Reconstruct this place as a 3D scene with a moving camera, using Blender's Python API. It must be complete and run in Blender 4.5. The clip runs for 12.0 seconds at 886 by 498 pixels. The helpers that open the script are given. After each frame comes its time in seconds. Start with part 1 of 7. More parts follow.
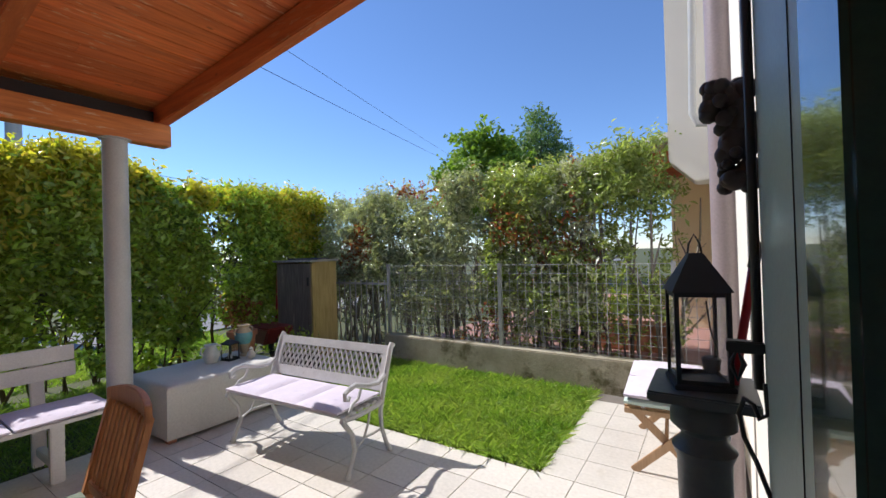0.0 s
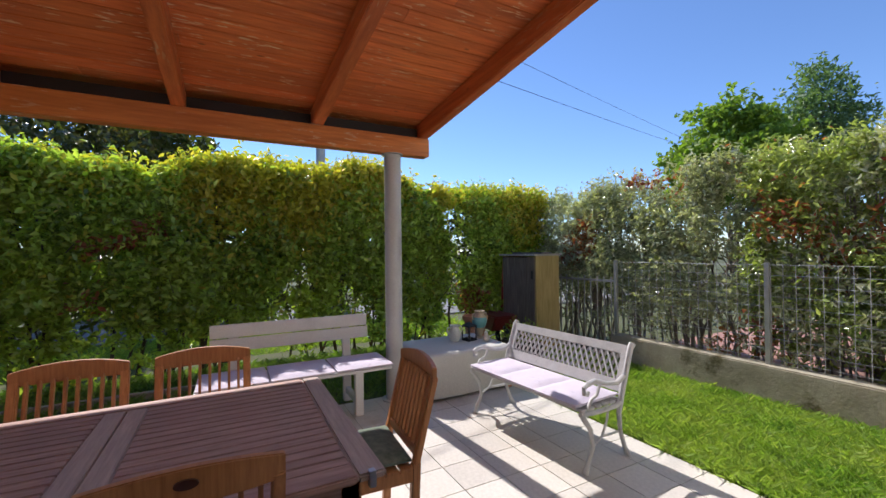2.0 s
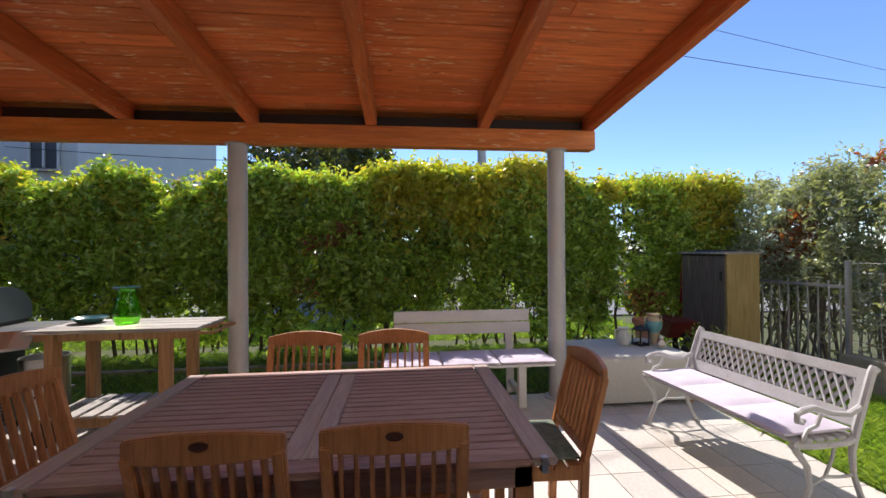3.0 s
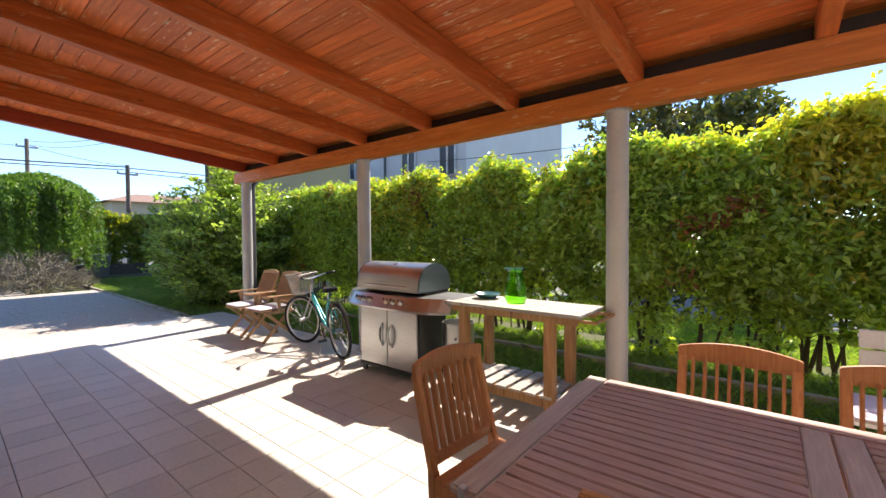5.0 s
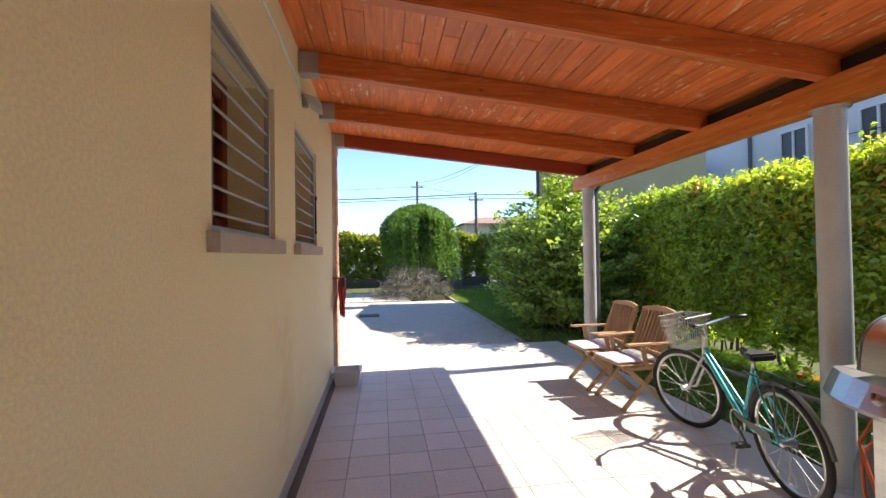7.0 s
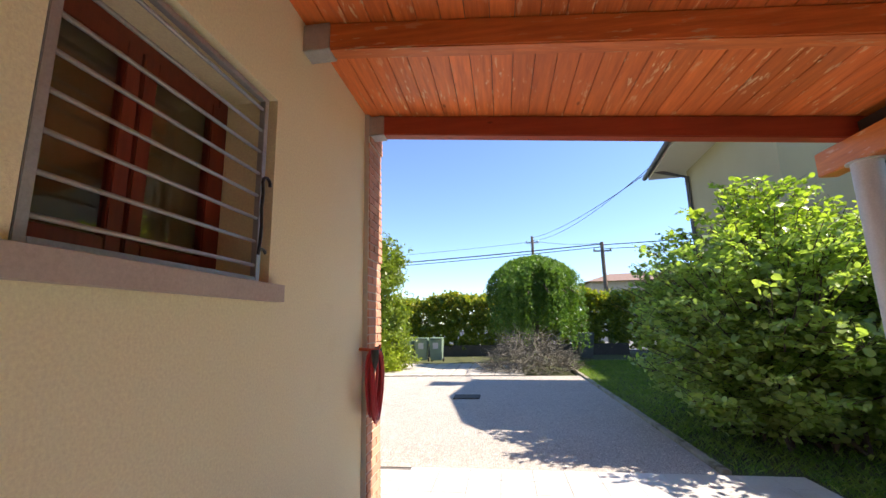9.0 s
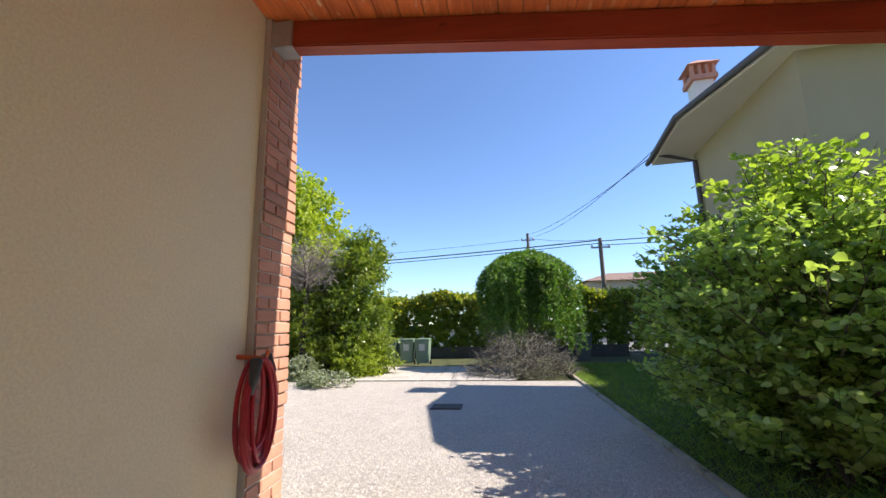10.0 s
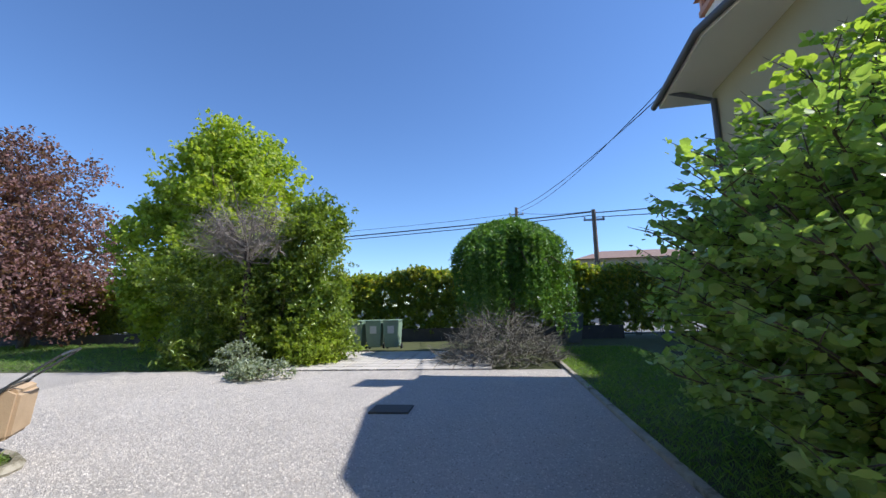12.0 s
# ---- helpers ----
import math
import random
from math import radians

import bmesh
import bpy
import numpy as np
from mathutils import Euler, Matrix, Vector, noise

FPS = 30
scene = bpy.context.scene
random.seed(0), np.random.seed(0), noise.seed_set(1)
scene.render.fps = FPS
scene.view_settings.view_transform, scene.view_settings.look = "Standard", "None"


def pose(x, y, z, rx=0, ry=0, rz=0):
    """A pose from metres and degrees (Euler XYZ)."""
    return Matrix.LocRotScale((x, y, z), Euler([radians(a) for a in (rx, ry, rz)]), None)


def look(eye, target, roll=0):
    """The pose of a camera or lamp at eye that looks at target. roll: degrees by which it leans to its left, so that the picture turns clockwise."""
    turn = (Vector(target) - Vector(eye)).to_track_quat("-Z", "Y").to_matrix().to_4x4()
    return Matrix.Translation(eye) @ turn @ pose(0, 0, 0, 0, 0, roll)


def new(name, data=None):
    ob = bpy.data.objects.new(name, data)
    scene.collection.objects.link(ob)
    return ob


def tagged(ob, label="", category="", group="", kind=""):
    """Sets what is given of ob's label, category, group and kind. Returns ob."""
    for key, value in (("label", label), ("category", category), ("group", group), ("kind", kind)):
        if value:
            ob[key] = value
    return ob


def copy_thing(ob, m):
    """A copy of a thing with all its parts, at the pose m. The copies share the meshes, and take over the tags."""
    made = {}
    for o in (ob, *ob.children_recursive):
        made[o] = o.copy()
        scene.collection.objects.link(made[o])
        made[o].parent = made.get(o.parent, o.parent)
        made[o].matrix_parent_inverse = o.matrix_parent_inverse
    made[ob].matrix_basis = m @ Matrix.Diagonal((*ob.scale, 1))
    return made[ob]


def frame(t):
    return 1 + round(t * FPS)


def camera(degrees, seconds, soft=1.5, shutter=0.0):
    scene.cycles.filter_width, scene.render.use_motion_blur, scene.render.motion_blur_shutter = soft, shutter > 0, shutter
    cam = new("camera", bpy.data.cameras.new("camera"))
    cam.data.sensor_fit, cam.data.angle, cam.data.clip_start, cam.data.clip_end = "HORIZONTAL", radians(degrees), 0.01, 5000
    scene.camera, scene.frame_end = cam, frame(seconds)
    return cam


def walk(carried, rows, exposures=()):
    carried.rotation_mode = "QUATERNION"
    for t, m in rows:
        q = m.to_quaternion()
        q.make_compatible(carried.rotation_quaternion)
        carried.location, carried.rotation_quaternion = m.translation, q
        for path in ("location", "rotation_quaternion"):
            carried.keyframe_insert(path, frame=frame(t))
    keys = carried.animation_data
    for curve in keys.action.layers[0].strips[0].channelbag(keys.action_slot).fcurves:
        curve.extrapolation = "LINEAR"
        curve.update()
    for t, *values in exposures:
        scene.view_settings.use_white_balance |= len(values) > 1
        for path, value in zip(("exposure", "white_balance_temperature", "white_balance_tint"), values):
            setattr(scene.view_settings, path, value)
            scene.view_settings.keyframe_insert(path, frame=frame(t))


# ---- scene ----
cam = camera(95.0, 12.0)
PATH = [
    (0, (0.397, 0.758, 1.497), (-0.701, 2.43, 1.515), -1.7),
    (0.5, (0.357, 0.738, 1.479), (-0.836, 2.342, 1.504), -1.3),
    (1, (0.330, 0.677, 1.488), (-1.032, 2.142, 1.505), -1.2),
    (1.5, (0.308, 0.622, 1.502), (-1.264, 1.859, 1.513), -1.0),
    (2, (0.301, 0.565, 1.488), (-1.467, 1.499, 1.505), -0.7),
    (2.5, (0.314, 0.527, 1.483), (-1.6, 1.107, 1.498), -0.5),
    (3, (0.363, 0.487, 1.487), (-1.626, 0.694, 1.496), -0.4),
    (3.2, (0.356, 0.479, 1.478), (-1.643, 0.53, 1.488), -0.2),
    (4.8, (-0.031, 0.055, 1.464), (-1.68, -1.075, 1.417), -0.2),
    (5, (-0.108, -0.051, 1.468), (-1.666, -1.304, 1.417), -0.4),
    (5.5, (-0.285, -0.469, 1.502), (-1.584, -1.989, 1.446), -0.4),
    (5.8, (-0.338, -0.753, 1.495), (-1.469, -2.402, 1.438), -0.3),
    (6, (-0.411, -0.91, 1.51), (-1.403, -2.645, 1.464), -0.3),
    (6.5, (-0.562, -1.39, 1.55), (-1.21, -3.282, 1.529), -0.6),
    (7, (-0.639, -1.913, 1.55), (-0.938, -3.89, 1.583), -0.8),
    (7.5, (-0.748, -2.457, 1.548), (-0.705, -4.451, 1.694), -0.6),
    (7.7, (-0.793, -2.712, 1.545), (-0.644, -4.694, 1.761), -0.3),
    (9.3, (-1.127, -4.702, 1.444), (-0.853, -6.649, 1.806), -1.3),
    (9.5, (-1.165, -4.92, 1.435), (-0.895, -6.868, 1.801), -1.4),
    (10, (-1.282, -5.467, 1.42), (-1.02, -7.417, 1.78), -1.3),
    (10.5, (-1.417, -5.963, 1.414), (-1.158, -7.918, 1.752), -1.5),
    (11, (-1.522, -6.418, 1.388), (-1.271, -8.378, 1.697), -1.5),
    (11.5, (-1.596, -6.933, 1.346), (-1.353, -8.898, 1.63), -1.7),
    (12, (-1.671, -7.385, 1.343), (-1.439, -9.353, 1.612), -1.5),
]
walk(cam, [(t, look(eye, target, roll)) for t, eye, target, roll in PATH],
     [(0.0, 0.57, 6250, 15), (3.2, 0.80, 6650, 18), (4.8, 1.48, 7250, 17), (7.5, 1.62, 7100, 15), (9.3, 1.29, 7150, 17), (10.5, 0.90, 6450, 14), (12.0, 0.66, 6050, 13)])

# ---- world, sun, exposure ----
SUN_TO = Vector((-0.92, -0.085, 1.0)).normalized()
world = bpy.data.worlds.new("sky_world")
scene.world = world
world.use_nodes = True
wn = world.node_tree.nodes
sky = wn.new("ShaderNodeTexSky")
sky.sky_type = "NISHITA"
sky.sun_disc = False
sky.sun_elevation = math.asin(SUN_TO.z)
sky.sun_rotation = math.atan2(SUN_TO.x, SUN_TO.y)
sky.air_density, sky.dust_density, sky.ozone_density = 0.95, 0.0, 8.0
world.node_tree.links.new(sky.outputs[0], wn["Background"].inputs[0])
wn["Background"].inputs[1].default_value = 0.118
sun_data = bpy.data.lights.new("sun", "SUN")
sun_data.energy, sun_data.angle, sun_data.color = 3.9, radians(0.53), (1.0, 0.95, 0.86)
sun = new("sun", sun_data)
sun.matrix_world = look(SUN_TO * 40, (0, 0, 0))

# ---- materials ----


def node_mat(name):
    m = bpy.data.materials.new(name)
    m.use_nodes = True
    return m, m.node_tree.nodes, m.node_tree.links, m.node_tree.nodes["Principled BSDF"]


def ramp(ns, ls, fac, stops):
    r = ns.new("ShaderNodeValToRGB")
    el = r.color_ramp.elements
    while len(el) < len(stops):
        el.new(0.5)
    for e, (p, c) in zip(el, stops):
        e.position, e.color = p, (*c, 1)
    ls.new(fac, r.inputs[0])
    return r.outputs[0]


def coords(ns, ls, scale=(1, 1, 1), kind="Object"):
    tc, mp = ns.new("ShaderNodeTexCoord"), ns.new("ShaderNodeMapping")
    mp.inputs["Scale"].default_value = scale
    ls.new(tc.outputs[kind], mp.inputs[0])
    return mp.outputs[0]


def noise_of(ns, ls, vec, scale, detail=4, rough=0.55):
    n = ns.new("ShaderNodeTexNoise")
    n.inputs["Scale"].default_value, n.inputs["Detail"].default_value, n.inputs["Roughness"].default_value = scale, detail, rough
    ls.new(vec, n.inputs["Vector"])
    return n.outputs[0]


def mix(ns, ls, fac, a, b, how="MIX"):
    m = ns.new("ShaderNodeMix")
    m.data_type, m.blend_type = "RGBA", how
    for sock, val in ((m.inputs[0], fac), (m.inputs[6], a), (m.inputs[7], b)):
        if isinstance(val, (int, float)):
            sock.default_value = val
        elif isinstance(val, tuple):
            sock.default_value = (*val, 1)
        else:
            ls.new(val, sock)
    return m.outputs[2]


def bump(ns, ls, height, strength, dist, b):
    n = ns.new("ShaderNodeBump")
    n.inputs["Strength"].default_value, n.inputs["Distance"].default_value = strength, dist
    ls.new(height, n.inputs["Height"])
    ls.new(n.outputs[0], b.inputs["Normal"])


def surface(name, dark, light, scale=6.0, fine=60.0, rough=0.6, metal=0.0, relief=0.3, stretch=(1, 1, 1), piece=0.0, spots=None, depth=0.004, coat=0.0, island=0.0):
    """Two-scale mottled surface: broad stains and fine grain, with relief."""
    m, ns, ls, b = node_mat(name)
    v = coords(ns, ls, stretch)
    big, small = noise_of(ns, ls, v, scale), noise_of(ns, ls, v, fine, 6, 0.65)
    col = ramp(ns, ls, big, ((0.3, dark), (0.7, light)))
    mid = tuple((p + q) / 2 for p, q in zip(dark, light))
    col = mix(ns, ls, 0.45, col, ramp(ns, ls, small, ((0.3, tuple(c * 0.75 for c in mid)), (0.7, tuple(min(1, c * 1.2) for c in mid)))))
    if piece or island:
        oi, hs = ns.new("ShaderNodeNewGeometry" if island else "ShaderNodeObjectInfo"), ns.new("ShaderNodeHueSaturation")
        mr = ns.new("ShaderNodeMapRange")
        mr.inputs[3].default_value, mr.inputs[4].default_value = 1 - piece - island, 1 + piece + island
        ls.new(oi.outputs["Random Per Island" if island else "Random"], mr.inputs[0])
        ls.new(mr.outputs[0], hs.inputs["Value"])
        ls.new(col, hs.inputs["Color"])
        col = hs.outputs[0]
    if spots:
        w = noise_of(ns, ls, v, spots[1], 5, 0.7)
        col = mix(ns, ls, ramp(ns, ls, w, ((spots[2], (0, 0, 0)), (spots[2] + 0.12, (1, 1, 1)))), col, spots[0])
    ls.new(col, b.inputs["Base Color"])
    rr = ns.new("ShaderNodeMapRange")
    rr.inputs[3].default_value, rr.inputs[4].default_value = max(0.02, rough - 0.1), min(1, rough + 0.1)
    ls.new(big, rr.inputs[0])
    ls.new(rr.outputs[0], b.inputs["Roughness"])
    b.inputs["Metallic"].default_value = metal
    b.inputs["Coat Weight"].default_value = coat
    if relief:
        bump(ns, ls, small, relief, depth, b)
    return m


def wood(name, dark, light, along="y", scale=1.0, rough=0.55, wear=None, piece=0.0, knots=True, flecks=None, island=True):
    """Grained wood; along names the axis of the grain."""
    s = {"x": (1.2, 14, 14), "y": (14, 1.2, 14), "z": (14, 14, 1.2)}[along]
    m, ns, ls, b = node_mat(name)
    v = coords(ns, ls, tuple(c * scale for c in s))
    g = noise_of(ns, ls, v, 3.0, 8, 0.62)
    v2 = coords(ns, ls, tuple(0.25 * c ** 0.4 * scale for c in s))
    broad = noise_of(ns, ls, v2, 2.0, 3)
    col = ramp(ns, ls, g, ((0.28, dark), (0.5, tuple((p + q) / 2 for p, q in zip(dark, light))), (0.72, light)))
    col = mix(ns, ls, ramp(ns, ls, broad, ((0.35, (0, 0, 0)), (0.75, (0.6, 0.6, 0.6)))), col, dark)
    if piece:
        geo, hs, mr = ns.new("ShaderNodeNewGeometry" if island else "ShaderNodeObjectInfo"), ns.new("ShaderNodeHueSaturation"), ns.new("ShaderNodeMapRange")
        mr.inputs[3].default_value, mr.inputs[4].default_value = 1 - piece, 1 + piece
        ls.new(geo.outputs["Random Per Island" if island else "Random"], mr.inputs[0])
        ls.new(mr.outputs[0], hs.inputs["Value"])
        ls.new(col, hs.inputs["Color"])
        col = hs.outputs[0]
    if knots:
        vo = ns.new("ShaderNodeTexVoronoi")
        vo.inputs["Scale"].default_value = 2.6
        ls.new(coords(ns, ls, {"x": (0.8, 1.8, 1.8), "y": (1.8, 0.8, 1.8), "z": (1.8, 1.8, 0.8)}[along]), vo.inputs["Vector"])
        col = mix(ns, ls, ramp(ns, ls, vo.outputs[0], ((0.03, (0.8, 0.8, 0.8)), (0.07, (0, 0, 0)))), col, tuple(c * 0.35 for c in dark))
    if wear:
        w = noise_of(ns, ls, coords(ns, ls, tuple(0.5 * c * scale for c in s)), 2.2, 9, 0.7)
        col = mix(ns, ls, ramp(ns, ls, w, ((wear[1], (0, 0, 0)), (wear[1] + 0.07, (0.9, 0.9, 0.9)))), col, wear[0])
    if flecks:
        fs = {"x": (5, 26, 26), "y": (26, 5, 26), "z": (26, 26, 5)}[along]
        w = noise_of(ns, ls, coords(ns, ls, fs), 1.3, 5, 0.6)
        zone = noise_of(ns, ls, coords(ns, ls, (1, 1, 1)), 1.6, 3)
        both = mix(ns, ls, 1.0, ramp(ns, ls, w, ((0.59, (0, 0, 0)), (0.64, (0.9, 0.9, 0.9)))), ramp(ns, ls, zone, ((0.42, (0.05, 0.05, 0.05)), (0.6, (1, 1, 1)))), "MULTIPLY")
        col = mix(ns, ls, both, col, flecks)
    ls.new(col, b.inputs["Base Color"])
    b.inputs["Roughness"].default_value = rough
    bump(ns, ls, g, 0.25, 0.003, b)
    return m


def leafy(name, lo, hi, tip=None, glow=0.45, rough=0.35, patch=0.6, gloss=0.4):
    """Leaves: every leaf its own tone, patches of tone along the plant, light passing through."""
    m, ns, ls, b = node_mat(name)
    geo = ns.new("ShaderNodeNewGeometry")
    col = ramp(ns, ls, geo.outputs["Random Per Island"], ((0.0, lo), (0.85, hi), (1.0, tip or hi)))
    n = noise_of(ns, ls, coords(ns, ls), patch, 3)
    col = mix(ns, ls, ramp(ns, ls, n, ((0.35, (0, 0, 0)), (0.7, (0.55, 0.55, 0.55)))), col, tip or hi)
    ls.new(col, b.inputs["Base Color"])
    b.inputs["Roughness"].default_value = rough
    b.inputs["Specular IOR Level"].default_value = gloss
    tr, mx = ns.new("ShaderNodeBsdfTranslucent"), ns.new("ShaderNodeMixShader")
    ls.new(mix(ns, ls, 1.0, col, (1.6, 1.7, 0.55), "MULTIPLY"), tr.inputs[0])
    mx.inputs[0].default_value = glow
    ls.new(b.outputs[0], mx.inputs[1])
    ls.new(tr.outputs[0], mx.inputs[2])
    ls.new(mx.outputs[0], ns["Material Output"].inputs[0])
    return m


def plain(name, col, rough=0.5, metal=0.0, coat=0.0):
    return surface(name, tuple(c * 0.88 for c in col), tuple(min(1, c * 1.06) for c in col), 5, 90, rough, metal, 0.08, depth=0.002, coat=coat)


def glass(name, col=(1, 1, 1), rough=0.02):
    m, ns, ls, b = node_mat(name)
    b.inputs["Base Color"].default_value = (*col, 1)
    b.inputs["Transmission Weight"].default_value = 1
    b.inputs["Roughness"].default_value, b.inputs["IOR"].default_value = rough, 1.45
    return m


M_TILE = surface("tile_ceramic", (0.58, 0.55, 0.50), (0.68, 0.65, 0.60), 3, 40, 0.42, 0, 0.06, piece=0.08, spots=((0.51, 0.465, 0.40), 1.3, 0.58))
M_GROUT = surface("grout", (0.14, 0.125, 0.11), (0.2, 0.18, 0.16), 5, 80, 0.9)
M_RENDER = surface("ochre_render", (0.86, 0.755, 0.50), (0.93, 0.83, 0.58), 0.9, 90, 0.9, 0, 0.5, depth=0.005, spots=((0.78, 0.67, 0.42), 0.7, 0.6))
M_WHITEWALL = surface("white_render", (0.72, 0.68, 0.60), (0.8, 0.77, 0.70), 1.2, 200, 0.9, 0, 0.3)
M_BRICK = surface("brick_clay", (0.50, 0.235, 0.15), (0.66, 0.35, 0.24), 8, 90, 0.85, 0, 0.5, piece=0.14)
M_MORTAR = surface("mortar", (0.50, 0.45, 0.39), (0.62, 0.57, 0.5), 9, 120, 0.95)
M_BEAM = wood("stained_beam", (0.46, 0.125, 0.024), (0.80, 0.28, 0.06), "y", 0.6, 0.42, flecks=(0.7, 0.45, 0.26))
M_RAFTER = wood("stained_rafter", (0.42, 0.09, 0.026), (0.78, 0.22, 0.06), "x", 0.6, 0.42, flecks=(0.62, 0.36, 0.2))
# last rafter, a darker red than the others
M_RAFTEREND = wood("dark_red_rafter", (0.26, 0.038, 0.018), (0.40, 0.07, 0.03), "x", 0.6, 0.45)
M_BOARD = wood("roof_boards", (0.52, 0.115, 0.033), (0.92, 0.26, 0.07), "y", 0.7, 0.42, ((0.88, 0.55, 0.27), 0.63), 0.16, flecks=(0.88, 0.66, 0.42), island=False)
M_TABLE = wood("weathered_teak", (0.30, 0.175, 0.145), (0.60, 0.39, 0.33), "y", 1.6, 0.4, knots=False, piece=0.15)
M_TABLEX = wood("weathered_teak_frame", (0.36, 0.27, 0.235), (0.62, 0.50, 0.44), "x", 1.6, 0.4, knots=False, piece=0.12)
M_CHAIR = wood("oiled_teak", (0.36, 0.145, 0.055), (0.66, 0.32, 0.135), "z", 1.6, 0.42, knots=False, piece=0.15)
M_INLAY = plain("dark_inlay", (0.07, 0.022, 0.016), 0.4)
M_PALETEAK = wood("pale_teak", (0.40, 0.245, 0.13), (0.56, 0.38, 0.23), "z", 1.6, 0.5, knots=False, piece=0.12)
M_PINE = wood("raw_pine", (0.30, 0.15, 0.06), (0.58, 0.36, 0.18), "z", 0.9, 0.65, ((0.2, 0.1, 0.045), 0.58))
M_GREYWOOD = wood("silvered_boards", (0.26, 0.25, 0.23), (0.50, 0.48, 0.45), "y", 0.9, 0.75, ((0.72, 0.70, 0.67), 0.55))
M_CABDOOR = wood("grey_door_boards", (0.10, 0.08, 0.07), (0.26, 0.22, 0.195), "z", 0.9, 0.7, ((0.34, 0.29, 0.24), 0.6), knots=False)
M_CABSIDE = wood("mossy_side_boards", (0.30, 0.22, 0.08), (0.55, 0.42, 0.19), "z", 0.9, 0.75, ((0.16, 0.15, 0.05), 0.6))
M_GREYPOST = plain("grey_painted_steel", (0.50, 0.50, 0.49), 0.45)
M_DARKPIPE = plain("dark_pipe", (0.10, 0.10, 0.11), 0.5)
M_GALV = surface("galvanised", (0.34, 0.35, 0.36), (0.48, 0.49, 0.50), 12, 90, 0.5, 0.5, 0.1)
M_STEEL = surface("brushed_steel", (0.56, 0.57, 0.57), (0.68, 0.69, 0.69), 2, 120, 0.32, 1.0, 0.05, (1, 0.05, 1), depth=0.001)
M_STEELDARK = plain("dark_enamel", (0.05, 0.055, 0.055), 0.35)
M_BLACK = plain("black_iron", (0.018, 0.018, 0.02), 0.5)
M_WHITE = plain("white_paint", (0.66, 0.66, 0.65), 0.45)
M_WHITEIRON = surface("white_cast_iron", (0.46, 0.46, 0.46), (0.60, 0.60, 0.60), 14, 90, 0.45, 0, 0.2, spots=((0.34, 0.32, 0.29), 9, 0.66))
M_CUSHION = surface("pale_cotton", (0.55, 0.50, 0.60), (0.68, 0.63, 0.72), 9, 260, 0.95, 0, 0.5, spots=((0.46, 0.42, 0.52), 14, 0.6))
M_GREENPAD = surface("green_check_pad", (0.04, 0.08, 0.05), (0.26, 0.30, 0.24), 18, 60, 0.95, 0, 0.4)
M_STRIPE = surface("grey_striped_cotton", (0.16, 0.16, 0.18), (0.5, 0.49, 0.5), 16, 90, 0.95, 0, 0.3)
M_COVER = surface("grey_vinyl_cover", (0.52, 0.51, 0.47), (0.62, 0.61, 0.57), 3, 60, 0.6, 0, 0.2)
M_CONC = surface("old_concrete", (0.22, 0.20, 0.14), (0.46, 0.42, 0.33), 3.5, 40, 0.95, 0, 0.7, spots=((0.12, 0.105, 0.055), 2.6, 0.53), depth=0.01)
M_GRASSBASE = surface("soil_under_grass", (0.05, 0.058, 0.022), (0.10, 0.115, 0.036), 3, 50, 1.0, 0, 0.6)
# Sun and shade put into the colour: darker blades, then lighter sunlit ones
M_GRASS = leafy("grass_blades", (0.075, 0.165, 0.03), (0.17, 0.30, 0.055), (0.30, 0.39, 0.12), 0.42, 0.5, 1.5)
M_SUNGRASS = leafy("sunlit_grass_blades", (0.09, 0.19, 0.035), (0.22, 0.37, 0.065), (0.42, 0.48, 0.17), 0.42, 0.45, 1.8)
M_GRAVEL = surface("gravel_bed", (0.40, 0.365, 0.32), (0.55, 0.505, 0.45), 0.8, 110, 0.95, 0, 1.0, depth=0.02)
M_PEBBLE = surface("gravel_stone", (0.43, 0.39, 0.34), (0.58, 0.53, 0.465), 4, 60, 0.9, 0, 0.2, island=0.4)
M_BARK = surface("bark", (0.07, 0.05, 0.035), (0.16, 0.125, 0.09), 12, 70, 0.95, 0, 0.9, (1, 1, 0.3), depth=0.01)
M_TWIG = surface("dry_twig", (0.17, 0.145, 0.12), (0.32, 0.28, 0.235), 12, 70, 0.95, 0, 0.4)
M_STEM = surface("hedge_stem", (0.045, 0.032, 0.022), (0.12, 0.085, 0.055), 12, 70, 0.95, 0, 0.6)
M_PHOT = leafy("photinia_leaf", (0.08, 0.165, 0.035), (0.42, 0.60, 0.13), (0.60, 0.69, 0.17), 0.42, 0.2, 0.9, 0.85)
M_PHOTRED = leafy("photinia_red_leaf", (0.20, 0.05, 0.035), (0.44, 0.11, 0.07), (0.42, 0.27, 0.10), 0.42, 0.3)
# Inner hedge leaves: the shade inside the hedge is put into their dark colour
M_INNERLEAF = leafy("shaded_inner_leaf", (0.035, 0.06, 0.015), (0.09, 0.13, 0.03), (0.14, 0.15, 0.04), 0.2, 0.3, 0.8, 0.5)
M_YELLOWLEAF = leafy("yellow_green_leaf", (0.40, 0.42, 0.05), (0.60, 0.56, 0.08), (0.62, 0.46, 0.12), 0.45, 0.3, 0.5)
M_NHEDGE = leafy("laurel_leaf", (0.21, 0.245, 0.16), (0.47, 0.50, 0.38), (0.66, 0.67, 0.56), 0.3, 0.14, 0.7, 1.0)
M_ENDHEDGE = leafy("hedge_end_leaf", (0.15, 0.22, 0.07), (0.32, 0.40, 0.15), (0.46, 0.50, 0.22), 0.38, 0.22, 0.8, 0.7)
M_HAZEL = leafy("hazel_leaf", (0.16, 0.26, 0.09), (0.32, 0.44, 0.16), (0.42, 0.52, 0.18), 0.45, 0.35, 0.8, 0.6)
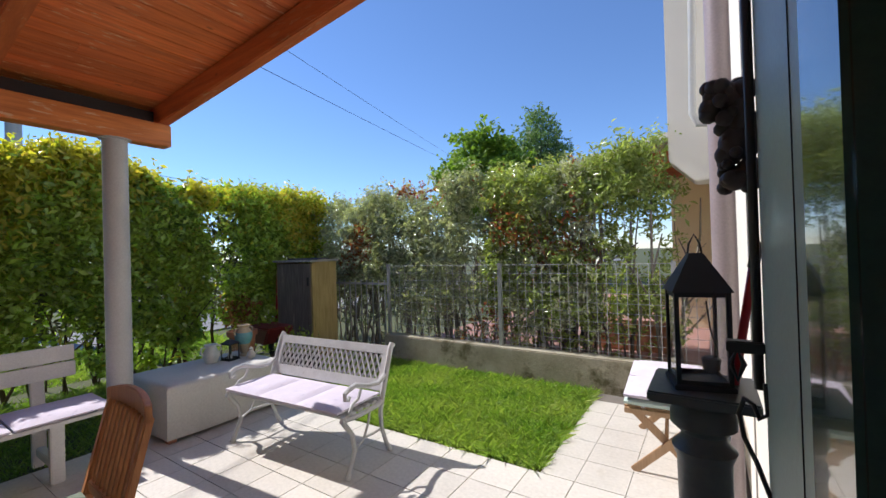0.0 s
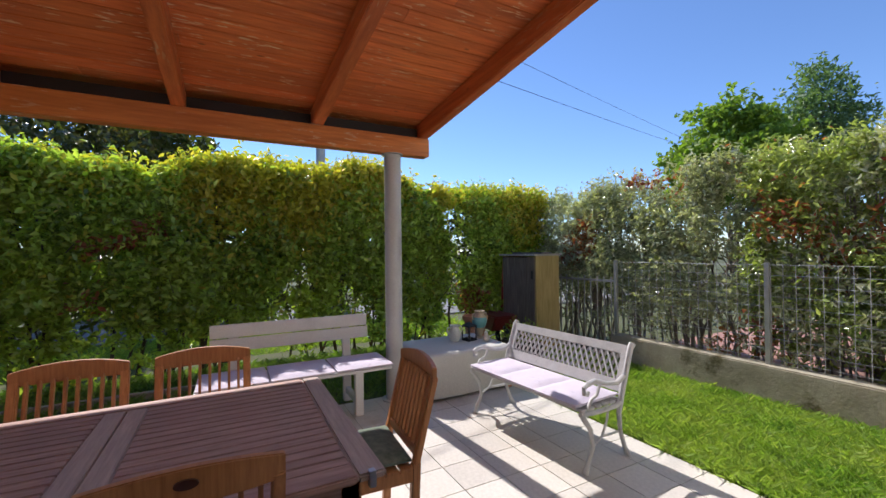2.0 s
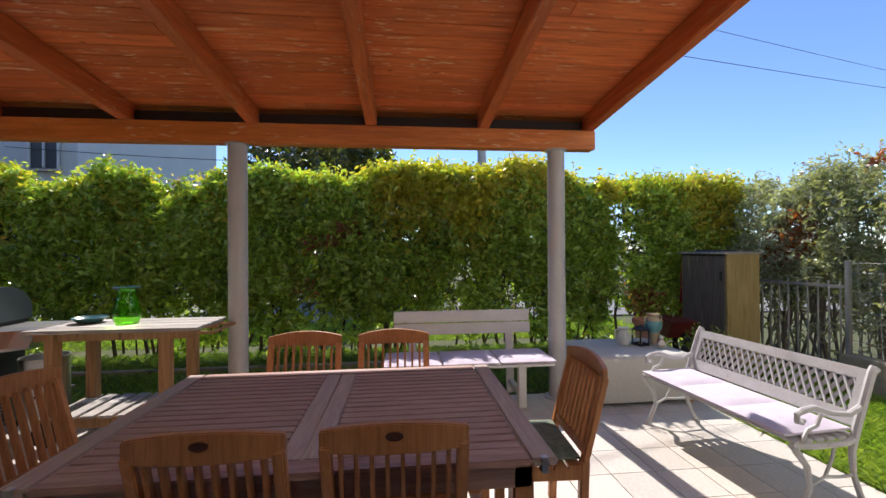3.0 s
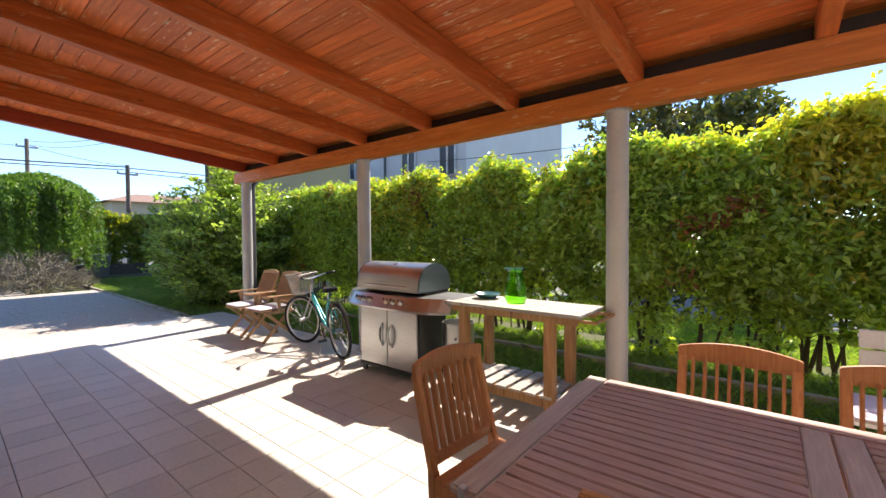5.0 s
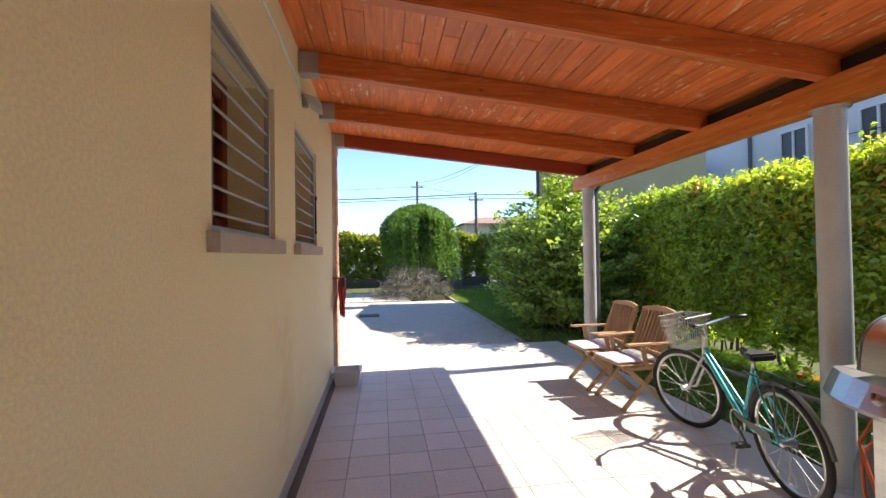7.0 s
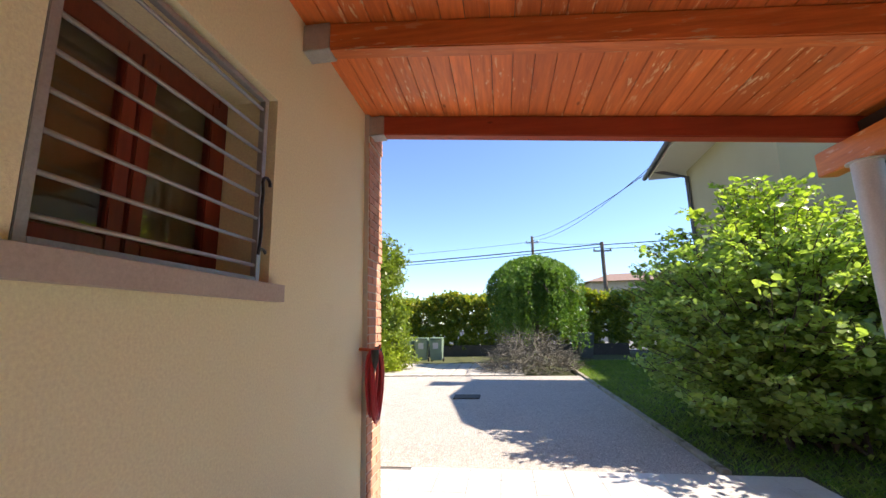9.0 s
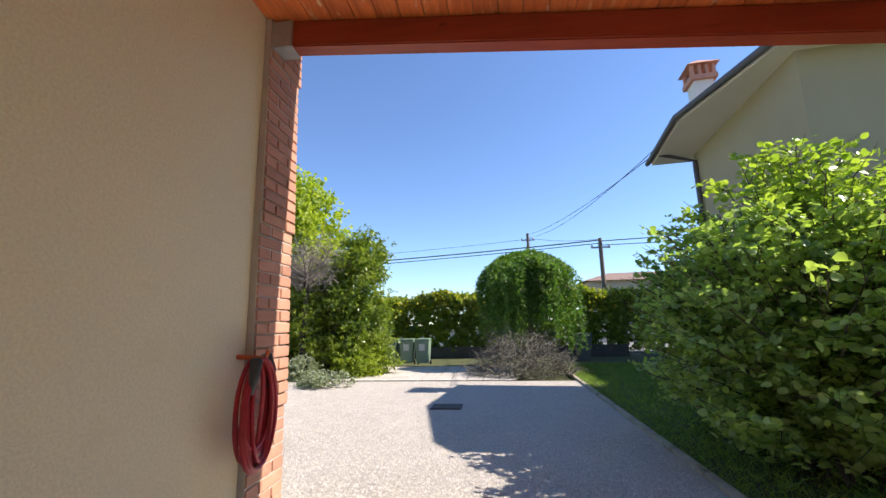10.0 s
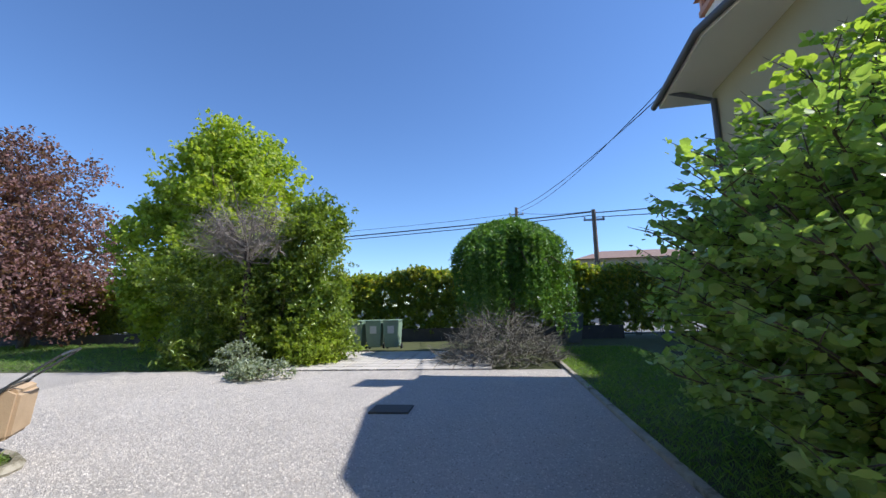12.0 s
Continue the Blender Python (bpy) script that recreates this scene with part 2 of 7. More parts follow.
M_HAZELTOP = leafy("hazel_top_leaf", (0.16, 0.26, 0.05), (0.28, 0.39, 0.08), (0.38, 0.46, 0.11), 0.46, 0.4, 0.8)
M_WEEP = leafy("weeping_leaf", (0.05, 0.13, 0.03), (0.125, 0.245, 0.052), (0.22, 0.36, 0.075), 0.36, 0.4, 0.7)
M_MAPLE = leafy("bright_tree_leaf", (0.17, 0.25, 0.035), (0.36, 0.44, 0.065), (0.52, 0.55, 0.09), 0.45, 0.5, 0.4)
M_DARKLEAF = leafy("dark_shrub_leaf", (0.075, 0.135, 0.024), (0.21, 0.29, 0.045), (0.37, 0.43, 0.065), 0.35, 0.28, 0.6, 0.6)
M_PURPLE = leafy("purple_leaf", (0.10, 0.05, 0.055), (0.24, 0.125, 0.125), (0.36, 0.21, 0.19), 0.35, 0.45, 0.5)
M_SILVER = leafy("silver_leaf", (0.16, 0.20, 0.13), (0.32, 0.36, 0.26), (0.4, 0.44, 0.34), 0.25, 0.7)
M_TREEN = leafy("far_tree_leaf", (0.10, 0.19, 0.035), (0.20, 0.31, 0.06), (0.27, 0.38, 0.08), 0.42, 0.5, 0.3)
M_MAGNOLIA = leafy("magnolia_leaf", (0.04, 0.075, 0.02), (0.10, 0.13, 0.045), (0.17, 0.14, 0.06), 0.25, 0.25, 0.5, 0.6)
M_CONIFER = leafy("blue_conifer_leaf", (0.08, 0.15, 0.075), (0.15, 0.24, 0.13), (0.2, 0.3, 0.15), 0.35, 0.5)
M_ROOFTILE = surface("roof_tiles", (0.20, 0.13, 0.10), (0.31, 0.21, 0.165), 3, 30, 0.9, 0, 0.6, depth=0.02)
M_OLIVE = surface("olive_render", (0.37, 0.325, 0.20), (0.44, 0.395, 0.25), 0.7, 120, 0.92, 0, 0.3)
M_PALEHOUSE = surface("pale_render", (0.55, 0.56, 0.56), (0.65, 0.66, 0.65), 0.7, 100, 0.92, 0, 0.2)
M_GREENPAINT = surface("green_gloss_paint", (0.016, 0.05, 0.034), (0.025, 0.068, 0.047), 2, 120, 0.16, 0, 0.04, coat=0.7)
# Shutter panel: the blurred reflection of the sky is mixed into this pale green
M_SHUTTERSHEEN = surface("green_gloss_with_sheen", (0.32, 0.42, 0.36), (0.38, 0.48, 0.42), 2, 120, 0.42, 0, 0.04, coat=0.05)
M_MAUVE = plain("mauve_pipe", (0.30, 0.25, 0.26), 0.4)
M_REDBROWN = wood("red_window_wood", (0.17, 0.022, 0.012), (0.27, 0.045, 0.022), "z", 1.0, 0.4, knots=False)
M_REDHOSE = plain("red_hose_rubber", (0.42, 0.02, 0.03), 0.4)
M_RED = plain("red_paint", (0.5, 0.02, 0.03), 0.35)
M_ORANGE = plain("orange_rubber", (0.6, 0.13, 0.04), 0.5)
M_TERRA = surface("terracotta", (0.42, 0.17, 0.09), (0.54, 0.25, 0.14), 6, 70, 0.85)
M_BINGREEN = plain("green_bin_plastic", (0.24, 0.34, 0.25), 0.5)
M_TEAL = plain("teal_frame_paint", (0.04, 0.42, 0.46), 0.25, 0.2, 0.5)
M_RUBBER = plain("tyre_rubber", (0.025, 0.025, 0.025), 0.8)
M_GLASS = glass("clear_glass")
M_GREENGLASS = glass("green_glass", (0.42, 0.92, 0.12), 0.02)
M_SILL = surface("stone_sill", (0.44, 0.36, 0.31), (0.54, 0.46, 0.41), 5, 90, 0.8)
M_ASPHALT = surface("road_surface", (0.16, 0.16, 0.16), (0.22, 0.22, 0.21), 1, 60, 0.95)
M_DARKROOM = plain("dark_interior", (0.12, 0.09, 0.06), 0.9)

# ---- builders ----


class Shape:
    """Collects vertices and faces of one mesh."""

    def __init__(self):
        self.v, self.f = [], []

    def add(self, vs, fs):
        n = len(self.v)
        self.v += [tuple(p) for p in vs]
        self.f += [tuple(i + n for i in q) for q in fs]
        return self

    def box(self, x0, y0, z0, x1, y1, z1, m=None):
        vs = [Vector((x, y, z)) for z in (z0, z1) for y in (y0, y1) for x in (x0, x1)]
        if m is not None:
            vs = [m @ p for p in vs]
        return self.add(vs, [(0, 2, 3, 1), (4, 5, 7, 6), (0, 1, 5, 4), (2, 6, 7, 3), (0, 4, 6, 2), (1, 3, 7, 5)])

    def bar(self, p, q, w, h, roll=0.0):
        """A square bar from p to q, w wide and h high."""
        p, q = Vector(p), Vector(q)
        d = q - p
        m = Matrix.Translation(p) @ d.to_track_quat("X", "Z").to_matrix().to_4x4() @ Matrix.Rotation(roll, 4, "X")
        return self.box(0, -w / 2, -h / 2, d.length, w / 2, h / 2, m)

    def tube(self, pts, r, n=8, closed=False):
        """A round tube along points; r is one radius or one for each point."""
        pts = [Vector(p) for p in pts]
        rs = [r] * len(pts) if isinstance(r, (int, float)) else list(r)
        k, vs, fs = len(pts), [], []
        side = None
        for i, p in enumerate(pts):
            a = pts[(i - 1) % k] if (closed or i) else p
            b = pts[(i + 1) % k] if (closed or i < k - 1) else p
            t = (b - a).normalized()
            if side is None:
                side = t.orthogonal().normalized()
            side = (side - t * side.dot(t)).normalized()
            up = t.cross(side)
            vs += [p + rs[i] * (side * math.cos(2 * math.pi * j / n) + up * math.sin(2 * math.pi * j / n)) for j in range(n)]
        for i in range(k if closed else k - 1):
            o = ((i + 1) % k) * n
            fs += [(i * n + j, i * n + (j + 1) % n, o + (j + 1) % n, o + j) for j in range(n)]
        if not closed:
            fs += [tuple(range(n - 1, -1, -1)), tuple(range((k - 1) * n, k * n))]
        return self.add(vs, fs)

    def lathe(self, prof, c=(0, 0, 0), n=20):
        """Turns (radius, height) pairs round a vertical axis at c."""
        c = Vector(c)
        k, vs, fs = len(prof), [], []
        for r, z in prof:
            vs += [c + Vector((r * math.cos(2 * math.pi * j / n), r * math.sin(2 * math.pi * j / n), z)) for j in range(n)]
        for i in range(k - 1):
            fs += [(i * n + j, i * n + (j + 1) % n, (i + 1) * n + (j + 1) % n, (i + 1) * n + j) for j in range(n)]
        fs += [tuple(range(n - 1, -1, -1)), tuple(range((k - 1) * n, k * n))]
        return self.add(vs, fs)

    def prism(self, poly, axis, a, b):
        """A flat outline drawn out along an axis from a to b; the outline's pairs are the other two axes in order."""
        def at(p, h):
            return {"x": (h, p[0], p[1]), "y": (p[0], h, p[1]), "z": (p[0], p[1], h)}[axis]
        k = len(poly)
        vs = [at(p, a) for p in poly] + [at(p, b) for p in poly]
        fs = [tuple(range(k - 1, -1, -1)), tuple(range(k, 2 * k))] + [(i, (i + 1) % k, k + (i + 1) % k, k + i) for i in range(k)]
        return self.add(vs, fs)

    def pad(self, x0, y0, z0, x1, y1, z1, n=8, m=None):
        """A soft cushion: full in the middle, thin at the rim."""
        vs, fs = [], []
        for s in (1, -1):
            for i in range(n + 1):
                for j in range(n + 1):
                    u, w = 2 * i / n - 1, 2 * j / n - 1
                    k = (max(0, 1 - u ** 4) * max(0, 1 - w ** 4)) ** 0.4
                    zc, h = (z0 + z1) / 2, (z1 - z0) / 2
                    vs.append(Vector((x0 + (x1 - x0) * i / n, y0 + (y1 - y0) * j / n, zc + s * h * (0.25 + 0.75 * k))))
        o = (n + 1) ** 2
        for i in range(n):
            for j in range(n):
                a, b, c, d = i * (n + 1) + j, (i + 1) * (n + 1) + j, (i + 1) * (n + 1) + j + 1, i * (n + 1) + j + 1
                fs += [(a, b, c, d), (o + d, o + c, o + b, o + a)]
        rim = [i * (n + 1) for i in range(n)] + [n * (n + 1) + j for j in range(n)] + [i * (n + 1) + n for i in range(n, 0, -1)] + list(range(n, 0, -1))
        fs += [(rim[i], o + rim[i], o + rim[(i + 1) % len(rim)], rim[(i + 1) % len(rim)]) for i in range(len(rim))]
        if m is not None:
            vs = [m @ p for p in vs]
        return self.add(vs, fs)


def part(name, shape, material, parent=None, label="", bevel=0.0, smooth=False):
    """One mesh object, under a thing or a part."""
    me = bpy.data.meshes.new(name)
    me.from_pydata(shape.v, [], shape.f)
    bm = bmesh.new()
    bm.from_mesh(me)
    bmesh.ops.recalc_face_normals(bm, faces=bm.faces)
    if bevel:
        bmesh.ops.bevel(bm, geom=[e for e in bm.edges if len(e.link_faces) == 2 and e.calc_face_angle(0) > 0.6], offset=bevel, segments=2, affect="EDGES", clamp_overlap=True)
    for e in bm.edges:
        e.smooth = not (len(e.link_faces) == 2 and e.calc_face_angle(0) > 0.7)
    bm.to_mesh(me)
    bm.free()
    me.materials.append(material)
    if smooth:
        me.polygons.foreach_set("use_smooth", [True] * len(me.polygons))
    ob = new(name, me)
    ob.parent = parent
    if label:
        tagged(ob, label)
    return ob


def thing(name, label, category, m=None, group="", kind=""):
    ob = new(name)
    ob.empty_display_size = 0.1
    if m is not None:
        ob.matrix_basis = m
    return tagged(ob, label, category, group, kind)


def structure(name, shape, material, label, category, bevel=0.0):
    return tagged(part(name, shape, material, None, "", bevel), label, category, "", "structure")


def leaves(name, at, size, material, parent, rng, up=0.5, wide=0.5, sides=4, fold=0.15, toward=None, label=""):
    """Many small leaves in one mesh: at holds their places, size their lengths."""
    n = len(at)
    nor = rng.normal(size=(n, 3))
    nor[:, 2] += up * 2
    if toward is not None:
        nor += np.asarray(toward)
    nor /= np.linalg.norm(nor, axis=1)[:, None]
    d = rng.normal(size=(n, 3))
    d -= nor * (d * nor).sum(1)[:, None]
    d /= np.linalg.norm(d, axis=1)[:, None]
    s = np.cross(nor, d)
    size = np.broadcast_to(size, (n,))[:, None]
    if sides == 4:
        outline = ((-0.5, 0, 0), (-0.02, 0.5, 1), (0.5, 0, 0), (-0.02, -0.5, 1))
        tris = np.array([[0, 2, 1], [0, 3, 2]])
    else:
        outline = ((-0.5, 0, 0), (-0.42, 0.36, 0.8), (0.0, 0.52, 1), (0.3, 0.34, 0.7), (0.54, 0, -0.5), (0.3, -0.34, 0.7), (0.0, -0.52, 1), (-0.42, -0.36, 0.8))
        tris = np.array([[0, 2, 1], [0, 3, 2], [0, 4, 3], [0, 5, 4], [0, 6, 5], [0, 7, 6]])
    k = len(outline)
    v = np.empty((n, k, 3))
    for i, (a, b, c) in enumerate(outline):
        v[:, i] = at + size * (a * d + b * wide * s + c * fold * nor)
    f = (np.arange(n)[:, None, None] * k + tris[None]).reshape(-1)
    me = bpy.data.meshes.new(name)
    me.vertices.add(n * k)
    me.vertices.foreach_set("co", v.reshape(-1).astype(np.float32))
    nt = n * len(tris)
    me.loops.add(nt * 3)
    me.loops.foreach_set("vertex_index", f.astype(np.int32))
    me.polygons.add(nt)
    me.polygons.foreach_set("loop_start", np.arange(0, nt * 3, 3, dtype=np.int32))
    me.update(calc_edges=True)
    me.materials.append(material)
    ob = new(name, me)
    ob.parent = parent
    return tagged(ob, label, kind="stuff")


def sprigs(base, way, count, length, rng, spread=0.05):
    """Leaf places strung along short twigs that start at base and run along way."""
    n = len(base)
    t = rng.random((n, count, 1)) ** 0.8
    return (base[:, None] + way[:, None] * length * t + rng.normal(scale=spread, size=(n, count, 3))).reshape(-1, 3)


def clumped(r, p, d, count, size):
    """Gathers twig places into leafy clumps: each of p becomes count places domed about it along d."""
    off = r.normal(size=(len(p), count, 3))
    off += d[:, None] * np.abs(r.normal(scale=0.5, size=(len(p), count, 1)))
    off[:, :, 2] *= 0.75
    spread = size * r.uniform(0.55, 1.3, (len(p), 1, 1))
    way = d[:, None] + 0.8 * off
    way /= np.linalg.norm(way, axis=2)[:, :, None]
    return (p[:, None] + off * spread).reshape(-1, 3), way.reshape(-1, 3)


def lump(p, scale):
    return np.array([noise.noise(Vector(q) * scale) for q in p])

# ---- large structure ----
XB, YB0, YB1 = -3.62, 2.45, -7.76
WALL_X, NORTH_X, STEP_Y, END_Y = 0.0, 0.56, -1.6, -7.76


def slope(x):
    """Height of the rafters' underside."""
    return 3.04 + 0.098 * x


structure("ground", Shape().box(-400, -400, -1.0, 400, 400, -0.06), M_GRASSBASE, "flat dark earth reaching to the horizon", "ground")
structure("gravel_yard", Shape().box(-3.05, -16.0, -0.2, 14, -8.82, -0.012), M_GRAVEL, "pale grey gravel drive in front of the house", "gravel drive")
structure("floor", Shape().box(-3.74, -8.8, -0.2, 0.56, 3.39, -0.012).box(-0.6, 3.39, -0.2, 0.56, 5.2, -0.012), M_GROUT, "grey mortar bed under the patio tiles", "patio floor")

# house: the ochre side wall with two openings, the set-back wall with the door
W1, W2, WZ0, WZ1 = (-4.51, -3.57), (-6.11, -5.09), 1.65, 2.585
ys = [STEP_Y, W1[1], W1[0], W2[1], W2[0], END_Y + 0.34]
wall = Shape().box(0, ys[-1], -0.2, 0.35, ys[0], WZ0).box(0, ys[-1], WZ1, 0.35, ys[0], 6.0)
for a, b in ((ys[1], ys[0]), (ys[3], ys[2]), (ys[5], ys[4])):
    wall.box(0, a, WZ0, 0.35, b, WZ1)
structure("wall_west", wall, M_RENDER, "ochre rendered house wall with two small barred windows", "wall")
DOOR = (-0.35, 1.12)
wall = Shape().box(NORTH_X, DOOR[1], -0.2, NORTH_X + 0.35, 7.5, 6.0).box(NORTH_X, STEP_Y - 0.3, -0.2, NORTH_X + 0.35, DOOR[0], 6.0).box(NORTH_X, DOOR[0], 2.2, NORTH_X + 0.35, DOOR[1], 6.0)
wall.box(0.35, STEP_Y - 0.3, -0.2, NORTH_X, STEP_Y, 6.0)
structure("wall_north_part", wall, M_WHITEWALL, "pale rendered house wall with an open doorway", "wall")
# plain room shells; the dimness indoors is put into their dark colour
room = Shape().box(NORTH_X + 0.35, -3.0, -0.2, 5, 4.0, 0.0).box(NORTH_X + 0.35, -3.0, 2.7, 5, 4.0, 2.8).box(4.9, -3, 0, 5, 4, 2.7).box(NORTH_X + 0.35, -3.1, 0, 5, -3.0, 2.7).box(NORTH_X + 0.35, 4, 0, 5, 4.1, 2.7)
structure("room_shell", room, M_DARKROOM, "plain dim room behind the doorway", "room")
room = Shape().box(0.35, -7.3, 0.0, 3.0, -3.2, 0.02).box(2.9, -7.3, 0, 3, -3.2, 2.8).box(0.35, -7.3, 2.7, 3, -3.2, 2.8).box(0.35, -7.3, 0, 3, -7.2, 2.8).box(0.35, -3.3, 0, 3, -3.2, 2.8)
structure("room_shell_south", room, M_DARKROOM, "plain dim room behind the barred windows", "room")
structure("wall_south", Shape().box(0.35, -7.7, -0.2, 9, -7.4, 6.0), M_RENDER, "ochre rendered end wall of the house", "wall")
roof_top = Shape().prism(((-0.5, 5.95), (5, 8.0), (9.5, 6.3), (9.5, 6.1), (5, 7.8), (-0.5, 5.8)), "y", -8.1, 8.0)
structure("house_roof", roof_top, M_ROOFTILE, "tiled house roof above the ochre wall", "roof")
structure("baseboard", Shape().box(-0.012, END_Y + 0.34, 0, -0.001, STEP_Y, 0.09), plain("grey_skirting", (0.52, 0.50, 0.47), 0.5), "grey tile skirting along the wall base", "skirting")

# pergola
perg = thing("pergola", "red-brown stained timber lean-to roof on grey steel posts", "pergola", pose(0, 0, 0))
part("beam", Shape().box(XB - 0.07, YB1, 2.5, XB + 0.07, YB0, 2.69), M_BEAM, perg, "long orange-brown beam", 0.008)
rng = np.random.default_rng(3)
for i in range(31):
    x1 = 0.0 - i * 0.135
    x0 = x1 - 0.131
    if x0 < -3.92:
        break
    y = YB1 + 0.02
    while y < YB0 - 0.02:
        y2 = min(YB0 - 0.02, y + rng.uniform(2.2, 4.4))
        z0, z1 = slope(x0) + 0.17, slope(x1) + 0.17
        bo = Shape().add([(x0, y, z0), (x1, y, z1), (x1, y2 - 0.002, z1), (x0, y2 - 0.002, z0), (x0, y, z0 + 0.02), (x1, y, z1 + 0.02), (x1, y2 - 0.002, z1 + 0.02), (x0, y2 - 0.002, z0 + 0.02)],
               [(0, 3, 2, 1), (4, 5, 6, 7), (0, 1, 5, 4), (1, 2, 6, 5), (2, 3, 7, 6), (3, 0, 4, 7)])
        part("board", bo, M_BOARD, perg, "worn red-brown roof board with peeled patches", 0.0025)
        y = y2
part("roof_cover", Shape().add([(x, y, slope(x) + 0.192 + h) for h in (0, 0.03) for x, y in ((-3.92, YB1), (0, YB1), (0, YB0), (-3.92, YB0))], [(0, 3, 2, 1), (4, 5, 6, 7), (0, 1, 5, 4), (1, 2, 6, 5), (2, 3, 7, 6), (3, 0, 4, 7)]), M_DARKPIPE, perg, "dark roof covering sheet")
part("gutter", Shape().box(-3.99, YB1, slope(-3.9) + 0.06, -3.92, YB0, slope(-3.9) + 0.2), M_DARKPIPE, perg, "dark metal gutter")
for k in range(10):
    y = 2.41 - 1.1 * k
    y = min(y, YB0 - 0.05) if k == 0 else y
    wd = 0.05 if k else 0.045
    x0, x1 = -3.86, -0.1
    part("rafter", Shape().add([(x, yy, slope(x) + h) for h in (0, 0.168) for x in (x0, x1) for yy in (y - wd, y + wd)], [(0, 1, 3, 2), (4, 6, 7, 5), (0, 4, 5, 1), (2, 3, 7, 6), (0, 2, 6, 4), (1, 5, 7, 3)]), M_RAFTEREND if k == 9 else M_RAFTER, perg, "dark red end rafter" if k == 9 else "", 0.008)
    xw = NORTH_X if y > STEP_Y else 0.0
    part("bracket", Shape().box(-0.16, y - wd - 0.012, slope(-0.1) - 0.012, xw - 0.001, y + wd + 0.012, slope(-0.1) + 0.16), M_GALV, perg, "grey metal beam shoe", 0.004)
    # flashing between rafters, black so that it carries the gap's shadow too
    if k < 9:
        part("flashing", Shape().box(XB - 0.03, 2.41 - 1.1 * (k + 1) + 0.055, 2.692, XB - 0.01, y - 0.055, 2.80), M_BLACK, perg, "dark flashing above the beam, blackened for the gap's shadow")
for y in (2.06, -1.03, -4.2, -7.42):
    part("post", Shape().lathe([(0.13, -0.01), (0.13, 0.012), (0.087, 0.014), (0.085, 2.49), (0.11, 2.492), (0.11, 2.5)], (XB, y, 0), 28), M_GREYPOST, perg, "round grey painted steel post", 0, True)
tagged(part("downpipe", Shape().tube([(XB - 0.15, -7.5, 0.0), (XB - 0.15, -7.5, 2.45), (XB - 0.3, -7.55, 2.62)], 0.045, 14), M_DARKPIPE, None, "", 0, True), "dark round downpipe beside the end post", "downpipe")

# low garden wall and grounds
structure("garden_wall", Shape().box(-3.55, 5.16, -0.2, 0.56, 5.36, 0.35), M_CONC, "low stained concrete garden wall", "garden wall", 0.012)
structure("neighbour_terrace", Shape().box(-3.6, 5.36, -0.1, 0.56, 14, 0.08), surface("red_paving", (0.30, 0.15, 0.12), (0.42, 0.24, 0.2), 3, 50, 0.85), "reddish paved terrace beyond the garden wall", "terrace")
structure("lawn_soil", Shape().box(-5.3, 3.4, -0.2, -0.61, 5.16, -0.015).box(-6.4, -8.8, -0.2, -3.75, 3.4, -0.02).box(-6.2, -22, -0.2, -3.1, -8.83, -0.02).box(2.6, -24, -0.2, 40, -16.05, -0.02), M_GRASSBASE, "dark soil below the grass", "soil")
structure("kerb", Shape().box(-3.14, -20, -0.2, -3.055, -8.83, 0.03).box(-5.02, -8.8, -0.2, -4.95, 4.5, 0.05), M_CONC, "narrow worn stone edging strip", "kerb", 0.008)
structure("road", Shape().box(-80, -34, -0.2, 80, -25.2, -0.02).box(-11.5, -25.2, -0.2, -8.6, 60, -0.02), M_ASPHALT, "grey road beyond the hedges", "road")

# ---- hedges ----
rng = np.random.default_rng(11)


